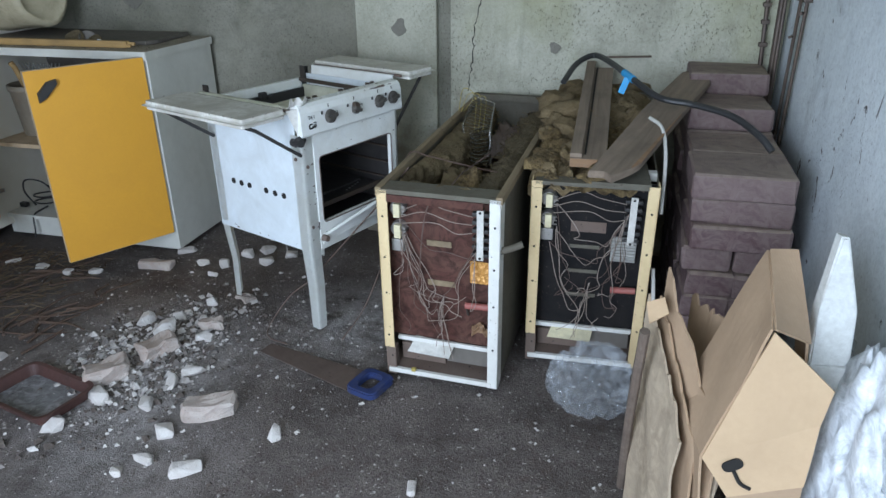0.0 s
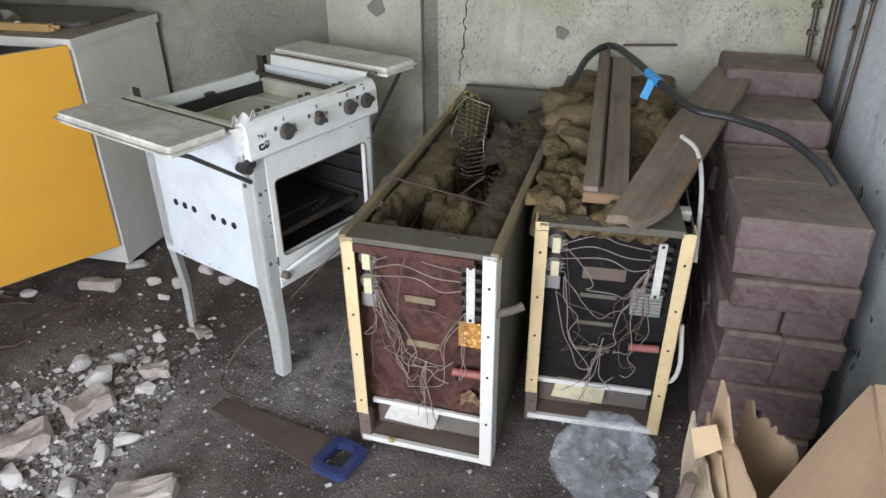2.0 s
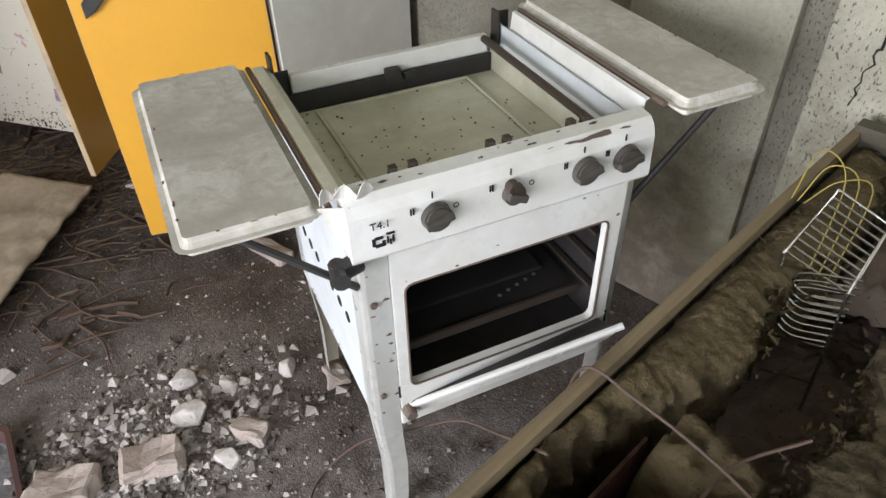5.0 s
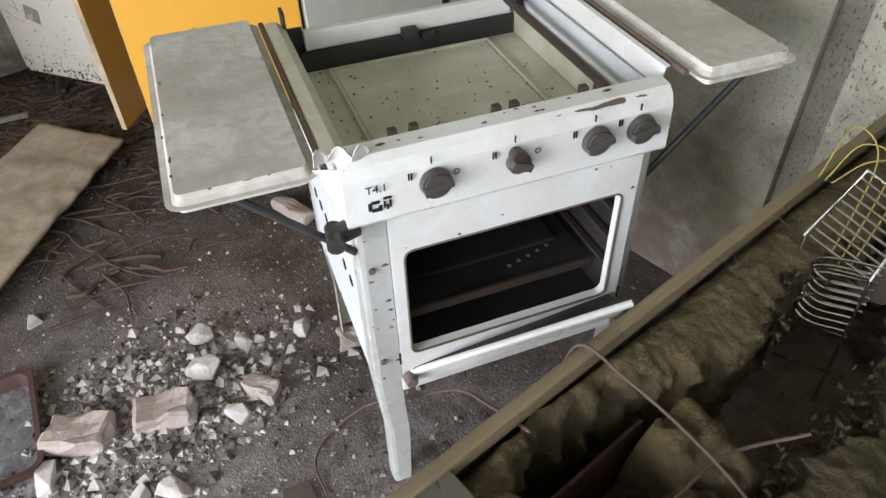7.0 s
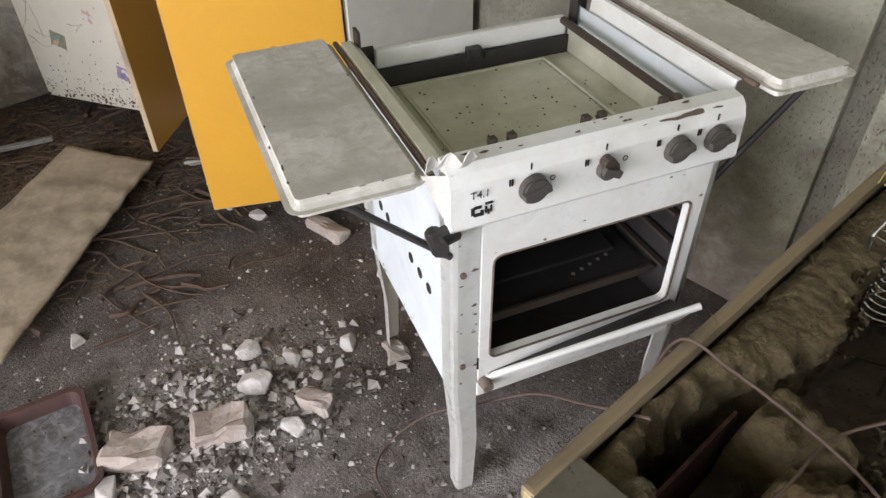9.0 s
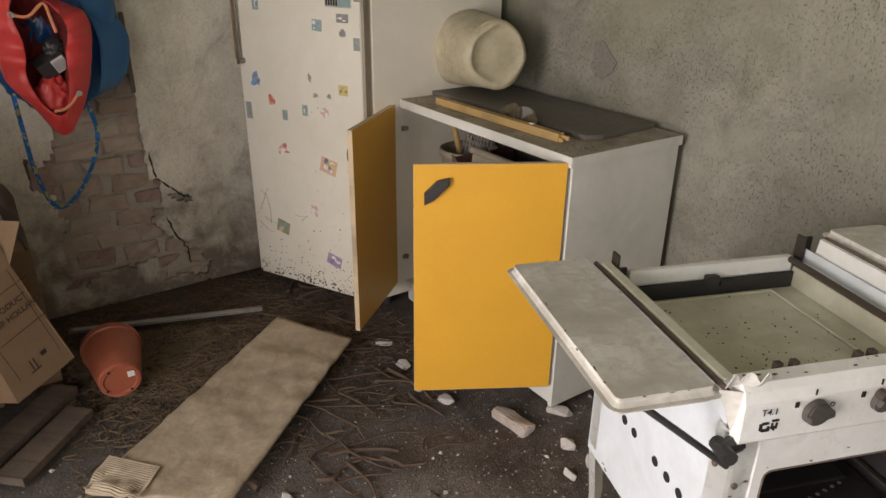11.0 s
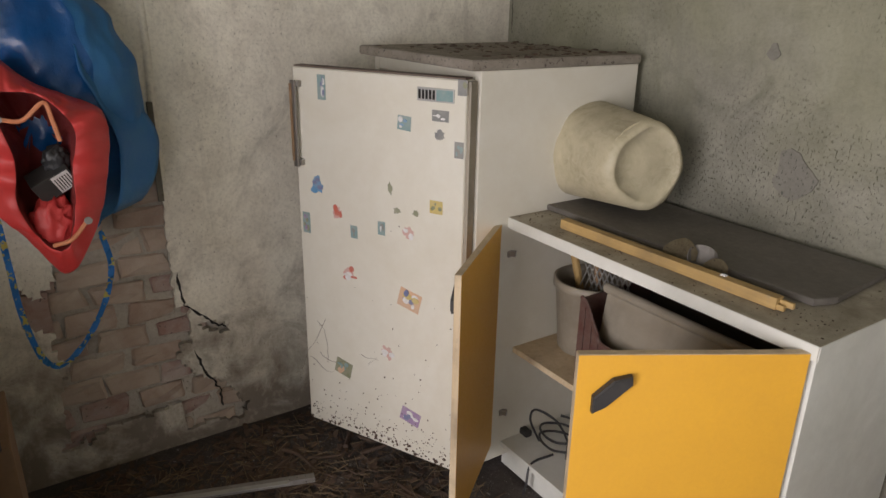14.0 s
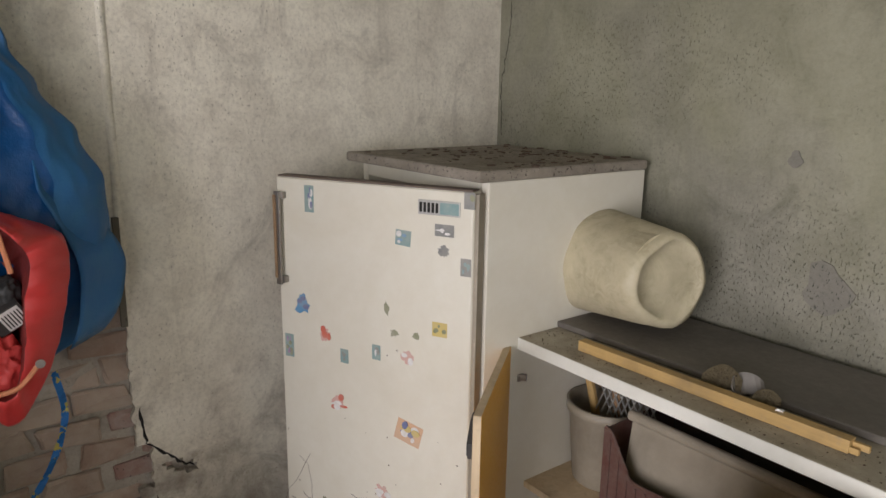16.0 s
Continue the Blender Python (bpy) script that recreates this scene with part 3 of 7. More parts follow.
def build_walls():
    solid("wall_back", box(XL - 0.25, YB, -0.1, XR + 0.25, YB + 0.25, ZC), "wall_back", "pitted grey rendered wall with old stains", "wall", kind="structure")
    right = box(XR, 0.35, -0.1, XR + 0.25, YB - 0.002, ZC)
    box(XR, YF - 0.25, -0.1, XR + 0.25, -0.75, ZC, bm=right)
    # gap for the fill lamp: an added opening, out of view
    box(XR, -0.75, -0.1, XR + 0.25, 0.35, 0.88, bm=right), box(XR, -0.75, 1.92, XR + 0.25, 0.35, ZC, bm=right)
    solid("wall_right", right, "wall_right", "bluish white painted wall with flaking spots", "wall", kind="structure")
    front = box(XL - 0.25, YF - 0.25, -0.1, -1.65, YF, ZC)
    box(0.15, YF - 0.25, -0.1, XR - 0.002, YF, ZC, bm=front)
    box(-1.65, YF - 0.25, 2.12, 0.15, YF, ZC, bm=front)
    solid("wall_front", front, "wall_left", "rendered wall with an open doorway", "wall", kind="structure")
    # unseen wall added to keep door light off the left corner
    solid("wall_partition", box(XL - 0.02, 0.55, -0.1, -2.05, 0.68, 1.08), "wall_left", "added low wall, out of view, that shades the left corner", "wall", kind="structure")
    solid("ceiling", box(XL - 0.25, YF - 0.25, ZC, XR + 0.25, YB + 0.25, ZC + 0.15), "wall_back", "grey concrete ceiling", "ceiling", kind="structure")
    # pilaster and the paler bay beside it
    solid("pilaster", box(-0.955, YB - 0.035, -0.05, -0.60, YB - 0.001, ZC - 0.002, 0.006), "wall_pil", "pale rendered pilaster on the back wall", "pilaster", kind="structure")
    solid("wall_panel", box(-0.545, YB - 0.012, -0.05, XR - 0.003, YB - 0.001, ZC - 0.002, 0.003), "wall_pil", "paler rendered bay with a long crack", "wall", kind="structure")
    # repaired spots
    for x, z, r, k in ((-0.11, 0.86, 0.022, 1), (-2.06, 1.045, 0.055, 2), (-2.17, 1.345, 0.017, 3), (-0.76, 0.93, 0.03, 4)):
        y = YB - 0.013 if x > -0.5 else (YB - 0.036 if x > -0.95 else YB - 0.001)
        pts = [(x + r * (1 + 0.3 * math.sin(a * 3 + k)) * math.cos(a), z + r * (1.1 + 0.2 * math.cos(a * 2 + k)) * math.sin(a)) for a in [i * math.tau / 14 for i in range(14)]]
        b = slab(pts, 0, 0.003)
        bmesh.ops.transform(b, matrix=pose(0, y, 0, 90, 0, 0), verts=b.verts[:])
        solid("plaster_patch", b, "patch", "round darker mortar patch on the wall", "patch", "mortar patches", "structure")


def crack(name, pts, width, normal, label):
    """A narrow dark crack along pts."""
    rng = random.Random(len(pts) * 7 + int(abs(pts[0][2]) * 100))
    fine = []
    for a, b in zip(pts, pts[1:]):
        a, b = Vector(a), Vector(b)
        n = max(int((b - a).length / 0.012), 1)
        fine += [a.lerp(b, i / n) + Vector((rng.gauss(0, 1), rng.gauss(0, 1), rng.gauss(0, 1))) * 0.0028 for i in range(n)]
    nrm = Vector(normal)
    b = bmesh.new()
    rows = []
    for i, p in enumerate(fine):
        d = (fine[min(i + 1, len(fine) - 1)] - fine[max(i - 1, 0)]).normalized()
        s = d.cross(nrm).normalized()
        p = p - nrm * (p - Vector(pts[0])).dot(nrm) if nrm.length else p
        w = width * rng.uniform(0.3, 1.0) * min(1, i / 3 + 0.3)
        rows.append((b.verts.new(p + s * w + nrm * 0.0012), b.verts.new(p - s * w + nrm * 0.0012)))
    for q, w in zip(rows, rows[1:]):
        b.faces.new((q[0], q[1], w[1], w[0]))
    solid(name, b, "dark", label, "crack", "wall cracks", "structure")


def brick_bare(y, z):
    """True where the plaster of the left wall has come off."""
    w = noise.fractal(Vector((y * 6, z * 6, 4.0)), 1.0, 2.0, 4) * 0.09
    core = 1.43 + w < y < 1.785 + w * 0.2 and 0.10 + w < z < 0.93 + w * 0.3
    low = 1.78 < y < 1.96 + w and 0.04 < z + w * 0.6 < 0.30 - (y - 1.78) * 0.9
    hole = ((y - 1.905) / 0.05) ** 2 + ((z - 0.405 - (1.9 - y) * 0.35) / 0.019) ** 2 < 1
    gap = 1.785 <= y < 1.83 + w * 0.4 and 0.36 < z < 0.50
    rust = 1.36 < y < 1.45 and 0.53 - (y - 1.36) * 0.5 < z < 0.66 - (y - 1.36) * 0.9
    return core or low or hole or gap or rust


def build_left_wall():
    wall = solid("wall_left", box(XL - 0.27, YF - 0.25, -0.1, XL - 0.028, YB + 0.2, ZC), "mortar", "limewashed wall whose plaster has fallen off the bricks", "wall", kind="structure")
    t, st = 0.02, 0.0125
    y0, y1, z0, z1 = 1.30, 2.05, -0.1, 1.0
    sk = box(XL - t, YF - 0.25, -0.1, XL, y0, ZC)
    box(XL - t, y1, -0.1, XL, YB + 0.2, ZC, bm=sk)
    box(XL - t, y0, z1, XL, y1, ZC, bm=sk)
    ny, nz = round((y1 - y0) / st), round((z1 - z0) / st)
    keep = [[not brick_bare(y0 + (i + 0.5) * st, z0 + (j + 0.5) * st) for j in range(nz)] for i in range(ny)]
    b, cache = bmesh.new(), {}

    def vert(i, j, back):
        k = (i, j, back)
        if k not in cache:
            y, z = y0 + i * st, z0 + j * st
            if 0 < i < ny and 0 < j < nz:
                y += noise.noise(Vector((y * 60, z * 60, 1))) * st * 0.8
                z += noise.noise(Vector((y * 60, z * 60, 9))) * st * 0.8
            cache[k] = b.verts.new((XL - (t if back else 0), y, z))
        return cache[k]
    for i in range(ny):
        for j in range(nz):
            if not keep[i][j]:
                continue
            b.faces.new([vert(*q, 0) for q in ((i, j), (i + 1, j), (i + 1, j + 1), (i, j + 1))])
            for di, dj, e in ((-1, 0, ((i, j + 1), (i, j))), (1, 0, ((i + 1, j), (i + 1, j + 1))), (0, -1, ((i, j), (i + 1, j))), (0, 1, ((i + 1, j + 1), (i, j + 1)))):
                p, q = i + di, j + dj
                if 0 <= p < ny and 0 <= q < nz and not keep[p][q]:
                    b.faces.new((vert(*e[0], 0), vert(*e[0], 1), vert(*e[1], 1), vert(*e[1], 0)))
    join(sk, b)
    part("plaster_layer", sk, "wall_left", wall, "stained limewashed plaster")
    # bricks behind the fallen plaster
    rng = random.Random(5)
    for r in range(13):
        z = 0.0 + r * 0.078
        for c in range(-1, 5):
            y = 1.30 + c * 0.17 + (0.085 if r % 2 else 0)
            w = 0.155 + rng.uniform(-0.015, 0.01)
            if not any(brick_bare(y + k * w, z + l) for k in (0.1, 0.5, 0.9) for l in (0.02, 0.05)):
                continue
            if ((y + w / 2 - 1.905) / 0.07) ** 2 + ((z + 0.03 - 0.405) / 0.04) ** 2 < 1:
                continue
            bb = box(XL - 0.03, y, z, XL - 0.016 + rng.uniform(-0.008, 0.006), y + w, z + 0.064, 0.006, seg=1)
            for v in bb.verts:
                v.co += Vector((noise.noise(v.co * 31) * 0.010, noise.noise(v.co * 27 + Vector((3, 3, 3))) * 0.024, noise.noise(v.co * 23 + Vector((7, 7, 7))) * 0.020))
            bmesh.ops.subdivide_edges(bb, edges=bb.edges[:], cuts=1, use_grid_fill=True)
            for v in bb.verts:
                v.co.x += noise.noise(v.co * 45) * 0.012
            part("brick", bb, "brick_red" if rng.random() < 0.33 else "brick", wall)
    rustp = box(XL - 0.019, 1.37, 0.50, XL - 0.004, 1.44, 0.63, 0.004)
    part("brick", rustp, "brick_red", wall)
    # upright joint between two stretches of plaster
    g = sheet(lambda u, v: Vector((XL + 0.002 + 0.006 * math.sin(math.pi * u), 1.783 + u * 0.022 + noise.noise(Vector((0, 1, v * 9))) * 0.004, 0.93 + v * (ZC - 0.94))), 4, 60)
    part("plaster_ridge", g, "wall_left", wall)
    st2 = box(XL, 1.775, 0.86, XL + 0.012, 1.792, 1.16, 0.002)
    part("cover_strip", st2, "sheet", wall, "short brown strip")
    crack("crack", [(XL, 1.80, 0.62), (XL, 1.815, 0.50), (XL, 1.86, 0.46), (XL, 1.90, 0.42), (XL, 1.95, 0.385)], 0.005, (1, 0, 0), "jagged crack in the plaster")
    crack("crack", [(XL, 1.83, 0.33), (XL, 1.86, 0.24), (XL, 1.90, 0.17), (XL, 1.905, 0.08)], 0.005, (1, 0, 0), "jagged crack in the plaster")
    crack("crack", [(-0.43, YB - 0.0125, 1.25), (-0.415, YB - 0.0125, 1.05), (-0.445, YB - 0.0125, 0.93), (-0.45, YB - 0.0125, 0.80), (-0.47, YB - 0.0125, 0.66)], 0.003, (0, -1, 0), "long upright crack in the render")
    crack("crack", [(-3.20, YB, 1.95), (-3.22, YB, 1.70), (-3.255, YB, 1.52), (-3.245, YB, 1.33)], 0.0022, (0, -1, 0), "fine upright crack beside the corner")
    crack("crack", [(XL, 2.15, 2.0), (XL, 2.13, 1.82), (XL, 2.16, 1.72)], 0.0018, (1, 0, 0), "fine crack in the plaster")


build_floor()
build_walls()
build_left_wall()


# ---- gas stove ----
def text_mesh(body, size, material, parent, m, name="lettering"):
    cu = bpy.data.curves.new(name, "FONT")
    cu.body, cu.size, cu.extrude = body, size, 0.0004
    ob = new("tmp", cu)
    me = bpy.data.meshes.new_from_object(ob.evaluated_get(bpy.context.evaluated_depsgraph_get()))
    bpy.data.objects.remove(ob)
    me.materials.clear()
    me.materials.append(M[material])
    o = new(name, me)
    o.parent, o.matrix_local = parent, m
    return o


def build_stove():
    s = thing("gas_stove", pose(-0.798, 2.101, 0.006, 0, 0, 68.9), "white enamelled gas stove without burners, open tray and folding side leaves", "stove")
    W, D = 0.497, 0.475
    # legs: pressed angle section, tapering to the foot
    for x0, y0, sx, sy in ((0.016, 0.0, 1, 1), (W, 0.0, -1, 1), (0.020, D, 1, -1), (W, D, -1, -1)):
        b = bmesh.new()
        rows = []
        front = y0 < 0.1
        for z, w, off in ((-0.004, 0.034, 0.010), (0.012, 0.036, 0.010), (0.16, 0.040, 0.012), (0.26, 0.043, 0.004), (0.32, 0.046, 0), (0.703 if front else 0.76, 0.046, 0)):
            o = Vector((x0 + off * sx, y0 + (0.004 if front else -0.01) * off / 0.012, z))
            rows.append([b.verts.new(o + Vector(q)) for q in ((sx * w, 0, 0), (sx * 0.010, 0, 0), (sx * 0.003, sy * 0.002, 0), (0, sy * 0.009, 0), (0, sy * w, 0))])
        for q, w in zip(rows, rows[1:]):
            for k in range(4):
                b.faces.new((q[k], q[k + 1], w[k + 1], w[k]))
        bmesh.ops.solidify(b, geom=b.faces[:], thickness=0.003)
        part("leg", b, "enamel", s)
    # side panels
    for x in (0.020, W - 0.004):
        part("side_panel", box(x, 0.03, 0.30, x + 0.003, D - 0.005, 0.785, 0.001), "enamel_daylit", s)
    for y, z in ((0.367, 0.489), (0.325, 0.488), (0.283, 0.487), (0.198, 0.485), (0.154, 0.484), (0.111, 0.483)):
        part("vent_hole", cyl((0.0205, y, z), (0.0185, y, z), 0.0105, seg=16), "dark", s)
    part("back_panel", box(0.03, D - 0.006, 0.30, W - 0.01, D - 0.003, 0.75), "enamel_daylit", s)
    # oven front: frame round the window
    outer, inner = rounded(0.064, 0.335, W - 0.020, 0.699, 0.006), rounded(0.084, 0.392, 0.452, 0.622, 0.014)
    b = bmesh.new()
    yo, yi = -0.004, 0.014
    vo = [b.verts.new((x, yo, z)) for x, z in outer]
    vi = [b.verts.new((x, yo, z)) for x, z in inner]
    vd = [b.verts.new((x, yi, z)) for x, z in inner]
    vb = [b.verts.new((x, yi, z)) for x, z in outer]
    n = len(vo)
    for i in range(n):
        j = (i + 1) % n
        b.faces.new((vo[i], vo[j], vi[j], vi[i])), b.faces.new((vi[i], vi[j], vd[j], vd[i])), b.faces.new((vo[j], vo[i], vb[i], vb[j]))
    part("oven_frame", b, "enamel", s)
    rim = bmesh.new()
    for (xa, za), (xb, zb) in zip(inner, inner[1:] + inner[:1]):
        tube([(xa, -0.0035, za), (xb, -0.0035, zb)], 0.0022, 5, bm=rim, curve=False)
    part("window_seal", rim, "rust", s, "sooty seal round the oven window")
    cav = bmesh.new()
    v = [cav.verts.new(q) for q in ((0.066, 0.016, 0.35), (0.475, 0.016, 0.35), (0.475, 0.016, 0.66), (0.066, 0.016, 0.66), (0.075, 0.42, 0.35), (0.465, 0.42, 0.35), (0.465, 0.42, 0.65), (0.075, 0.42, 0.65))]
    for f in ((0, 1, 5, 4), (1, 2, 6, 5), (2, 3, 7, 6), (3, 0, 4, 7), (4, 5, 6, 7)):
        cav.faces.new([v[i] for i in f])
    part("oven_cavity", cav, "soot", s, "sooty black oven inside")
    for z in (0.44, 0.50, 0.56):
        for x in (0.078, 0.462):
            part("rack_runner", box(x - 0.006, 0.03, z, x + 0.006, 0.41, z + 0.006, 0.002), "rod", s)
    part("oven_tray", box(0.085, 0.06, 0.415, 0.455, 0.40, 0.421, 0.002), "soot", s)
    part("tray_lip", box(0.085, 0.052, 0.415, 0.455, 0.060, 0.432, 0.002), "rod", s)
    part("burner_cover", box(0.12, 0.13, 0.4215, 0.42, 0.34, 0.43, 0.004), "soot", s)
    part("oven_back_plate", box(0.11, 0.405, 0.44, 0.43, 0.4195, 0.58, 0.006), "tray", s, "grey stained rear oven plate")
    for k in range(5):
        part("burner_hole", cyl((0.31 + 0.022 * k, 0.10 + 0.006 * k, 0.4212), (0.31 + 0.022 * k, 0.10 + 0.006 * k, 0.4222), 0.004, seg=10), "alu", s)
    # warped flap under the oven: closed at one end, sprung open at the other
    A, B, C, E = Vector((0.078, -0.008, 0.346)), Vector((0.440, -0.098, 0.462)), Vector((0.456, -0.045, 0.372)), Vector((0.070, -0.006, 0.318))

    def leaf_of(off):
        nrm = (B - A).cross(E - A).normalized()
        return lambda u, v: E.lerp(C, u).lerp(A.lerp(B, u), v) + nrm * (off + 0.004 * math.sin(math.pi * u) * math.sin(3 * v))
    fl = sheet(leaf_of(0.0), 20, 6, 0.003)
    part("lower_flap", fl, "enamel", s, "warped white flap sprung half open")
    edge = tube([A.lerp(B, k / 8) + Vector((0, 0.002, 0.0)) for k in range(9)], 0.0065, 8)
    part("flap_edge", edge, "enamel", s)
    P, Q = Vector((0.086, -0.005, 0.350)), Vector((0.462, -0.006, 0.384))
    part("lower_flap_lining", sheet(lambda u, v: P.lerp(Q, u).lerp(A.lerp(B, u), v) + Vector((0, 0, 0.004 - 0.010 * math.sin(math.pi * v) * u)), 16, 6, 0.002), "soot", s, "sooty brown flap lining")
    part("bottom_rail", box(0.062, -0.003, 0.297, W - 0.018, 0.012, 0.334, 0.004), "enamel", s)
    part("bottom_plate", box(0.03, 0.02, 0.298, W - 0.01, D - 0.01, 0.303), "soot", s)
    for x, z in ((0.074, 0.340), (0.474, 0.345)):
        part("hinge_knob", cyl((x, -0.006, z), (x, -0.026, z), 0.0125, 0.010, 14), "rust", s)
    part("hinge_slot", box(0.0605, -0.0035, 0.372, 0.064, -0.002, 0.40), "dark", s)
    part("hinge_slot", box(W - 0.0195, -0.0055, 0.372, W - 0.0165, -0.003, 0.40), "dark", s)
    # control panel
    prof = [(0.0, 0.698), (-0.018, 0.702), (-0.022, 0.708), (-0.019, 0.776), (-0.013, 0.793), (-0.003, 0.803), (0.022, 0.806), (0.022, 0.79)]
    b = bmesh.new()
    L = [b.verts.new((0.006, y, z)) for y, z in prof]
    R = [b.verts.new((W + 0.002, y, z)) for y, z in prof]
    for i in range(len(prof) - 1):
        b.faces.new((L[i], L[i + 1], R[i + 1], R[i]))
    b.faces.new(L), b.faces.new(R[::-1])
    part("control_panel", b, "enamel", s)
    yp = -0.0225
    for i, (x, z, r) in enumerate(((0.130, 0.750, 0.0225), (0.2505, 0.751, 0.0175), (0.373, 0.753, 0.0225), (0.446, 0.754, 0.0225))):
        k = cyl((x, yp, z), (x, yp - 0.013, z), r, r * 0.93, 24)
        bmesh.ops.bevel(k, geom=[e for e in k.edges if all(v.co.y < yp - 0.011 for v in e.verts)], offset=0.003, segments=2, affect="EDGES")
        grip = box(-r * 0.95, -0.006, -0.006, r * 0.95, 0.004, 0.006, 0.003)
        join(k, grip, pose(x, yp - 0.014, z, 0, (-14, 24, -18, -10)[i], 0))
        part("knob", k, "knob", s)
        if i == 1:
            part("knob_shaft", cyl((x - 0.004, yp, z + 0.014), (x - 0.004, yp - 0.016, z + 0.014), 0.010, seg=12), "rod", s)
        for dx, dz, bars in ((-0.036, 0.016, 2), (-0.004, 0.035, 1)):
            for q in range(bars):
                part("dial_mark", box(x + dx + q * 0.004 - 0.0008, yp + 0.0022, z + dz - 0.005, x + dx + q * 0.004 + 0.0008, yp - 0.0004, z + dz + 0.005), "dark", s)
        if i in (0, 1):
            text_mesh("O", 0.012, "dark", s, pose(x + 0.026, yp - 0.0002, z + 0.004, 90, 0, 0))
    text_mesh("T4.1", 0.0165, "dark", s, pose(0.034, yp - 0.0002, 0.755, 90, 0, 0), "model_number")
    for x, z, w, h in ((0.040, 0.724, 0.015, 0.005), (0.036, 0.727, 0.005, 0.012), (0.040, 0.737, 0.012, 0.004), (0.050, 0.727, 0.005, 0.006), (0.057, 0.727, 0.003, 0.011), (0.061, 0.724, 0.003, 0.008), (0.065, 0.727, 0.003, 0.011), (0.057, 0.741, 0.012, 0.003)):
        part("emblem_bar", box(x, yp - 0.0006, z, x + w, yp + 0.002, z + h, 0.0008), "dark", s)
    # gas tap on the corner and torn enamel strip
    tap = cyl((0.020, -0.004, 0.695), (-0.020, -0.014, 0.692), 0.015, 0.014, 8)
    cyl((-0.016, -0.036, 0.694), (-0.010, 0.008, 0.690), 0.013, 0.013, 10, bm=tap)
    part("gas_tap", tap, "black", s)
    torn = sheet(lambda u, v: Vector((-0.022 + u * 0.075, -0.002 - 0.010 * v + 0.006 * math.sin(u * 7), 0.800 + v * (0.010 + 0.020 * abs(math.sin(u * 9 + 0.8))))), 16, 3, 0.0012)
    part("torn_trim", torn, "ceramic", s)
    part("torn_trim", panel(((-0.024, 0.010, 0.79), (0.014, -0.012, 0.795), (0.016, -0.010, 0.735), (0.006, 0.004, 0.715)), 0.0012, None, 0.004), "ceramic", s)
    # open top: tray, rims, rear strip, brackets
    part("drip_tray", box(0.03, 0.024, 0.690, W - 0.005, D - 0.02, 0.697), "enamel_cream", s, "cream enamel tray scattered with dirt")
    part("tray_recess", box(0.10, 0.06, 0.6975, 0.40, 0.43, 0.6990, 0.001), "enamel_cream", s)
    for q in ((0.096, 0.055, 0.6975, 0.404, 0.060, 0.7035), (0.096, 0.43, 0.6975, 0.404, 0.435, 0.7035), (0.091, 0.055, 0.6975, 0.096, 0.435, 0.7035), (0.404, 0.055, 0.6975, 0.409, 0.435, 0.7035)):
        part("tray_rim", box(*q, 0.002), "enamel_cream", s)
    lw = bmesh.new()
    ys = (0.030, D - 0.012)
    pr = ((-0.002, 0.782), (-0.002, 0.794), (0.016, 0.794), (0.030, 0.782), (0.050, 0.6985))
    va, vb2 = [lw.verts.new((x, ys[0], z)) for x, z in pr], [lw.verts.new((x, ys[1], z)) for x, z in pr]
    for k in range(len(pr) - 1):
        lw.faces.new((va[k], va[k + 1], vb2[k + 1], vb2[k]))
    lw.normal_update()
    bmesh.ops.solidify(lw, geom=lw.faces[:], thickness=0.002)
    part("left_rim", lw, "enamel_cream", s, "cream sloping rim of the tray")
    part("rear_rim", box(0.060, D - 0.024, 0.736, W - 0.035, D - 0.008, 0.771, 0.003), "enamel", s)
    part("rear_strip", box(0.050, D - 0.030, 0.698, W - 0.030, D - 0.0245, 0.735), "black", s)
    part("rear_catch", box(0.235, D - 0.048, 0.730, 0.265, D - 0.0305, 0.752, 0.004), "black", s)
    part("rear_catch", box(0.275, D - 0.040, 0.722, 0.300, D - 0.0305, 0.735, 0.003), "black", s)
    part("right_rim", box(W - 0.028, 0.026, 0.698, W - 0.012, D - 0.02, 0.745, 0.003), "enamel_cream", s)
    up = bmesh.new()
    pr = ((W - 0.011, 0.735), (W + 0.004, 0.765), (W + 0.010, 0.815), (W + 0.018, 0.816))
    va, vb2 = [up.verts.new((x, 0.024, z)) for x, z in pr], [up.verts.new((x, D - 0.040, z)) for x, z in pr]
    for k in range(len(pr) - 1):
        up.faces.new((va[k], va[k + 1], vb2[k + 1], vb2[k]))
    up.normal_update()
    bmesh.ops.solidify(up, geom=up.faces[:], thickness=0.002)
    part("right_upstand", up, "enamel", s)
    part("side_rod", cyl((0.452, 0.022, 0.764), (0.450, D - 0.030, 0.768), 0.0075, seg=10), "rod", s)
    for x in (0.044, W + 0.003):
        br = box(x - 0.018, D - 0.026, 0.70, x - 0.012, D + 0.002, 0.813, 0.002)
        box(x - 0.018, D - 0.010, 0.70, x + 0.016, D - 0.004, 0.808 if x > 0.2 else 0.775, 0.002, bm=br)
        part("lid_bracket", br, "black", s)
    for x, y in ((0.085, 0.036), (0.115, 0.036), (0.235, 0.036), (0.262, 0.036), (0.37, 0.036), (0.395, 0.036)):
        part("burner_clip", box(x, y - 0.012, 0.785, x + 0.012, y, 0.811, 0.002), "rod", s)
    # folding leaves
    lf = slab(rounded(-0.206, -0.002, -0.014, 0.500, 0.022), 0.769, 0.797, bevel=0.0142)
    part("left_leaf", lf, "marble", s, "dirty grey-white folding leaf")
    rf = slab(rounded(0.534, -0.034, 0.704, 0.474, 0.022), 0.798, 0.826, bevel=0.0142)
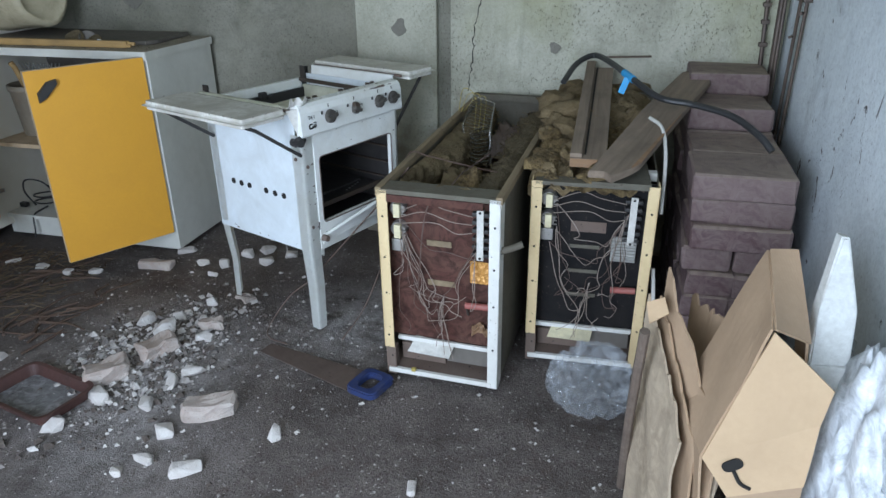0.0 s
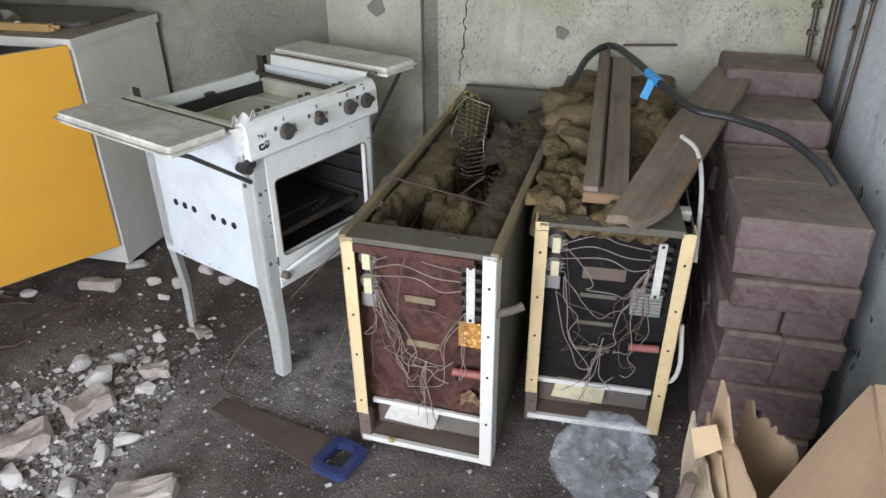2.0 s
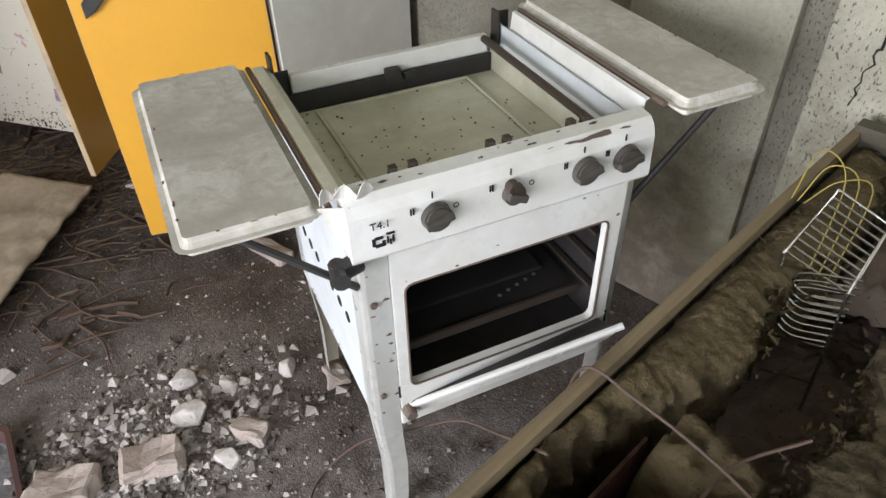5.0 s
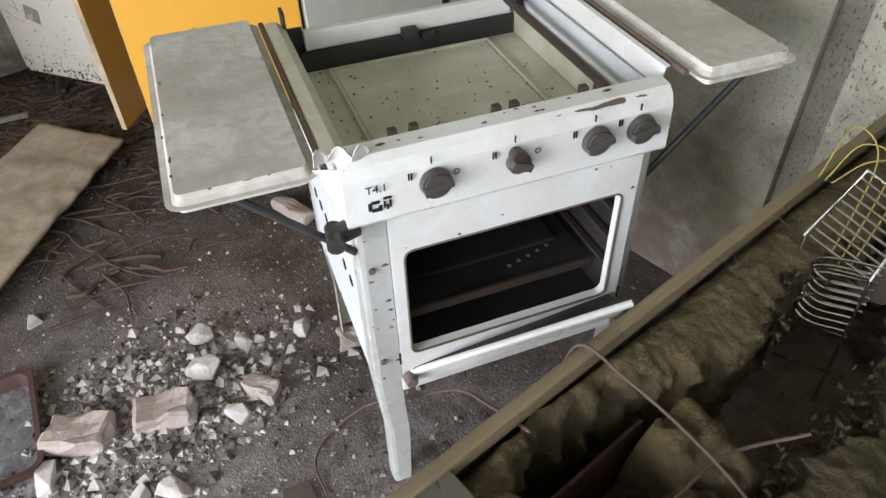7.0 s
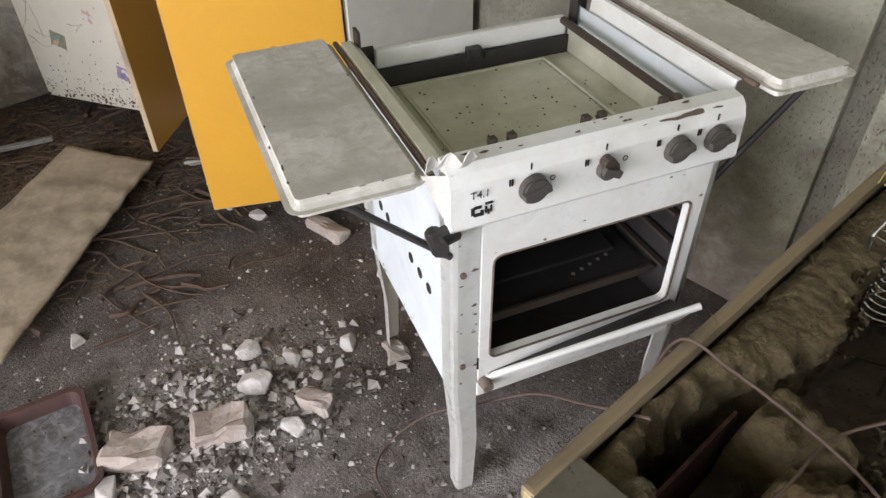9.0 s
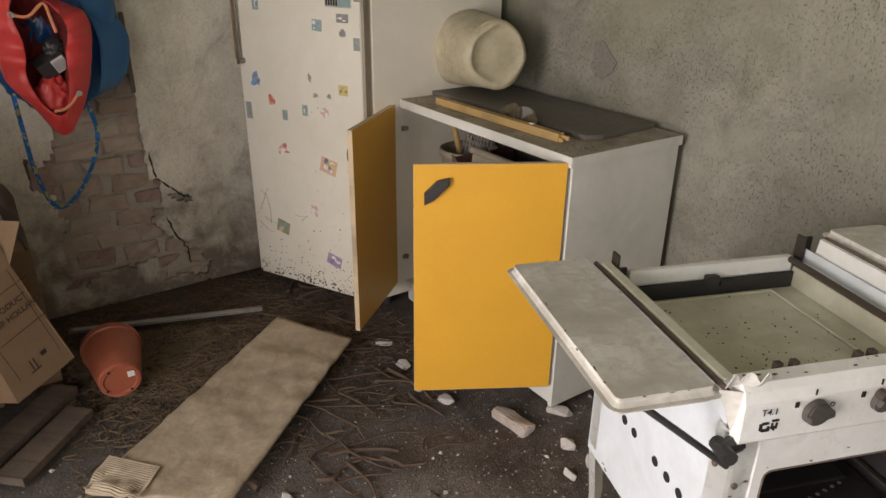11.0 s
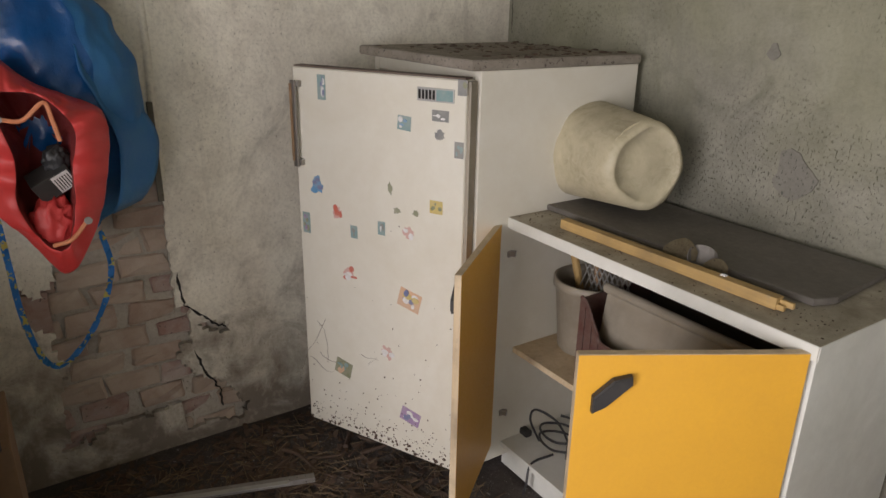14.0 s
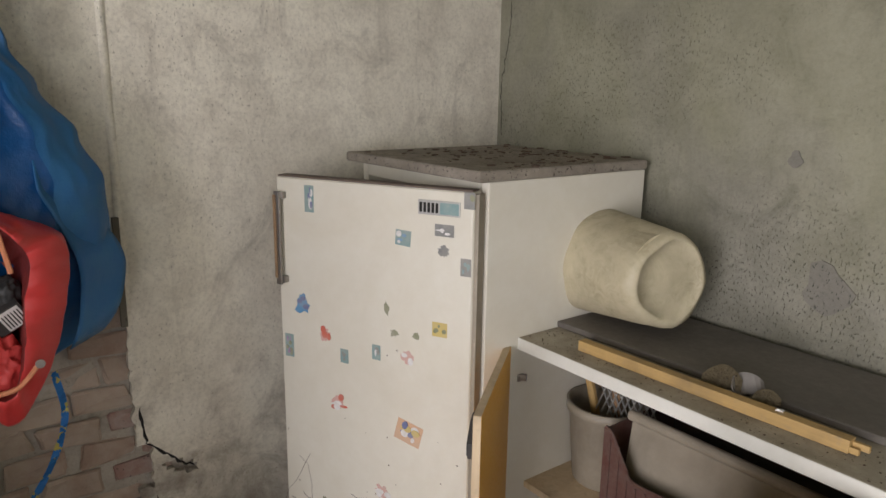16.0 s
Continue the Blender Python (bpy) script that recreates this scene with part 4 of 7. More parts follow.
    part("right_leaf", rf, "marble", s, "dirty grey-white folding leaf")
    part("leaf_hinge", cyl((-0.008, 0.01, 0.786), (-0.008, 0.48, 0.786), 0.005, seg=8), "rust", s)
    part("leaf_hinge", cyl((0.526, 0.0, 0.813), (0.526, 0.44, 0.813), 0.005, seg=8), "rust", s)
    part("strut", tube([(-0.170, 0.06, 0.770), (-0.120, 0.045, 0.745), (0.016, 0.004, 0.640)], 0.006, 8, curve=False), "black", s)
    part("strut", tube([(-0.170, 0.44, 0.770), (0.018, 0.44, 0.64)], 0.006, 8, curve=False), "black", s)
    part("strut", tube([(0.680, 0.02, 0.800), (0.498, 0.03, 0.60)], 0.006, 8, curve=False), "black", s)
    part("strut", tube([(0.680, 0.42, 0.800), (0.498, 0.44, 0.60)], 0.006, 8, curve=False), "black", s)
    for z in (0.600, 0.39):
        part("screw", cyl((0.034, 0.001, z), (0.034, -0.004, z), 0.0055, seg=10), "rust", s)
    part("screw", cyl((0.017, 0.030, 0.625), (0.012, 0.030, 0.625), 0.006, seg=10), "rust", s)
    # chipped enamel along the edges
    rc = random.Random(19)
    ch = bmesh.new()
    for _ in range(52):
        k = rc.random()
        if k < 0.35:
            x, z, y = rc.uniform(0.01, 0.47), 0.8055, rc.uniform(0.0, 0.02)
            q = pose(x, y, z)
        elif k < 0.6:
            q = pose(rc.uniform(0.07, 0.47), -0.0042, rc.choice((0.345, 0.632, 0.69)) + rc.gauss(0, 0.006), 90)
        elif k < 0.8:
            q = pose(rc.choice((0.032, 0.056)) + rc.gauss(0, 0.003), -0.0002, rc.uniform(0.34, 0.66), 90)
        else:
            q = pose(0.0195, rc.uniform(0.04, 0.46), rc.choice((0.31, 0.76)) + rc.gauss(0, 0.006), 90, 0, -90)
        r = rc.uniform(0.0008, 0.004)
        join(ch, slab([(r * rc.uniform(0.6, 2.2) * math.cos(t), r * rc.uniform(0.5, 1.0) * math.sin(t)) for t in [i * math.tau / 7 for i in range(7)]], 0, 0.0006), q)
    for x, w in ((0.318, 0.005), (0.352, 0.012), (0.372, 0.020), (0.404, 0.030), (0.448, 0.012)):
        join(ch, slab([(w * rc.uniform(0.7, 1.1) * math.cos(t), w * 0.16 * rc.uniform(0.4, 1.2) * math.sin(t)) for t in [i * math.tau / 11 for i in range(11)]], 0, 0.0005), pose(x, -0.009 + rc.gauss(0, 0.0008), 0.7978, 45, 0, rc.gauss(0, 4)))
    tagged(part("chipped_enamel", ch, "rust", s), kind="stuff")
    # knocked edges of the leaves
    for nm, (x0, y0, x1, y1), z in (("left", (-0.206, -0.002, -0.014, 0.500), 0.797), ("right", (0.534, -0.034, 0.704, 0.474), 0.826)):
        kn = bmesh.new()
        for _ in range(12):
            if rc.random() < 0.7:
                x, y = rc.choice((x0, x1)), rc.uniform(y0 + 0.02, y1 - 0.02)
                x += (0.016 if x == x0 else -0.016)
                sx, sy = rc.uniform(0.0008, 0.002), rc.uniform(0.0012, 0.006)
            else:
                x, y = rc.uniform(x0 + 0.02, x1 - 0.02), rc.choice((y0 + 0.012, y1 - 0.012))
                sx, sy = rc.uniform(0.0012, 0.006), rc.uniform(0.0008, 0.002)
            join(kn, slab([(sx * rc.uniform(0.5, 1.2) * math.cos(t), sy * rc.uniform(0.5, 1.2) * math.sin(t)) for t in [i * math.tau / 8 for i in range(8)]], 0, 0.0007), pose(x + rc.gauss(0, 0.002), y, z + 0.0001))
        tagged(part("knocked_edge", kn, "rust", s), kind="stuff")
    # loose dirt on the tray and leaves
    rng = random.Random(12)
    d = bmesh.new()
    for _ in range(150):
        x, y = rng.uniform(0.06, 0.44), 0.06 + abs(rng.gauss(0, 0.17)) if rng.random() < 0.6 else rng.uniform(0.06, 0.44)
        if not 0.05 < y < 0.44:
            continue
        r = rng.uniform(0.0005, 0.0017)
        z = 0.6990 if 0.1 < x < 0.4 and 0.06 < y < 0.43 else 0.697
        box(x - r, y - r * rng.uniform(0.6, 1.6), z, x + r, y + r, z + r * 0.9, bm=d)
    tagged(part("dirt_crumb", d, "bark", s), kind="stuff")


build_stove()


# ---- refrigerator ----
def build_fridge():
    f = thing("refrigerator", pose(-3.165, 2.472, 0.0), "old white refrigerator with stickers, its door ajar", "refrigerator")
    W, D, H = 0.59, 0.585, 1.283
    for nm, q in (("side_panel", (0, 0, 0.05, 0.03, D, H)), ("side_panel", (W - 0.03, 0, 0.05, W, D, H)), ("rear_panel", (0.0305, D - 0.03, 0.05, W - 0.0305, D, H)),
                  ("bottom_panel", (0.0305, 0, 0.05, W - 0.0305, D - 0.031, 0.09)), ("upper_panel", (0.0305, 0, H - 0.04, W - 0.0305, D - 0.031, H))):
        part(nm, box(*q, 0.003), "fridge", f)
    part("inner_shelf", box(0.031, 0.05, 0.55, W - 0.031, D - 0.032, 0.556), "white_lam", f)
    for x in (0.04, W - 0.08):
        for y in (0.05, D - 0.09):
            part("foot", cyl((x + 0.02, y + 0.02, -0.01), (x + 0.02, y + 0.02, 0.05), 0.018), "black", f)
    top = slab([(-0.03, -0.04), (W + 0.006, -0.034), (W + 0.006, D), (-0.03, D)], H + 0.001, H + 0.028, bevel=0.003)
    part("top_board", top, "fridge_top", f, "dirty grey laminate top strewn with debris")
    rng = random.Random(3)
    crumbs = bmesh.new()
    for _ in range(130):
        x, y = rng.uniform(0, W), min(max(rng.gauss(0.3, 0.17), 0.0), 0.58)
        r = rng.uniform(0.003, 0.011)
        join(crumbs, box(-r, -r * 0.4, 0, r, r * 0.4, r * 0.4), pose(x, y, H + 0.0275, 0, 0, rng.uniform(0, 180)))
    tagged(part("leaf_crumb", crumbs, "bark", f), kind="stuff")
    # door: hinged at its right edge
    dm = pose(W - 0.019, -0.006, 0.0, 0, 0, 26.6)
    d = part("door", join(None, box(-0.59, -0.045, 0.055, 0.0, 0.0, 1.262, 0.008, seg=3), dm), "fridge", f)
    part("door_liner", join(None, box(-0.57, 0.001, 0.075, -0.02, 0.012, 1.24, 0.004), dm), "white_lam", d)
    part("gasket", join(None, box(-0.012, -0.038, 0.06, 0.010, -0.002, 1.258, 0.003), dm), "grey_lam", d, "grey rubber gasket")
    part("door_cap", join(None, box(-0.585, -0.043, 1.2625, -0.005, -0.003, 1.267, 0.002), dm), "rust", d, "rusty upper edge")
    part("rust_edge", join(None, box(-0.5915, -0.040, 0.30, -0.5903, -0.006, 1.255), dm), "rust", d, "rusty edge of the door")
    hd = box(-0.582, -0.068, 0.965, -0.564, -0.060, 1.225, 0.003)
    for z in (0.97, 1.205):
        box(-0.582, -0.062, z, -0.556, -0.045, z + 0.018, 0.002, bm=hd)
    part("handle", join(None, hd, dm), "steel", d, "chrome handle with a brown inlay")
    part("handle_inlay", join(None, box(-0.583, -0.0705, 0.985, -0.574, -0.0683, 1.215), dm), "plank_end", d)

    def sticker(s, z, w, h, mats, turn=0.0, shape="rect"):
        m0 = dm @ pose(-0.59 + s, -0.0452, z, 90, 0, 0) @ pose(0, 0, 0, 0, 0, turn)
        if shape == "rect":
            base = slab([(-w / 2, -h / 2), (w / 2, -h / 2), (w / 2, h / 2), (-w / 2, h / 2)], 0, 0.0006)
        else:
            k = 22
            rq = [0.45 + 0.5 * abs(noise.noise(Vector((math.cos(i * math.tau / k) * 1.6 + s * 31, math.sin(i * math.tau / k) * 1.6, z * 17)))) * 1.7 for i in range(k)]
            base = slab([(w / 2 * min(q, 1) * math.cos(i * math.tau / k), h / 2 * min(q, 1) * math.sin(i * math.tau / k)) for i, q in enumerate(rq)], 0, 0.0006)
        st = part("sticker", join(None, base, m0), mats[0], d)
        rg = random.Random(int(s * 1000 + z * 100))
        for i, c in enumerate(mats[1:] * 3 + mats[1:2] * (shape == "rect")):
            cx, cy = rg.uniform(-0.3, 0.3) * w, rg.uniform(-0.3, 0.3) * h
            a, b2 = w * rg.uniform(0.06, 0.2), h * rg.uniform(0.06, 0.2)
            q = slab([(cx + a * math.cos(t), cy + b2 * math.sin(t)) for t in [i2 * math.tau / 9 for i2 in range(9)]], 0.0007, 0.0011 + 0.0003 * i)
            part("sticker_print", join(None, q, m0), c, st)
    for q in ((0.11, 1.209, 0.030, 0.072, ("teal", "label", "navy")), (0.578, 1.242, 0.028, 0.040, ("grey_s", "green_s")),
              (0.513, 1.164, 0.052, 0.030, ("grey_s", "label")), (0.398, 1.134, 0.044, 0.040, ("teal", "label", "cyan"), -4), (0.513, 1.112, 0.042, 0.040, ("grey_s",), 10, "blob"),
              (0.572, 1.079, 0.028, 0.044, ("grey_s", "teal")), (0.078, 0.913, 0.068, 0.080, ("cyan", "navy"), 0, "blob"), (0.349, 0.941, 0.026, 0.046, ("green_s",), 0, "blob"),
              (0.151, 0.837, 0.050, 0.060, ("pink", "red_s"), 0, "blob"), (0.028, 0.783, 0.030, 0.068, ("teal", "violet", "green_s")), (0.373, 0.880, 0.034, 0.030, ("green_s",), 0, "blob"),
              (0.437, 0.881, 0.034, 0.030, ("green_s",), 30, "blob"), (0.504, 0.910, 0.042, 0.038, ("gold", "green_s")), (0.215, 0.785, 0.026, 0.040, ("teal", "grey_s")),
              (0.317, 0.815, 0.026, 0.042, ("teal", "grey_s", "label")), (0.414, 0.819, 0.062, 0.056, ("pink", "label"), 0, "blob"), (0.189, 0.644, 0.074, 0.058, ("pink", "label", "red_s"), 0, "blob"),
              (0.416, 0.606, 0.078, 0.062, ("skin_tone", "navy", "label", "gold"), -14), (0.335, 0.406, 0.070, 0.056, ("pink", "label"), 0, "blob"),
              (0.157, 0.299, 0.066, 0.056, ("green_s", "skin_tone", "teal"), -14), (0.42, 0.201, 0.072, 0.050, ("violet", "label", "navy"), -14)):
        sticker(*q)
    bp = part("badge", join(None, box(-0.148, -0.0485, 1.20, -0.035, -0.045, 1.236, 0.001), dm), "alu", d, "metal badge")
    part("badge_field", join(None, box(-0.088, -0.0495, 1.204, -0.038, -0.0486, 1.232), dm), "teal", bp)
    for i in range(5):
        part("badge_bar", join(None, box(-0.144 + i * 0.011, -0.0495, 1.206, -0.137 + i * 0.011, -0.0486, 1.230), dm), "dark", bp)
    # dirt splashed on the foot of the door
    rg = random.Random(8)
    sp = bmesh.new()
    for _ in range(340):
        s, z = rg.uniform(-0.58, -0.01), 0.06 + abs(rg.gauss(0, 0.055 if rg.random() < 0.8 else 0.25))
        r = rg.uniform(0.0008, 0.0042) * (1.5 if z < 0.09 else 0.8)
        k = slab([(r * math.cos(t) * rg.uniform(0.6, 1.3), r * math.sin(t)) for t in [i * math.tau / 6 for i in range(6)]], 0, 0.0006)
        join(sp, k, dm @ pose(s, -0.0454, z, 90, 0, 0))
    tagged(part("mud_splash", sp, "bark", d), kind="stuff")
    rr = random.Random(12)
    for x, z, ang, ln in ((-0.50, 0.46, -95, 0.32), (-0.575, 0.30, 12, 0.13), (-0.50, 0.30, 60, 0.16), (-0.53, 0.33, -55, 0.12), (-0.36, 0.37, -15, 0.07), (-0.33, 0.34, 70, 0.05)):
        pts, q = [], Vector((x, z))
        for _ in range(9):
            pts.append((q.x, -0.0458, q.y))
            ang += rr.gauss(0, 17)
            q += Vector((math.cos(radians(ang)), math.sin(radians(ang)))) * ln / 8
        part("dry_root", join(None, tube(pts, 0.0007, 5, n=3, taper=0.4), dm), "wire_brown", d)


# ---- base cabinet ----
def build_cabinet():
    c = thing("kitchen_cabinet", pose(-2.62, 2.60, 0.0), "white base cabinet with two open yellow doors and a dirty top", "cabinet")
    W, D, H = 0.955, 0.46, 0.872
    part("side_panel", box(0, 0, 0.09, 0.018, D, 0.838), "white_lam", c)
    part("side_panel", box(W - 0.018, 0, 0.02, W, D, 0.838), "white_lam", c)
    part("bottom_panel", box(0.018, 0.0, 0.09, W - 0.018, D, 0.108), "white_lam", c)
    # dark colour stands in for the worktop's shade on the back panel
    part("back_panel", box(0.018, D - 0.006, 0.108, W - 0.018, D, 0.838), "grey_board", c, "back panel coloured dark for the shade inside")
    part("shelf", box(0.0185, 0.03, 0.425, W - 0.0185, D - 0.007, 0.443), "edge_ply", c)
    part("plinth", box(0.02, 0.03, 0.0, W - 0.02, 0.046, 0.089), "white_lam", c)
    part("rear_foot", box(0.02, D - 0.05, 0.0, W - 0.02, D - 0.03, 0.089), "white_lam", c)
    top = part("worktop", box(-0.006, -0.012, 0.839, W + 0.006, D + 0.005, H, 0.002), "top_lam", c, "stained pale worktop")
    part("front_edging", box(-0.006, -0.0145, 0.840, W + 0.006, -0.0123, H - 0.001), "white_lam", top)
    part("side_edging", box(W + 0.0063, -0.012, 0.840, W + 0.0083, D + 0.005, H - 0.001), "white_lam", top)

    def leaf(m, w, flip):
        d = part("door", join(None, box(0, 0, 0.105, w, 0.018, 0.852, 0.0015), m), "yellow", c, "bright yellow laminate door")
        for q in ((0.0, 0.0005, 0.8522, w, 0.0175, 0.8534), (0.0, 0.0005, 0.1036, w, 0.0175, 0.1048)):
            part("edging", join(None, box(*q), m), "edge_ply", d)
        for x in (-0.0012, w + 0.0002):
            part("edging", join(None, box(x, 0.0005, 0.105, x + 0.001, 0.0175, 0.852), m), "edge_ply", d)
        hx = 0.055 if flip else w - 0.055
        s = 1 if flip else -1
        h = slab([(-0.036, -0.040), (-0.036, -0.006), (0.0, 0.030), (0.034, 0.038), (0.036, 0.020), (-0.010, -0.026)], 0, 0.018, bevel=0.003)
        bmesh.ops.transform(h, matrix=Matrix.Diagonal((s, 1, 1, 1)), verts=h.verts[:])
        bmesh.ops.reverse_faces(h, faces=h.faces[:]) if s < 0 else None
        part("handle", join(None, h, m @ pose(hx + 0.010 * s, -0.0003, 0.778, 90, 0, 0)), "black", d, "black plastic grip")
        return d
    # right door hinged at the cabinet's right end, opening towards the room
    ang = math.degrees(math.atan2(2.217 - 2.589, -1.89 + 1.67))
    w = 0.432
    leaf(pose(0.950, -0.016, 0, 0, 0, ang - 180) @ pose(-w, -0.0, 0), w, True)
    ang2 = math.degrees(math.atan2(2.24 - 2.59, -2.322 + 2.61))
    leaf(pose(0.004, -0.016, 0, 0, 0, ang2), 0.455, False)
    for z in (0.22, 0.76):
        hg = box(0.018, -0.012, z - 0.012, 0.05, 0.0, z + 0.004, 0.002)
        join(hg, box(0.0, -0.02, -0.008, 0.05, -0.006, 0.008, 0.002), pose(0.012, -0.01, z, 0, 0, 35))
        part("hinge", hg, "steel", c)
    part("hinge_cup", cyl((0.026, 0.06, 0.20), (0.019, 0.06, 0.20), 0.018, seg=14), "black", c)
    rg = random.Random(4)
    cr = bmesh.new()
    for _ in range(260):
        x, y = rg.uniform(0, W), rg.uniform(-0.005, 0.12) if rg.random() < 0.7 else rg.uniform(0, 0.44)
        r = rg.uniform(0.0007, 0.0024)
        join(cr, box(-r, -r * 0.6, 0, r, r * 0.6, r * 0.7), pose(x, y, H, 0, 0, rg.uniform(0, 180)))
    tagged(part("dirt_crumb", cr, "bark", top), kind="stuff")


def lathe(prof, seg=40, bm=None):
    """Turns a profile of (radius, height) round the z axis."""
    b = bmesh.new()
    rings = [[b.verts.new((r * math.cos(k * math.tau / seg), r * math.sin(k * math.tau / seg), z)) for k in range(seg)] for r, z in prof]
    for q, w in zip(rings, rings[1:]):
        for k in range(seg):
            b.faces.new((q[k], q[(k + 1) % seg], w[(k + 1) % seg], w[k]))
    return join(bm, b)


def build_on_cabinet():
    bd = slab([(-2.665, 2.728), (-1.765, 2.745), (-1.745, 2.80), (-1.765, 3.055), (-2.655, 3.06)], 0.8735, 0.889, bevel=0.002)
    solid("laminate_board", bd, "grey_board", "dusty dark laminate board lying on the cabinet", "board")
    a, b2 = Vector((-2.42, 2.655, 0.8735)), Vector((-1.775, 2.672, 0.8735))
    bt = box(0, -0.013, 0, (b2 - a).length - 0.02, 0.013, 0.026, 0.002)
    box((b2 - a).length - 0.0203, -0.011, 0.002, (b2 - a).length - 0.004, -0.002, 0.014, 0.002, bm=bt), box((b2 - a).length - 0.0203, 0.001, 0.008, (b2 - a).length + 0.008, 0.010, 0.021, 0.002, bm=bt)
    solid("wooden_batten", bt, "batten", "ochre painted wooden batten with a split end", "batten", m=Matrix.Translation(a) @ pose(0, 0, 0, 0, 0, math.degrees(math.atan2(b2.y - a.y, b2.x - a.x))))
    rg = random.Random(2)
    for x, y, r, tz, mt in ((-2.07, 2.70, 0.04, 25, "wool_grey"), (-2.02, 2.72, 0.035, 70, "grey_board"), (-1.97, 2.70, 0.025, 40, "wool_grey")):
        q = sheet(lambda u, v: Vector(((u - 0.5) * r * 2, 0.012 * math.sin(u * 5) , r * 1.3 * v * (1 - (u - 0.5) ** 2 * 2.2))), 8, 6, 0.002)
        solid("dry_leaf", q, mt, "curled dry leaf on the batten", "leaf", "dry leaves on the cabinet", m=pose(x, y, 0.888, -25, 0, tz))
    solid("plaster_crumb", chunk(rg, 0.016, 0.012, 0.009), "label", "small white plaster crumb on the batten", "crumb", m=pose(-1.93, 2.672, 0.899))
    # bucket lying on its side
    axis = Vector((-2.20, 2.79, 1.055)) - Vector((-2.60, 2.885, 1.03))
    m = Matrix.Translation((-2.605, 2.895, 1.032)) @ Matrix.Scale(0.96, 4) @ axis.to_track_quat("Z", "Y").to_matrix().to_4x4()
    bk = thing("plastic_bucket", m, "dirty cream plastic bucket lying on its side", "bucket")
    L = 0.33
    body = lathe([(0.146, 0.0), (0.152, 0.0), (0.152, 0.022), (0.147, 0.024), (0.145, 0.04), (0.128, L - 0.03), (0.124, L - 0.008), (0.112, L), (0.104, L), (0.101, L - 0.005), (0.06, L - 0.004), (0.0005, L - 0.002)], 44)
    for v in body.verts:
        v.co += Vector((v.co.x, v.co.y, 0)) * (0.15 * noise.noise(v.co * 9) - 0.09 * abs(noise.noise(v.co * 16)) * min(1, v.co.z * 6))
    part("shell", body, "bucket", bk, smooth=True)
    inner = lathe([(0.146, 0.0), (0.142, 0.03), (0.122, L - 0.02), (0.0005, L - 0.02)], 36)
    part("inside", inner, "bucket", bk)
    part("bail", tube([(0.15 * math.cos(a), 0.15 * math.sin(a) * 1.02, 0.012 - 0.03 * math.sin(a)) for a in [math.pi * (0.02 + 0.96 * k / 12) for k in range(13)]], 0.0022, 6), "steel", bk, "thin wire handle")
    part("bail_lug", box(-0.012, 0.146, 0.0, 0.012, 0.162, 0.03, 0.004), "bucket", bk)
    part("bail_lug", cyl((0.152, -0.04, 0.01), (0.163, -0.042, 0.01), 0.011), "wire_yellow", bk)


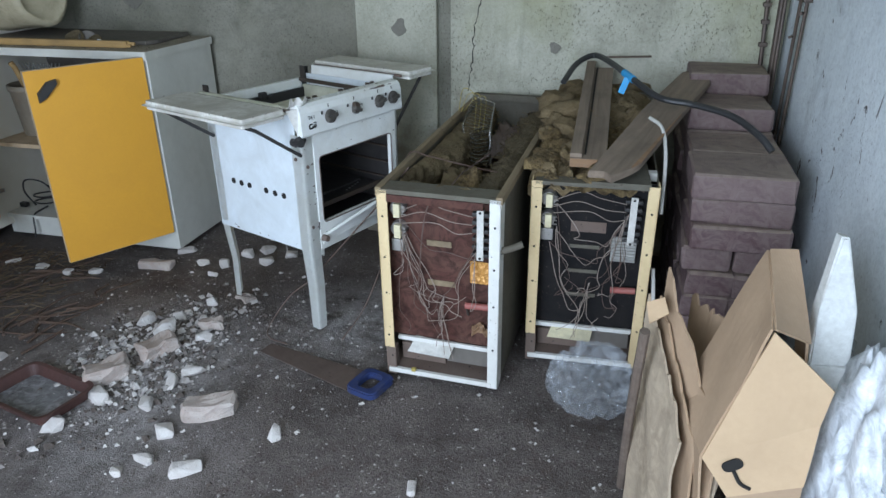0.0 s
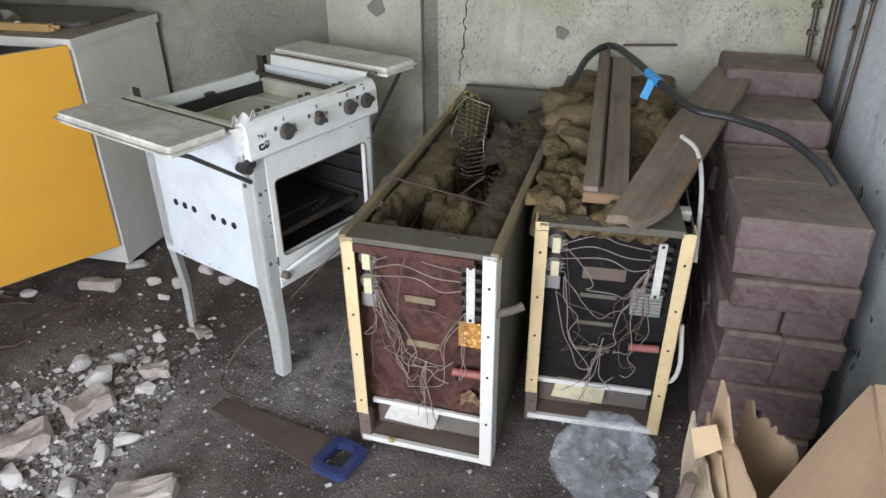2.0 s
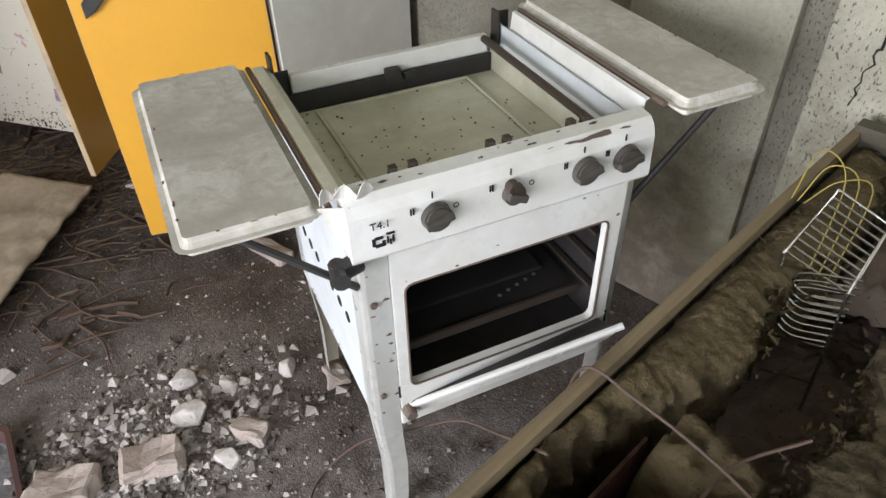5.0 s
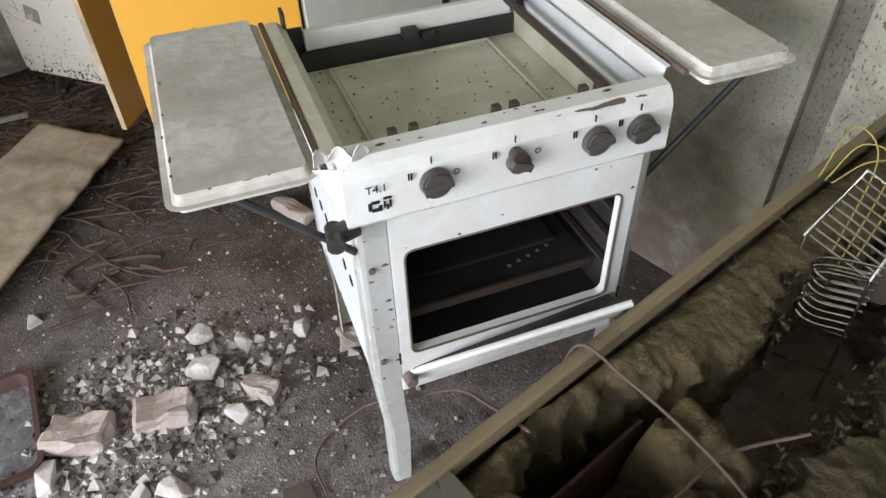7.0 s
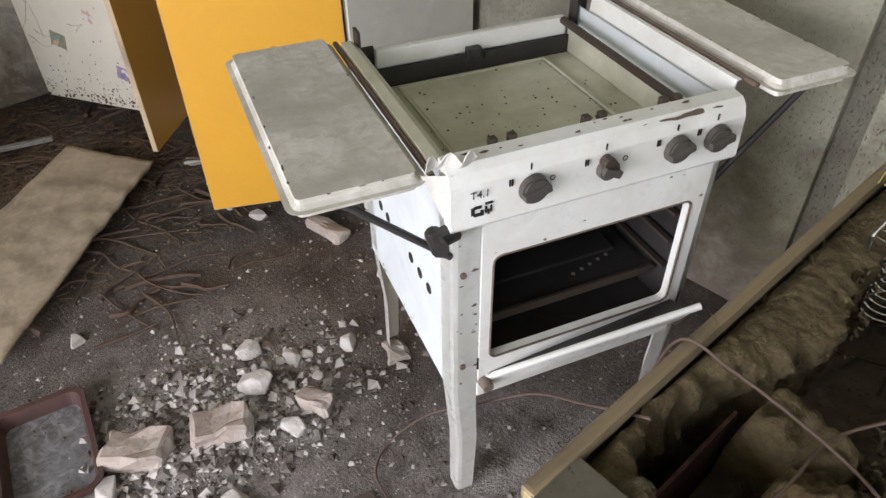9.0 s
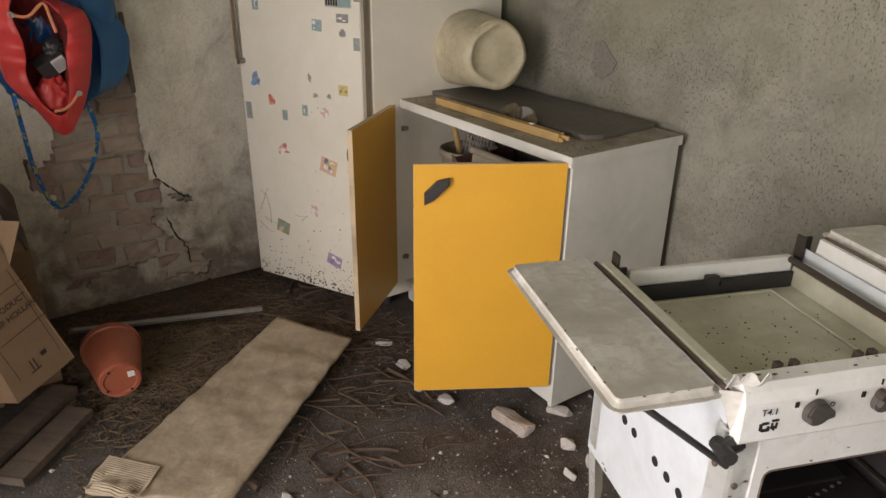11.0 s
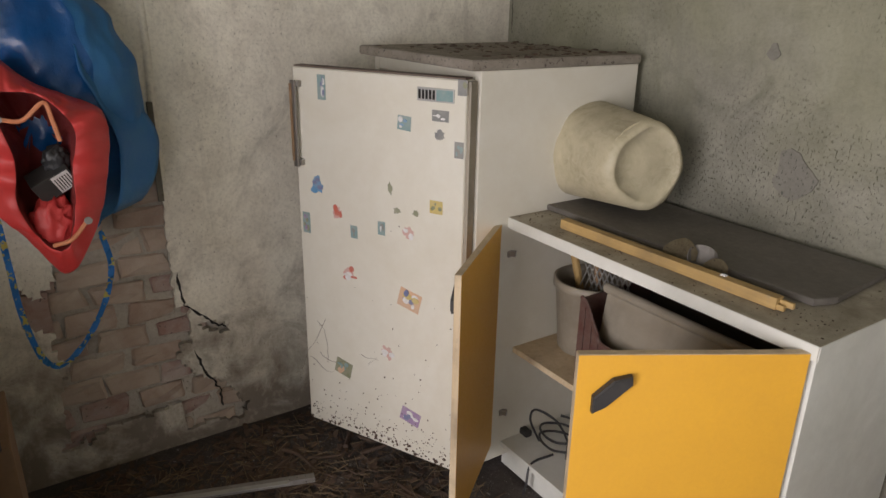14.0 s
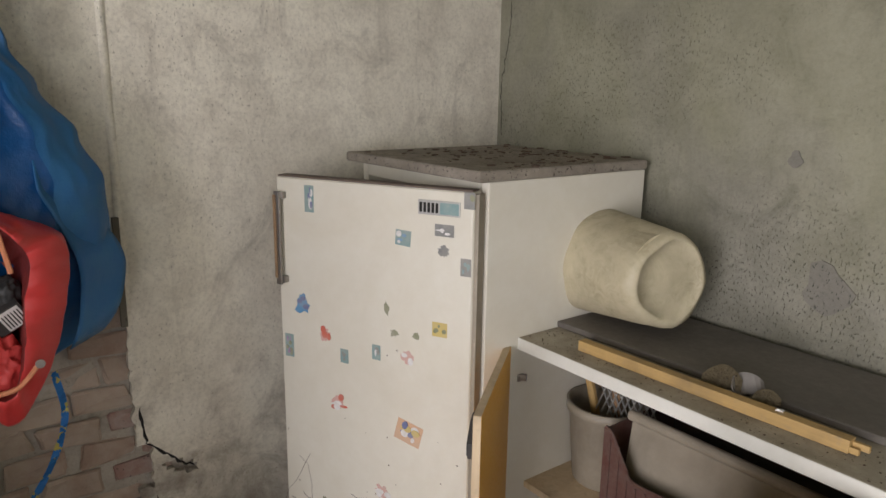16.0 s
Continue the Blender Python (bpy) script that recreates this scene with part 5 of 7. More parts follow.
def build_in_cabinet():
    b = thing("white_tub", pose(-2.46, 2.83, 0.443), "white plastic tub with a brush inside the cabinet", "tub")
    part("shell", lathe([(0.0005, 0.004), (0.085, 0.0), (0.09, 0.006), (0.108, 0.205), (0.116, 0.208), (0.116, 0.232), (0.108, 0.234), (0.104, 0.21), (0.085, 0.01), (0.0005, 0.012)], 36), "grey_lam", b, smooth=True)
    part("brush_handle", tube([(-0.02, 0.02, 0.02), (-0.045, -0.03, 0.27), (-0.055, -0.05, 0.33)], 0.012, 8), "batten", b)
    part("brush_handle", tube([(0.03, 0.03, 0.02), (0.035, -0.02, 0.29)], 0.012, 8), "plank_end", b)
    net = bmesh.new()
    for k in range(9):
        t = k * 0.02
        tube([(-0.03 + t, -0.02, 0.20), (0.03 + t, -0.03, 0.33)], 0.0025, 4, bm=net, curve=False)
        tube([(0.03 + t, -0.022, 0.20), (-0.03 + t, -0.032, 0.33)], 0.0025, 4, bm=net, curve=False)
    part("mesh_basket", net, "alu", b)
    cr = thing("plastic_crate", pose(-2.33, 2.66, 0.443, 0, 0, 2), "brown-red slatted plastic crate inside the cabinet", "crate")
    crest = lambda u: 0.258 - 0.110 * min(1, max(0, (u - 0.02) * 9)) + 0.012 * max(0, u - 0.3)
    part("front_wall", sheet(lambda u, v: Vector((0.61 * u, 0.0, v * crest(u))), 40, 3, 0.004), "crate", cr)
    for k in range(22):
        part("rib", box(0.012 + k * 0.027, -0.004, 0.0, 0.018 + k * 0.027, 0.0, crest(k / 22) - 0.012, 0.001), "crate", cr)
    part("rim", tube([(0.61 * u, -0.003, crest(u)) for u in (0.0, 0.03, 0.06, 0.1, 0.14, 0.3, 0.6, 1.0)], 0.006, 6), "crate", cr)
    part("side_wall", box(-0.006, 0.0, 0.0, 0.0, 0.30, 0.25, 0.001), "crate", cr)
    part("base", box(0.0, 0.007, 0.0, 0.61, 0.30, 0.006), "crate", cr)
    r = thing("roller_panel", pose(-2.31, 2.70, 0.455, -8, 0, 0), "white roller panel standing in the crate", "panel")
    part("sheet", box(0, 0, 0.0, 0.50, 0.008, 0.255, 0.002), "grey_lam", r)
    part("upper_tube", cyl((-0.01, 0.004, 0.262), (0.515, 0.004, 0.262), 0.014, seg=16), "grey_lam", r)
    for x in (-0.0115, 0.5155):
        part("tube_mouth", cyl((x, 0.004, 0.262), (x + 0.001, 0.004, 0.262), 0.009, seg=14), "dark", r)
    cb = thing("coiled_cable", pose(-2.44, 2.74, 0.108), "black electric cable coiled on the cabinet floor", "cable")
    coil = [(0.075 * math.cos(a) + 0.006 * math.sin(3 * a), 0.06 * math.sin(a), 0.006 + 0.003 * k) for k, a in enumerate([i * 0.6 for i in range(26)])]
    part("lead", tube(coil, 0.004, 6, n=3), "cable", cb)
    part("lead", tube([(-0.06, -0.04, 0.008), (-0.075, -0.07, 0.09), (-0.04, -0.08, 0.15), (0.03, -0.05, 0.13), (0.05, 0.0, 0.02)], 0.004, 6), "cable", cb)
    part("lead", tube([(0.03, -0.06, 0.02), (0.01, -0.13, 0.0), (0.02, -0.155, -0.06), (0.015, -0.16, -0.1)], 0.004, 6), "cable", cb)
    part("adaptor", box(0.05, -0.03, 0.0, 0.13, 0.02, 0.055, 0.008), "black", cb)
    part("plug", box(-0.14, -0.06, 0.0, -0.10, -0.035, 0.022, 0.006), "black", cb)


build_fridge()
build_cabinet()
build_on_cabinet()
build_in_cabinet()


# ---- two gutted storage heaters ----
def wire_bundle(parent, rng, x0, x1, z0, z1, y, count, r=0.0012):
    """Loose wires that sag and curl in front of a plate between its two sides."""
    ends = [(x0 + rng.uniform(0, 0.03), rng.uniform(z1 - 0.16, z1)) for _ in range(5)] + [(x1 + rng.uniform(-0.005, 0.015), rng.uniform(z1 - 0.15, z1)) for _ in range(5)]
    knot = ((x0 + x1) / 2 + rng.uniform(-0.01, 0.03), z0 + 0.32 * (z1 - z0))
    for i in range(count):
        a = rng.choice(ends)
        if i % 3 == 0:
            b = (knot[0] + rng.gauss(0, 0.03), knot[1] + rng.gauss(0, 0.035))
        elif i % 3 == 1:
            b = (rng.uniform(x0 + 0.01, x1), rng.uniform(z0 - 0.02, z0 + 0.4 * (z1 - z0)))
        else:
            b = rng.choice(ends)
        sag = rng.uniform(0.02, 0.16)
        pts = []
        for k in range(8):
            t = k / 7
            bow = math.sin(math.pi * t)
            pts.append((a[0] + (b[0] - a[0]) * t + bow * rng.gauss(0, 0.018), y - 0.004 - bow * rng.uniform(0.0, 0.024), a[1] + (b[1] - a[1]) * t - bow * sag + bow * rng.gauss(0, 0.012)))
        part("wire", tube(pts, r * rng.uniform(0.75, 1.2), 5, n=4), rng.choice(("wire", "wire", "wire_brown")), parent)
    # strands that run on down from the knot
    for i in range(4):
        dx = rng.uniform(-0.09, 0.07)
        pts = [(knot[0] + dx * t ** 1.5 + rng.gauss(0, 0.004), y - 0.008 - 0.02 * t, knot[1] - (knot[1] - z0 + 0.03) * t + 0.02 * math.sin(5 * t + i)) for t in (0, 0.25, 0.5, 0.75, 1)]
        part("wire", tube(pts, r, 5, n=4), "wire", parent)


def wool_scraps(parent, x0, y0, x1, y1, z, count, seed, material, spread=0.015, size=0.035):
    """Torn tufts and flakes of wool lying over one another."""
    rg = random.Random(seed)
    b = bmesh.new()
    for _ in range(count):
        w, l, t = rg.uniform(0.3, 0.75) * size, rg.uniform(0.4, 1.0) * size, rg.uniform(0.18, 0.35) * size
        s = rg.uniform(0, 99)
        m = pose(rg.uniform(x0, x1), rg.uniform(y0, y1), z + rg.uniform(-spread, spread), rg.gauss(0, 14), rg.gauss(0, 14), rg.uniform(0, 360))
        k = bmesh.new()
        bmesh.ops.create_icosphere(k, subdivisions=3, radius=1.0)
        for v in k.verts:
            q = v.co * 1.3 + Vector((s, s, 0))
            r = 1 + 0.34 * noise.noise(q) + 0.20 * noise.noise(q * 2.7) + 0.16 * noise.noise(q * 7)
            v.co = Vector((v.co.x * w * r, v.co.y * l * r, v.co.z * t * r + 0.25 * size * noise.noise(q * 0.8)))
        join(b, k, m)
    tagged(part("wool_tuft", b, material, parent, smooth=True), kind="stuff")


def build_heater(m, label, plate, right_post, gold, seed):
    """A storage heater seen from its wiring end: x across, y along, z up."""
    h = thing("storage_heater", m, label, "storage heater", "storage heaters")
    W, L, H = 0.362, 1.13, 0.632
    rng = random.Random(seed)
    # end posts, folded from sheet
    for x, mt in ((0.0, "cream_post"), (W - 0.032, right_post)):
        pb = box(x, 0.0, 0.105 if x == 0 else 0.01, x + 0.032, 0.004, H, 0.001)
        box(x if x == 0 else x + 0.028, 0.0, 0.105 if x == 0 else 0.01, (x if x == 0 else x + 0.028) + 0.004, 0.05, H, 0.001, bm=pb)
        p = part("corner_post", pb, mt, h, "chipped cream corner post" if mt == "cream_post" else "chipped white corner post")
        for z in (0.15, 0.30, 0.42, 0.55):
            part("rivet_hole", cyl((x + 0.016, 0.0, z), (x + 0.016, -0.0008, z), 0.0035, seg=10), "dark", p)
    part("post_foot", box(0.002, 0.004, 0.0, 0.034, 0.03, 0.105, 0.003), "rust", h)
    part("side_panel", box(0.0, 0.052, 0.02, 0.005, L, H - 0.01, 0.001), "sheet", h)
    part("side_panel", box(W - 0.005, 0.052, 0.02, W, L, H - 0.01, 0.001), "sheet", h, "dusty grey-green sheet side")
    part("rear_panel", box(0.005, L - 0.006, 0.02, W - 0.005, L, H), "sheet", h)
    part("rear_rail", box(0.0, L - 0.03, H - 0.01, W, L + 0.005, H + 0.018, 0.004), "sheet", h)
    part("floor_plate", box(0.004, 0.005, 0.02, W - 0.004, L - 0.01, 0.026), "rust", h)
    part("bottom_bar", box(0.01, -0.001, 0.012, W - 0.02, 0.012, 0.028, 0.002), "white_post", h)
    part("cross_bar", box(0.03, 0.04, 0.112, W - 0.03, 0.05, 0.126, 0.002), "white_post", h)
    part("base_box", box(W * 0.52, 0.05, 0.05, W - 0.035, 0.2, 0.11, 0.003), "grey_board", h)
    part("base_box", box(0.035, 0.06, 0.03, W * 0.5, 0.2, 0.09, 0.003), "rust", h)
    card = slab([(0.07, 0.02), (0.205, 0.016), (0.215, 0.07), (0.085, 0.075)], 0, 0.003)
    part("loose_plate", join(None, card, pose(0, 0.0, 0.075, 38)), "ceramic" if not gold else "cream", h, "pale loose plate")
    # wiring plate set back between the posts
    part("wiring_plate", box(0.006, 0.055, 0.125, W - 0.006, 0.061, H - 0.012), plate, h)
    if plate == "red_plate":
        part("plate_bulge", sheet(lambda u, v: Vector((0.075 + u * 0.2, 0.0545 - 0.014 * (math.sin(math.pi * u) * math.sin(math.pi * v)) ** 0.5, 0.15 + v * 0.40)), 10, 14), plate, h, smooth=True)
    else:
        for k in range(3):
            part("plate_slot", box(0.12, 0.050, 0.23 + k * 0.085, 0.21, 0.0548, 0.242 + k * 0.085, 0.003), "sheet", h)
        part("burnt_patch", box(0.12, 0.0525, 0.455, 0.225, 0.0546, 0.49, 0.002), "rust", h)
    if plate == "red_plate":
        for z, w in ((0.455, 0.075), (0.325, 0.085)):
            part("plate_mark", box(0.135, 0.0385, z, 0.135 + w, 0.0400, z + 0.018), "rail", h)
    # terminal strip
    tx = W - 0.075
    t = part("terminal_strip", box(tx, 0.028, 0.43, tx + 0.020, 0.036, 0.585, 0.002), "ceramic", h, "white terminal strip")
    for k in range(6):
        z = 0.445 + k * 0.025
        part("terminal", box(tx - 0.014, 0.03, z - 0.006, tx + 0.034, 0.054, z + 0.006, 0.003), "black", t)
    for z in (0.437, 0.578):
        part("terminal_screw", cyl((tx + 0.01, 0.028, z), (tx + 0.01, 0.0265, z), 0.004, seg=10), "dark", t)
    # thermostats by the left post
    for z in (0.50, 0.565):
        st = part("thermostat", cyl((0.05, 0.052, z), (0.05, 0.030, z), 0.024, 0.022, 18), "zinc", h, "round metal thermostat")
        part("thermostat_clip", box(0.043, 0.014, z - 0.022, 0.063, 0.030, z + 0.02, 0.003), "cream", st)
        for k in range(3):
            part("clip_pin", cyl((0.063, 0.022, z - 0.012 + k * 0.012), (0.078, 0.022, z - 0.012 + k * 0.012), 0.002, seg=6), "steel", st)
    part("relay", box(0.028, 0.03, 0.43, 0.068, 0.053, 0.468, 0.003), "zinc", h)
    # resistor and foil or cooling plate
    rs = part("resistor", cyl((W - 0.108, 0.030, 0.275), (W - 0.034, 0.030, 0.278), 0.010, seg=16), "resistor", h, "red ceramic resistor")
    part("resistor_clip", tube([(W - 0.104, 0.03, 0.27), (W - 0.104, 0.045, 0.235)], 0.004, 6), "rod", rs)
    if plate == "red_plate":
        part("copper_foil", sheet(lambda u, v: Vector((W - 0.098 + u * 0.066, 0.046 + 0.004 * noise.noise(Vector((u * 9, v * 9, 2))), 0.345 + v * 0.072)), 14, 14, 0.001), "copper", h, "crumpled copper foil")
        part("cloth_scrap", sheet(lambda u, v: Vector((W - 0.09 + u * 0.05, 0.035 - 0.02 * noise.noise(Vector((u * 4, v * 4, 3))), 0.17 + v * (0.03 + 0.03 * noise.noise(Vector((u * 3, 1, 1)))) + 0.012 * math.sin(u * 3))), 10, 8, 0.002), "plank_end", h)
    else:
        ap = part("cooling_plate", box(W - 0.118, 0.035, 0.372, W - 0.045, 0.045, 0.452, 0.002), "alu", h, "ribbed aluminium cooling plate")
        for k in range(7):
            part("fin", box(W - 0.116, 0.028, 0.380 + k * 0.010, W - 0.047, 0.035, 0.383 + k * 0.010), "alu", ap)
    wire_bundle(h, rng, 0.05, W - 0.088, 0.14, 0.57, 0.034, 14)
    for k in range(3):
        x = 0.085 + 0.012 * k
        part("wire", tube([(0.065, 0.022, 0.565 - 0.02 * k), (x + 0.06 - 0.02 * (k % 2), 0.014, 0.60 - 0.03 * k), (0.2 + 0.015 * k, 0.012, 0.585 - 0.035 * k), (tx - 0.012, 0.026, 0.565 - 0.025 * k)], 0.0013, 6), "wire", h)
    return h


def build_heaters():
    h1 = build_heater(pose(-0.476, 1.93, 0.0, 1.4, 0, -2.5), "gutted storage heater, rust-red wiring plate, top full of wool", "red_plate", "white_post", False, 21)
    W, L, H = 0.362, 1.13, 0.632
    part("front_top_strip", box(0.0, 0.0, H - 0.012, W - 0.01, 0.075, H + 0.002, 0.002), "sheet", h1, "dented grey metal strip")
    part("front_lip", box(0.03, -0.002, H - 0.035, W - 0.05, 0.012, H - 0.013, 0.002), "red_plate", h1)
    rl = box(-0.004, 0.0, H - 0.02, 0.015, L, H + 0.006, 0.005)
    part("left_rail", rl, "rail", h1, "dusty rounded rail")
    part("right_rail", box(W - 0.016, 0.0, H - 0.015, W + 0.004, L, H + 0.008, 0.004), "rail", h1)
    # two felt slabs with a torn trough between them
    def felt(outer, inner, y0, y1, seed, notch=None):
        side = 1 if inner > outer else -1

        def f(u, v):
            y = y0 + v * (y1 - y0)
            q = Vector((seed, y * 7, 0))
            xi = inner + 0.042 * noise.fractal(q, 1.0, 2.0, 4) + 0.016 * noise.noise(Vector((seed, y * 37, 3))) + 0.008 * noise.noise(Vector((seed, y * 90, 5)))
            if notch:
                xi -= side * notch[2] * math.exp(-((y - notch[0]) / notch[1]) ** 4)
            if u < 0.62:
                t = u / 0.62
                x = outer + (xi - outer) * t
                p = Vector((x * 16, y * 16, seed))
                z = H - 0.018 + 0.013 * noise.fractal(p * 0.5, 1.0, 2.0, 4) + 0.0025 * noise.fractal(p * 4, 0.8, 2.1, 3) - 0.014 * t ** 3 - 0.02 * (1 - t) ** 6
            else:
                t = (u - 0.62) / 0.38
                p = Vector((t * 4, y * 22, seed + 5))
                x = xi + side * (0.018 * noise.fractal(p, 0.8, 2.1, 5) - 0.020 * t)
                z = H - 0.026 - 0.26 * t + 0.006 * noise.noise(p * 2)
            return Vector((x, y, z))
        return sheet(f, 60, 260)
    part("insulation", felt(0.014, 0.100, 0.06, L - 0.03, 7.0, (0.24, 0.15, 0.062)), "wool", h1, "torn olive-brown mineral wool slab", smooth=True)
    part("insulation", felt(W - 0.02, 0.262, 0.06, L - 0.03, 12.0), "wool_grey", h1, "torn olive-brown mineral wool slab", smooth=True)
    # dark colour here imitates the deep shade between the slabs
    part("trough_bottom", lumps(0.03, 0.06, 0.30, L - 0.03, H - 0.25, 0.03, 9.0, 0.012, 7, 0.02), "rust", h1)
    part("cross_wool", lumps(0.09, 0.29, 0.24, 0.40, H - 0.075, 0.045, 19.0, 0.008, 9, 0.10), "wool", h1, smooth=True)
    part("insulation_tuft", lumps(0.12, 0.80, 0.28, 1.09, H - 0.10, 0.035, 17.0, 0.008, 12, 0.06), "rust", h1, smooth=True)
    part("insulation_tuft", lumps(0.165, 0.14, 0.245, 0.30, H - 0.055, 0.045, 23.0, 0.008, 11, 0.06), "wool_gold", h1, smooth=True)
    part("core_wall", box(0.075, 0.07, 0.05, 0.08, 0.34, H - 0.10), "red_plate", h1)
    part("core_wall", panel(((0.06, 0.082, H - 0.05), (0.33, 0.082, H - 0.04), (0.33, 0.10, H - 0.20), (0.06, 0.10, H - 0.22)), 0.004, None, 0.01), "red_plate", h1, "rusty red inner plate")
    part("core_wall", panel(((0.135, 0.30, H - 0.10), (0.20, 0.36, H - 0.06), (0.21, 0.36, H - 0.24), (0.13, 0.30, H - 0.24)), 0.004, None, 0.01), "rust", h1)
    torn_edge(h1, 0.092, 0.44, 1.06, H - 0.03, 300, 61, "wool", 1)
    torn_edge(h1, 0.092, 0.44, 1.06, H - 0.04, 160, 62, "wool_tan", 1)
    torn_edge(h1, 0.262, 0.08, 1.06, H - 0.03, 380, 63, "wool_grey", -1)
    torn_edge(h1, 0.260, 0.08, 1.06, H - 0.06, 240, 64, "wool_gold", -1)
    part("loose_wire", tube([(-0.20, 0.10, 0.03), (-0.16, 0.22, 0.10), (-0.10, 0.30, H - 0.34), (-0.045, 0.31, H - 0.12), (-0.006, 0.30, H + 0.008), (0.06, 0.305, H + 0.004), (0.14, 0.31, H - 0.012), (0.22, 0.30, H - 0.02), (0.29, 0.27, H - 0.018)], 0.0022, 6), "wire_brown", h1, "brown wire pulled across the heater")
    part("loose_wire", tube([(0.24, 0.40, H + 0.0), (0.19, 0.33, H - 0.03), (0.185, 0.22, H - 0.02), (0.17, 0.10, H - 0.04), (0.15, -0.006, H - 0.05), (0.12, -0.012, H - 0.30)], 0.0022, 6), "wire_brown", h1)
    for k in range(3):
        part("yellow_wire", tube([(0.02 + 0.01 * k, 0.80, H + 0.02), (0.03 + 0.02 * k, 0.83, H + 0.10 - 0.02 * k), (0.08 + 0.02 * k, 0.82, H + 0.07), (0.10 + 0.015 * k, 0.72, H - 0.05)], 0.0011, 5), "wire_yellow", h1)
    part("conduit_stub", tube([(W - 0.01, 0.02, 0.47), (W + 0.03, 0.03, 0.482), (W + 0.055, 0.04, 0.492)], 0.010, 10), "sheet", h1, "short grey conduit stub")
    part("bolt_cap", box(0.09, -0.016, 0.035, 0.104, -0.006, 0.048, 0.003), "wire_yellow", h1)

    wool_scraps(h1, 0.03, 0.05, 0.32, 0.09, H - 0.012, 14, 65, "wool_grey", 0.004, 0.03)
    loose_fibre(h1, 0.02, 0.34, 0.10, 1.05, H - 0.005, 160, 4, 0.02)
    loose_fibre(h1, W - 0.11, 0.12, W - 0.03, 1.05, H - 0.02, 140, 5, 0.02)

    h2 = build_heater(pose(-0.06, 2.115, 0.0, 2.4, 0, 2.0), "gutted storage heater, black wiring plate, wool and planks on top", "black_plate", "cream_post", True, 34)
    part("lid_sheet", slab([(0.17, -0.005), (0.335, -0.005), (0.325, 0.30), (0.16, 0.34)], H + 0.002, H + 0.009), "sheet", h2, "bent dark lid sheet")
    part("insulation", lumps(-0.012, -0.006, 0.30, 0.50, H + 0.000, 0.035, 41.0, 0.0105, 9, 0.025), "wool_gold", h2, "ochre mineral wool spilling over", smooth=True)
    part("top_insulation", lumps(-0.02, 0.42, 0.36, 1.11, H + 0.022, 0.06, 47.0, 0.0125, 6.5, 0.06), "wool_tan", h2, "heap of brown mineral wool", smooth=True)
    part("insulation_tuft", lumps(-0.015, 0.05, 0.12, 0.25, H + 0.012, 0.05, 52.0, 0.010, 10, 0.05), "wool_tan", h2, smooth=True)
    wool_scraps(h2, 0.0, 0.02, 0.28, 0.45, H + 0.010, 26, 71, "wool_gold", 0.010, 0.065)
    wool_scraps(h2, 0.0, 0.05, 0.30, 0.60, H + 0.012, 12, 72, "wool_tan", 0.010, 0.07)
    wool_scraps(h2, 0.03, 0.45, 0.33, 1.05, H + 0.035, 22, 73, "wool_tan", 0.015, 0.11)
    loose_fibre(h2, -0.01, 0.0, 0.30, 0.5, H + 0.02, 300, 7)
    loose_fibre(h2, 0.0, 0.4, 0.36, 1.1, H + 0.045, 260, 9, 0.05)
    part("front_top_strip", box(0.01, 0.0, H - 0.012, 0.335, 0.05, H + 0.0, 0.002), "sheet", h2)
    part("bracket", box(W - 0.07, 0.10, H - 0.02, W - 0.005, 0.13, H + 0.006, 0.003), "ceramic", h2, "pale metal bracket")
    part("conduit", tube([(W - 0.03, 0.30, H + 0.115), (W + 0.005, 0.24, H + 0.10), (W + 0.018, 0.16, H + 0.03), (W + 0.014, 0.05, H - 0.10)], 0.0055, 10), "ceramic", h2, "bent grey conduit")
    part("conduit", tube([(W + 0.01, 0.03, H - 0.27), (W + 0.022, 0.02, H - 0.38), (W + 0.012, 0.02, H - 0.44), (W - 0.02, 0.02, H - 0.45)], 0.006, 8), "ceramic", h2)


def torn_edge(parent, x, y0, y1, z, count, seed, material, side, spread=0.02):
    """Ragged flakes of wool that hang from the torn edge of a slab."""
    rg = random.Random(seed)
    b = bmesh.new()
    for _ in range(count):
        y = rg.uniform(y0, y1)
        c = Vector((x + 0.03 * noise.noise(Vector((seed, y * 7, 1))) + rg.gauss(0, spread), y, z - abs(rg.gauss(0, 0.03))))
        r = rg.uniform(0.002, 0.006)
        m = Matrix.Translation(c) @ pose(0, 0, 0, rg.gauss(0, 35), side * rg.uniform(10, 80), rg.uniform(0, 360))
        n = rg.randint(7, 10)
        mid = b.verts.new(m @ Vector((0, 0, 0.003)))
        low = b.verts.new(m @ Vector((0, 0, -0.003)))
        ring = [b.verts.new(m @ Vector((r * rg.uniform(0.9, 2.4) * math.cos(k * math.tau / n), r * rg.uniform(0.3, 0.8) * math.sin(k * math.tau / n), rg.gauss(0, 0.0025)))) for k in range(n)]
        for k in range(n):
            b.faces.new((mid, ring[k], ring[(k + 1) % n])), b.faces.new((low, ring[(k + 1) % n], ring[k]))
    tagged(part("wool_flake", b, material, parent, smooth=True), kind="stuff")


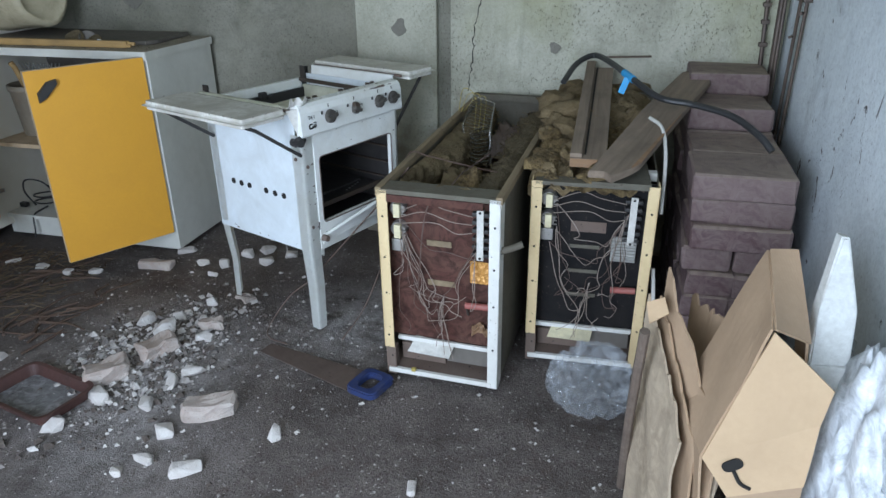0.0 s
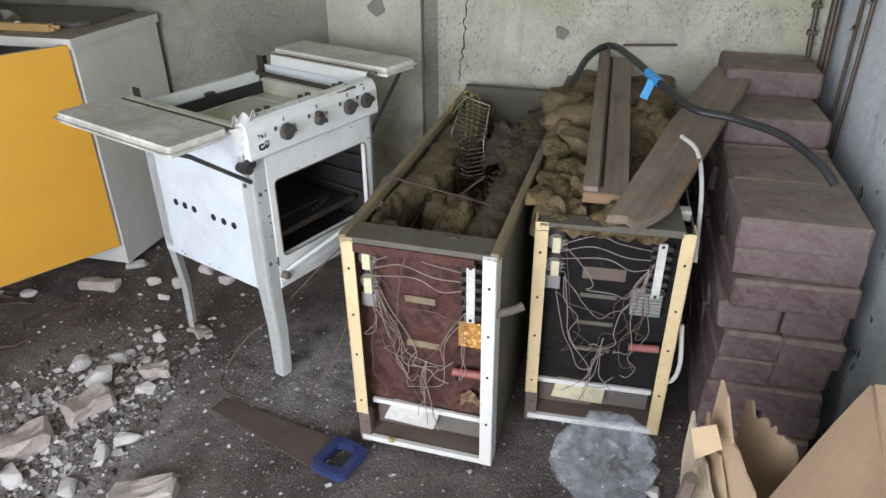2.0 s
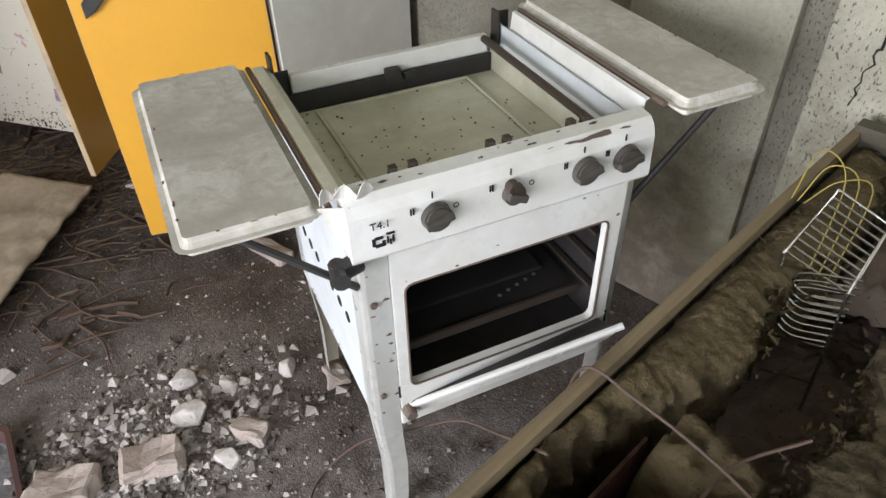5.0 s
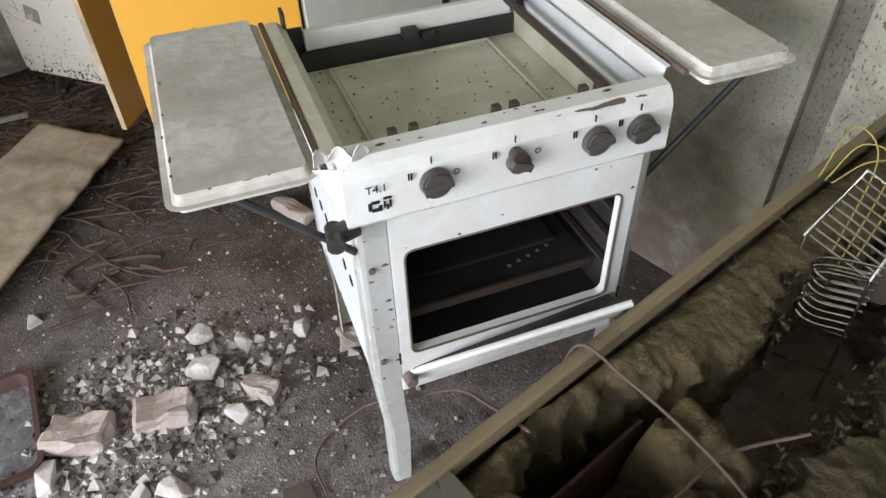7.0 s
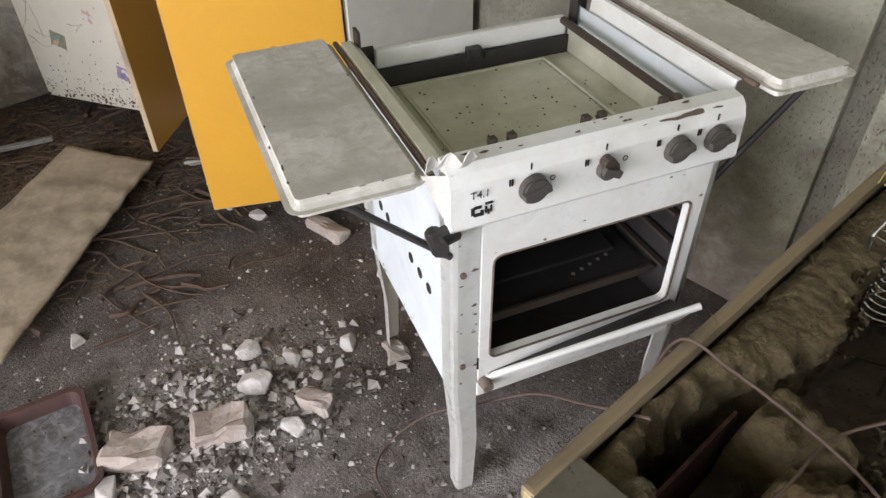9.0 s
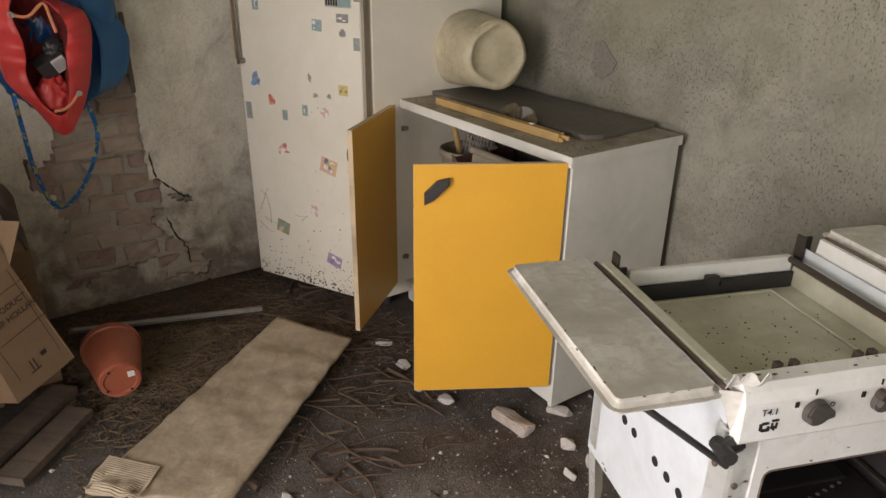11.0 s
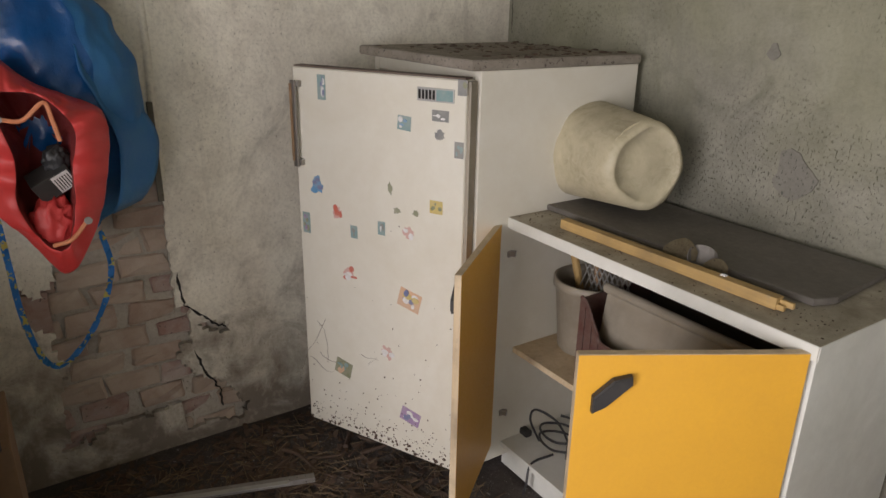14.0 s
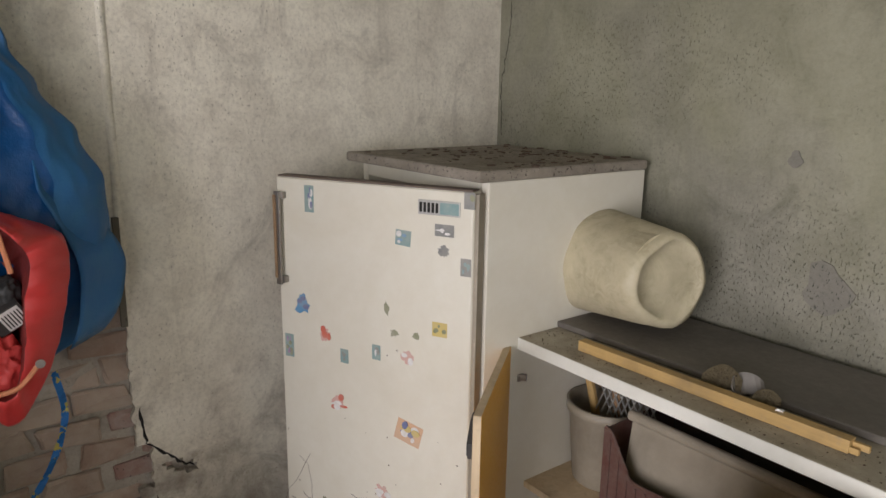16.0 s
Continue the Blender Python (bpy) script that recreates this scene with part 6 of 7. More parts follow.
def loose_fibre(parent, x0, y0, x1, y1, z, count, seed, spread=0.03):
    """Stray strands that stick out of the wool."""
    rg = random.Random(seed)
    b = bmesh.new()
    for _ in range(count):
        x, y = rg.uniform(x0, x1), rg.uniform(y0, y1)
        q = Vector((x, y, z + rg.uniform(-spread, spread)))
        d = Vector((rg.gauss(0, 1), rg.gauss(0, 1), rg.uniform(-0.3, 0.8))).normalized() * rg.uniform(0.008, 0.030)
        tube([q, q + d * 0.5 + Vector((rg.gauss(0, 0.003), rg.gauss(0, 0.003), 0)), q + d], rg.uniform(0.0003, 0.0007), 3, bm=b, curve=False)
    tagged(part("loose_fibre", b, "wool_gold" if seed % 2 else "wool_grey", parent), kind="stuff")


def build_wire_rack():
    r = thing("dish_rack", pose(-0.38, 2.60, 0.40), "small chrome wire rack standing in the heater's wool", "wire rack")
    fr = [(0.030, -0.03, -0.06), (0.0, 0.0, 0.25), (0.026, 0.06, 0.345), (0.105, 0.06, 0.32), (0.10, 0.0, 0.23), (0.115, -0.03, -0.05)]
    part("frame", tube(fr, 0.0028, 8, curve=False), "chrome", r)
    for z, a, b in ((-0.058, 0.030, 0.115), (0.005, 0.026, 0.112), (0.085, 0.018, 0.108), (0.20, 0.005, 0.102)):
        part("cross_wire", tube([(a, 0.005, z), (b, 0.005, z + 0.03)], 0.0022, 6, curve=False), "chrome", r)
    for k in range(10):
        t = k / 9
        part("tine", tube([(0.004 + 0.022 * t, 0.01 + 0.05 * t, 0.245 + 0.10 * t), (0.104, 0.005 + 0.055 * t, 0.225 + 0.095 * t)], 0.0019, 6, curve=False), "chrome", r)
    for k in range(7):
        t = k / 6
        z = 0.125 + 0.085 * t
        part("hooked_tine", tube([(0.108, 0.012, z + 0.04), (0.05, 0.004, z + 0.025), (0.028, 0.0, z + 0.012), (0.03, 0.0, z - 0.006), (0.055, 0.0, z - 0.014), (0.10, 0.008, z - 0.004)], 0.0019, 6, n=4), "chrome", r)


def build_brick_stack():
    s = thing("brick_stack", pose(0.0, 0.0, 0.0), "stepped stack of dark maroon storage heater bricks", "brick stack")
    rng = random.Random(77)
    w, h = 0.136, 0.0755
    meshes = []
    for k in range(10):
        half = w / 2 if k < 5 else w + 0.0005
        b = box(-half, -0.119, 0, half, 0.119, h - 0.0015, 0.007, seg=1)
        for v in b.verts:
            v.co += Vector([rng.uniform(-0.004, 0.004) for _ in range(2)] + [rng.uniform(-0.003, 0.0)])
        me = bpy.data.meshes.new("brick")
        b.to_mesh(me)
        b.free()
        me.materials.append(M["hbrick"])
        meshes.append(me)

    def lay(x, y, z, turn=0.0, wide=False):
        o = new("brick", rng.choice(meshes[5:] if wide else meshes[:5]))
        o.parent = s
        o.matrix_local = pose(x + rng.uniform(-0.006, 0.006), y + rng.uniform(-0.006, 0.006), z, 0, 0, turn + rng.uniform(-1.5, 1.5))
    for r, (y, n) in enumerate(((2.235, 9), (2.475, 9), (2.715, 10), (2.945, 11))):
        for k in range(n):
            if k >= n - 3 or k % 4 == 2:
                lay(0.531 + 0.006 * math.sin(k * 3 + r), y + (0.012 if k % 2 else 0), k * h, 0, True)
                continue
            for c in (0, 1):
                lay(0.462 + c * 0.1375 + 0.004 * math.sin(k * 2 + r), y + (0.012 if k % 2 else 0), k * h)


def build_on_heaters():
    p = thing("wooden_plank", pose(0.04, 2.17, 0.655, 7.5, 0, 1.0), "weathered grooved plank lying on the heater", "plank", "planks on the heater")
    part("board", box(0.0, 0.0, 0.0, 0.105, 0.88, 0.028, 0.003), "plank", p)
    part("groove_strip", box(0.040, 0.03, 0.0285, 0.046, 0.87, 0.0305), "dark", p)
    part("left_ridge", box(0.0, 0.004, 0.0285, 0.034, 0.92, 0.042, 0.003), "plank", p)
    part("sawn_end", box(0.001, -0.0015, 0.001, 0.104, 0.0, 0.027), "plank_end", p)
    q = thing("wooden_plank", pose(0.10, 2.05, 0.663, 8.0, 1, -17), "broken weathered board lying slanted on the heater", "plank", "planks on the heater")
    ol = [(0.0, 0.0), (0.04, 0.02), (0.07, -0.01), (0.10, 0.06), (0.115, 0.10), (0.12, 0.55), (0.13, 0.85), (0.10, 0.93), (0.05, 0.96), (0.01, 0.92), (-0.005, 0.5)]
    part("board", slab(ol, 0.0, 0.022, bevel=0.003), "plank", q)
    part("splinter", slab([(0.103, 0.06), (0.118, 0.10), (0.122, 0.50), (0.112, 0.3)], 0.0225, 0.027), "plank_end", q)
    solid("steel_strip", box(0, 0, 0, 0.17, 0.022, 0.005, 0.001), "rust", "short rusty steel strip on the planks", "steel strip", m=pose(0.10, 3.03, 0.835, 0, -2, 4))
    c = thing("black_cable", pose(0, 0, 0), "thick black cable laid over the heater and bricks", "cable")
    pts = [(-0.035, 2.70, 0.80), (0.0, 2.83, 0.845), (0.06, 2.90, 0.865), (0.13, 2.78, 0.855), (0.205, 2.60, 0.835), (0.29, 2.50, 0.80), (0.39, 2.47, 0.79), (0.50, 2.40, 0.775), (0.575, 2.33, 0.735), (0.61, 2.30, 0.70)]
    part("sheath", tube(pts, 0.0105, 10), "cable", c)
    tp = tube([(0.172, 2.672, 0.845), (0.205, 2.60, 0.835)], 0.0125, 10, curve=False)
    join(tp, box(-0.012, -0.003, -0.055, 0.010, 0.003, 0.0, 0.001), pose(0.185, 2.615, 0.838, 0, 18, 0))
    part("tape_flag", tp, "tape", c, "bright blue tape flag")
    # steel rods leaning in the corner
    for i, (x0, y0, x1, y1, zt, r) in enumerate(((0.700, 3.00, 0.655, 3.06, 1.06, 0.008), (0.705, 2.96, 0.690, 3.05, 1.6, 0.010), (0.712, 2.93, 0.70, 3.04, 1.55, 0.007), (0.715, 2.82, 0.725, 2.86, 1.45, 0.006), (0.718, 2.76, 0.727, 2.77, 1.30, 0.006))):
        t = thing("steel_rod", pose(0, 0, 0), "rusty threaded steel rod leaning against the wall", "steel rod", "rods in the corner")
        part("shaft", cyl((x0, y0, -0.005), (x1, y1, zt), r, seg=10), "rod", t)
        for z in ((1.04, 0.98, 0.9) if i == 0 else (1.08,)):
            k = z / zt
            if k < 1:
                c0 = Vector((x0, y0, 0)).lerp(Vector((x1, y1, zt)), k)
                part("nut", box(c0.x - 0.014, c0.y - 0.014, z - 0.008, c0.x + 0.014, c0.y + 0.014, z + 0.008, 0.004), "rod", t)
        if i >= 3:
            c0 = Vector((x0, y0, 0)).lerp(Vector((x1, y1, zt)), 0.66 if i == 3 else 0.8)
            part("cross_pin", cyl(c0 + Vector((-0.02, -0.03, 0)), c0 + Vector((0.01, 0.035, 0)), 0.005), "rod", t)


def build_stray_wire():
    pts = [(-0.862, 2.006, 0.006), (-0.942, 2.032, 0.006), (-0.977, 2.104, 0.008), (-0.92, 2.166, 0.1), (-0.843, 2.202, 0.165), (-0.697, 2.213, 0.33), (-0.548, 2.147, 0.5), (-0.428, 2.079, 0.648)]
    solid("stray_wire", tube(pts, 0.0024, 6, n=6), "wire_brown", "thin brown wire looped round the stove leg", "wire", smooth=True)


build_heaters()
build_stray_wire()
build_wire_rack()
build_brick_stack()
build_on_heaters()


# ---- things round the walls ----
def build_carton_right():
    c = thing("cardboard_box", pose(0, 0, 0), "tipped brown cardboard box leaning by the white wall", "cardboard box")
    A, B, C, S = (0.473, 1.5, 0.726), (0.522, 1.5, 0.731), (0.460, 1.3, 0.663), (0.533, 1.35, 0.616)
    LB, LF, R, BR, BL = (0.353, 1.5, 0.374), (0.382, 1.3, 0.375), (0.573, 1.3, 0.561), (0.566, 1.3, 0.488), (0.44, 1.3, 0.29)
    part("left_wall", panel((A, C, LF, LB), 0.005, None, 0.006), "cardboard", c)
    part("top_wall", panel((A, B, S, C), 0.005, None, 0.004), "cardboard", c)
    part("end_flap", panel((C, R, BR, LF), 0.005, None, 0.006), "cardboard_light", c)
    part("lower_flap", panel((LF, BR, (0.560, 1.28, 0.36), BL), 0.005, None, 0.006), "cardboard_light", c)
    part("end_wall", panel((BL, (0.560, 1.29, 0.37), (0.58, 1.32, 0.0), (0.43, 1.32, 0.0)), 0.005, None, 0.006), "cardboard", c)
    part("left_base", panel((LB, LF, (0.42, 1.31, 0.0), (0.38, 1.52, 0.0)), 0.005, None, 0.006), "cardboard", c)
    part("right_wall", panel((B, S, (0.60, 1.33, 0.0), (0.66, 1.52, 0.0)), 0.005, None, 0.006), "cardboard", c)
    hs = slab(rounded(-0.02, -0.012, 0.02, 0.012, 0.0115), 0, 0.002)
    part("hand_hole", join(None, hs, pose(0.437, 1.2925, 0.372, 90, -38, 0)), "dark", c)
    part("tear", tube([(0.44, 1.292, 0.36), (0.455, 1.290, 0.335), (0.475, 1.289, 0.325)], 0.004, 5), "dark", c)
    part("tape_tag", panel(((0.488, 1.475, 0.69), (0.497, 1.478, 0.70), (0.47, 1.44, 0.67), (0.464, 1.44, 0.66)), 0.001), "label", c)


def build_flat_cartons():
    def torn_sheet(a, b, h0, h1, lean, seed):
        a, b = Vector(a), Vector(b)

        def g(u, v):
            top = h0 + (h1 - h0) * u + (0.022 * noise.noise(Vector((u * 7, seed, 1))) + 0.010 * noise.noise(Vector((u * 23, seed, 5))))
            q = a.lerp(b, u) + Vector((lean * v, 0.03 * v, top * v))
            return q + Vector((0.014 * noise.noise(Vector((u * 2.5, v * 2.5, seed))), 0.01 * noise.noise(Vector((u * 3, v * 3, seed + 9))), 0))
        return sheet(g, 22, 16, 0.005)
    for k, (a, b, h0, h1, lean, mt) in enumerate((((0.268, 1.56, 0), (0.345, 1.32, 0), 0.56, 0.36, 0.0, "cardboard_grey"), ((0.285, 1.57, 0), (0.372, 1.31, 0), 0.555, 0.34, 0.006, "cardboard"),
                                                  ((0.300, 1.57, 0), (0.405, 1.29, 0), 0.625, 0.37, 0.004, "cardboard"), ((0.318, 1.57, 0), (0.425, 1.29, 0), 0.57, 0.33, 0.0, "cardboard_grey"),
                                                  ((0.37, 1.66, 0), (0.45, 1.56, 0), 0.52, 0.50, 0.0, "cardboard"))):
        solid("flattened_carton", torn_sheet(a, b, h0, h1, lean, k * 3.7), mt, "flattened corrugated carton standing on edge", "cardboard", "flattened cartons")
    fold = sheet(lambda u, v: Vector((0.264 + 0.036 * u + 0.01 * v, 1.545 - 0.03 * v, 0.562 + 0.016 * u - 0.035 * v * (1 - 0.4 * u))), 4, 4, 0.003)
    solid("folded_flap", fold, "cardboard_light", "torn folded flap on top of flattened cartons", "cardboard")
    solid("wooden_stake", tube([(0.262, 1.60, 0.0), (0.258, 1.53, 0.27), (0.262, 1.46, 0.54)], 0.011, 8), "plank_dark", "old wooden stake leaning on flattened cartons", "stake")
    f = slab([(0.0, 0.0), (0.075, -0.02), (0.068, 0.12), (0.03, 0.26), (0.016, 0.262), (0.0, 0.12)], 0, 0.03, bevel=0.004)
    low = join(None, f, pose(0.553, 1.43, 0.53, 84, 0, 8))
    box(0.556, 1.40, 0.0, 0.622, 1.43, 0.545, 0.004, bm=low)
    solid("foam_board", low, "foam", "pointed grey-white foam board leaning upright", "foam board")


def crumple(c, rx, ry, rz, seed, amp=0.22, cuts=5):
    """A crumpled bag that rests on z = 0."""
    b = bmesh.new()
    bmesh.ops.create_icosphere(b, subdivisions=cuts, radius=1.0)
    for v in b.verts:
        n = v.co.normalized()
        q = n * 2.1 + Vector((seed, seed * 0.7, 0))
        ridge = 1 - abs(noise.fractal(q, 1.0, 2.1, 4)) * 1.6
        r = 1 + amp * (ridge - 0.6) + 0.12 * noise.noise(q * 0.7)
        v.co = Vector((n.x * rx * r, n.y * ry * r, max(n.z * rz * r, -rz * 0.55)))
    low = min(v.co.z for v in b.verts)
    bmesh.ops.translate(b, verts=b.verts[:], vec=Vector(c) + Vector((0, 0, -low)))
    return b


def build_plastics():
    solid("clear_plastic_bag", crumple((0.165, 1.955, -0.008), 0.118, 0.10, 0.12, 3.0, 0.42, 4), "film", "crumpled clear plastic bag on the earth floor", "plastic bag")
    solid("plastic_film", crumple((0.655, 1.33, 0.0), 0.07, 0.16, 0.40, 8.0, 0.3), "film_white", "crumpled milky plastic film by the wall", "plastic film", smooth=True)
    solid("plastic_film", crumple((0.645, 1.60, 0.0), 0.065, 0.12, 0.36, 11.0, 0.3), "film", "crumpled milky plastic film by the wall", "plastic film", smooth=True)
    rg = random.Random(3)
    solid("plaster_piece", chunk(rg, 0.04, 0.03, 0.025), "chunk", "pale crumb beside the plastic bag", "rubble", "rubble pieces", m=pose(0.285, 1.93, -0.005))


def build_saw():
    s = thing("hand_saw", pose(-0.52, 1.855, 0.0, 0, 0, 163), "rusty hand saw with a blue handle on the floor", "saw")
    part("blade", slab([(0.02, -0.055), (0.42, -0.02), (0.42, 0.035), (0.02, 0.06)], 0.004, 0.0065), "blade", s)
    outer, inner = rounded(-0.075, -0.06, 0.035, 0.065, 0.025), rounded(-0.045, -0.035, 0.008, 0.038, 0.015)
    b = bmesh.new()
    rings = [[b.verts.new((x, y, z)) for x, y in o] for o, z in ((outer, 0.0), (outer, 0.024), (inner, 0.024), (inner, 0.0))]
    for q, w in zip(rings, rings[1:] + rings[:1]):
        for k in range(len(q)):
            j = (k + 1) % len(q)
            b.faces.new((q[k], q[j], w[j], w[k]))
    bmesh.ops.bevel(b, geom=[e for e in b.edges if abs(e.verts[0].co.z - e.verts[1].co.z) < 1e-5], offset=0.004, segments=2, affect="EDGES")
    part("handle", b, "blue_handle", s, "dark blue plastic handle")


RUBBLE = ((-1.70, 2.465, 0.165, 0.062, 0.045, 12, 1), (-1.655, 2.635, 0.105, 0.05, 0.035, 25, 0), (-1.52, 2.54, 0.06, 0.05, 0.035, 40, 0), (-1.283, 2.222, 0.072, 0.050, 0.05, 130, 0),
          (-1.315, 1.975, 0.105, 0.075, 0.060, 35, 0), (-1.420, 2.015, 0.085, 0.06, 0.065, 60, 0), (-1.330, 2.080, 0.060, 0.05, 0.040, 20, 0), (-1.322, 2.122, 0.035, 0.035, 0.03, 70, 0),
          (-1.175, 2.045, 0.090, 0.060, 0.050, 30, 1), (-1.160, 1.972, 0.075, 0.045, 0.040, 15, 0), (-1.255, 1.850, 0.145, 0.085, 0.060, 62, 1), (-1.330, 1.690, 0.150, 0.10, 0.070, 48, 1), (-1.915, 2.355, 0.07, 0.05, 0.03, 20, 0),
          (-2.02, 2.32, 0.05, 0.05, 0.045, 80, 0), (-1.081, 1.785, 0.090, 0.055, 0.045, 30, 0), (-1.116, 1.712, 0.045, 0.085, 0.04, 20, 0), (-0.921, 1.620, 0.17, 0.085, 0.065, 25, 1),
          (-1.003, 1.512, 0.075, 0.060, 0.045, 130, 0), (-1.292, 1.592, 0.090, 0.060, 0.045, 150, 0), (-0.687, 1.570, 0.065, 0.055, 0.045, 80, 0), (-0.995, 1.395, 0.07, 0.045, 0.035, 20, 0),
          (-0.855, 1.39, 0.11, 0.06, 0.045, 30, 0), (-1.04, 1.345, 0.04, 0.045, 0.03, 20, 0), (-1.335, 1.452, 0.08, 0.06, 0.05, 60, 0), (-0.255, 1.465, 0.03, 0.055, 0.03, 10, 0),
          (-1.42, 2.55, 0.06, 0.06, 0.05, 40, 0), (-1.26, 2.62, 0.075, 0.06, 0.05, 40, 0), (-1.37, 2.66, 0.07, 0.05, 0.05, 10, 0), (-1.31, 2.73, 0.09, 0.06, 0.045, 60, 0), (-1.18, 2.70, 0.07, 0.06, 0.05, 20, 0),
          (-1.42, 2.45, 0.055, 0.035, 0.03, 20, 0), (-2.35, 2.36, 0.09, 0.05, 0.03, 40, 0), (-2.18, 2.35, 0.07, 0.05, 0.03, 10, 0), (-1.795, 1.722, 0.06, 0.045, 0.03, 10, 0),
          (-1.13, 1.60, 0.08, 0.06, 0.045, 100, 0), (-1.175, 2.292, 0.085, 0.07, 0.022, 160, 1), (-1.245, 2.10, 0.035, 0.03, 0.025, 0, 0))


def build_rubble():
    rg = random.Random(31)
    for x, y, a, b, h, turn, bricky in RUBBLE:
        a, b, h = a * 0.86, b * 0.86, h * 0.82
        if bricky:
            bm = box(-a / 2, -b / 2, 0, a / 2, b / 2, h, 0.007, seg=1)
            bmesh.ops.subdivide_edges(bm, edges=[e for e in bm.edges if e.calc_length() > 0.03], cuts=2, use_grid_fill=True)
            for v in bm.verts:
                v.co += Vector((noise.noise(v.co * 26 + Vector((x * 9, 0, 0))), noise.noise(v.co * 26 + Vector((0, y * 9, 3))), noise.noise(v.co * 26 + Vector((5, x, y))) * 0.8)) * 0.016
        else:
            bm = chunk(rg, a, b, h, 17)
        solid("brick_fragment" if bricky else "plaster_piece", bm, "chunk_brick" if bricky else "chunk",
              "broken brick with mortar on the earth floor" if bricky else "broken white plaster piece on the earth floor", "rubble", "rubble pieces", m=pose(x, y, floor_height(x, y) - 0.004, 0, 0, turn))
    # crumbs too small to pick apart
    vs, fs = [], []
    for k in range(9500):
        u = rg.random()
        if u < 0.40:
            x, y = rg.gauss(-1.30, 0.12), rg.gauss(1.84, 0.18)
        elif u < 0.55:
            x, y = rg.gauss(-1.32, 0.30), rg.gauss(1.80, 0.34)
        elif u < 0.62:
            x, y = rg.gauss(-0.72, 0.22), rg.gauss(2.15, 0.18)
        else:
            x, y = rg.uniform(-2.3, 0.6), rg.uniform(0.9, 2.95)
        r = min(rg.expovariate(1 / (0.0042 if u < 0.40 else 0.0018)) + 0.0008, 0.017 if u < 0.40 else 0.009)
        z = floor_height(x, y) + r * 0.25
        n0 = len(vs)
        for q in ((1, 0, 0), (0, 1, 0), (-1, 0, 0), (0, -1, 0), (0.2, 0.1, 0.7), (0, 0, -0.6)):
            vs.append((x + r * (q[0] + rg.uniform(-0.4, 0.4)), y + r * (q[1] + rg.uniform(-0.4, 0.4)), z + r * (q[2] + rg.uniform(-0.25, 0.25))))
        for q in range(4):
            fs += [(n0 + q, n0 + (q + 1) % 4, n0 + 4), (n0 + (q + 1) % 4, n0 + q, n0 + 5)]
    me = bpy.data.meshes.new("grit")
    me.from_pydata(vs, [], fs)
    gr = bmesh.new()
    gr.from_mesh(me)
    bpy.data.meshes.remove(me)
    solid("plaster_grit", gr, "grit", "pale plaster grit scattered over the floor", "grit", kind="stuff")


def build_litter():
    rg = random.Random(91)
    st = bmesh.new()
    for _ in range(4200):
        k = rg.random()
        if k < 0.45:
            x, y = rg.gauss(-2.58, 0.18), rg.gauss(1.68, 0.16)
        else:
            x, y = rg.uniform(-3.2, -1.9), rg.uniform(1.25, 2.5)
        if x < -3.2:
            continue
        ln, a = rg.uniform(0.02, 0.075), rg.uniform(0, math.pi)
        z = floor_height(x, y) + rg.uniform(0.001, 0.014)
        d = Vector((math.cos(a), math.sin(a), rg.uniform(-0.15, 0.15))) * ln / 2
        tube([Vector((x, y, z)) - d, Vector((x, y, z)) + d], rg.uniform(0.0007, 0.0019), 3, bm=st, curve=False)
    solid("straw_litter", st, "straw", "dry straw and twig litter on the floor", "straw", kind="stuff")
    for i in range(66):
        if i < 36:
            x, y = rg.uniform(-2.25, -1.70), rg.uniform(1.75, 2.35)
        else:
            x, y = rg.uniform(-3.0, -2.3), rg.uniform(1.95, 2.42)
        a, ln = rg.gauss(0.9, 0.8), rg.uniform(0.09, 0.34)
        p = []
        for k in range(4):
            t = k / 3 - 0.5
            q = Vector((x + math.cos(a) * ln * t, y + math.sin(a) * ln * t, 0)) + Vector((rg.gauss(0, 1), rg.gauss(0, 1), 0)) * 0.010
            q.z = floor_height(q.x, q.y) + 0.006 + rg.uniform(0, 0.008)
            q.x = max(q.x, -3.2)
            p.append(q)
        solid("dry_branch", tube(p, rg.uniform(0.0034, 0.0095), 6, taper=0.5, n=4), "bark", "dry brown branch lying on the earth floor", "branch", "dry branches")
    # leaf mould heaped by the refrigerator
    ht = bmesh.new()
    for i in range(1700):
        x, y = (rg.uniform(-3.22, -2.3), rg.uniform(1.85, 2.45)) if i < 700 else (rg.uniform(-3.24, -2.6), rg.uniform(1.2, 2.1))
        s = rg.uniform(0.005, 0.019)
        join(ht, box(-s, -s * 0.5, 0, s, s * 0.5, 0.0016), pose(x, y, floor_height(x, y) + rg.uniform(0.001, 0.008), rg.uniform(-25, 25), rg.uniform(-25, 25), rg.uniform(0, 180)))
    solid("leaf_mould", ht, "bark", "dark rotting leaf litter under the refrigerator", "leaf litter", kind="stuff")


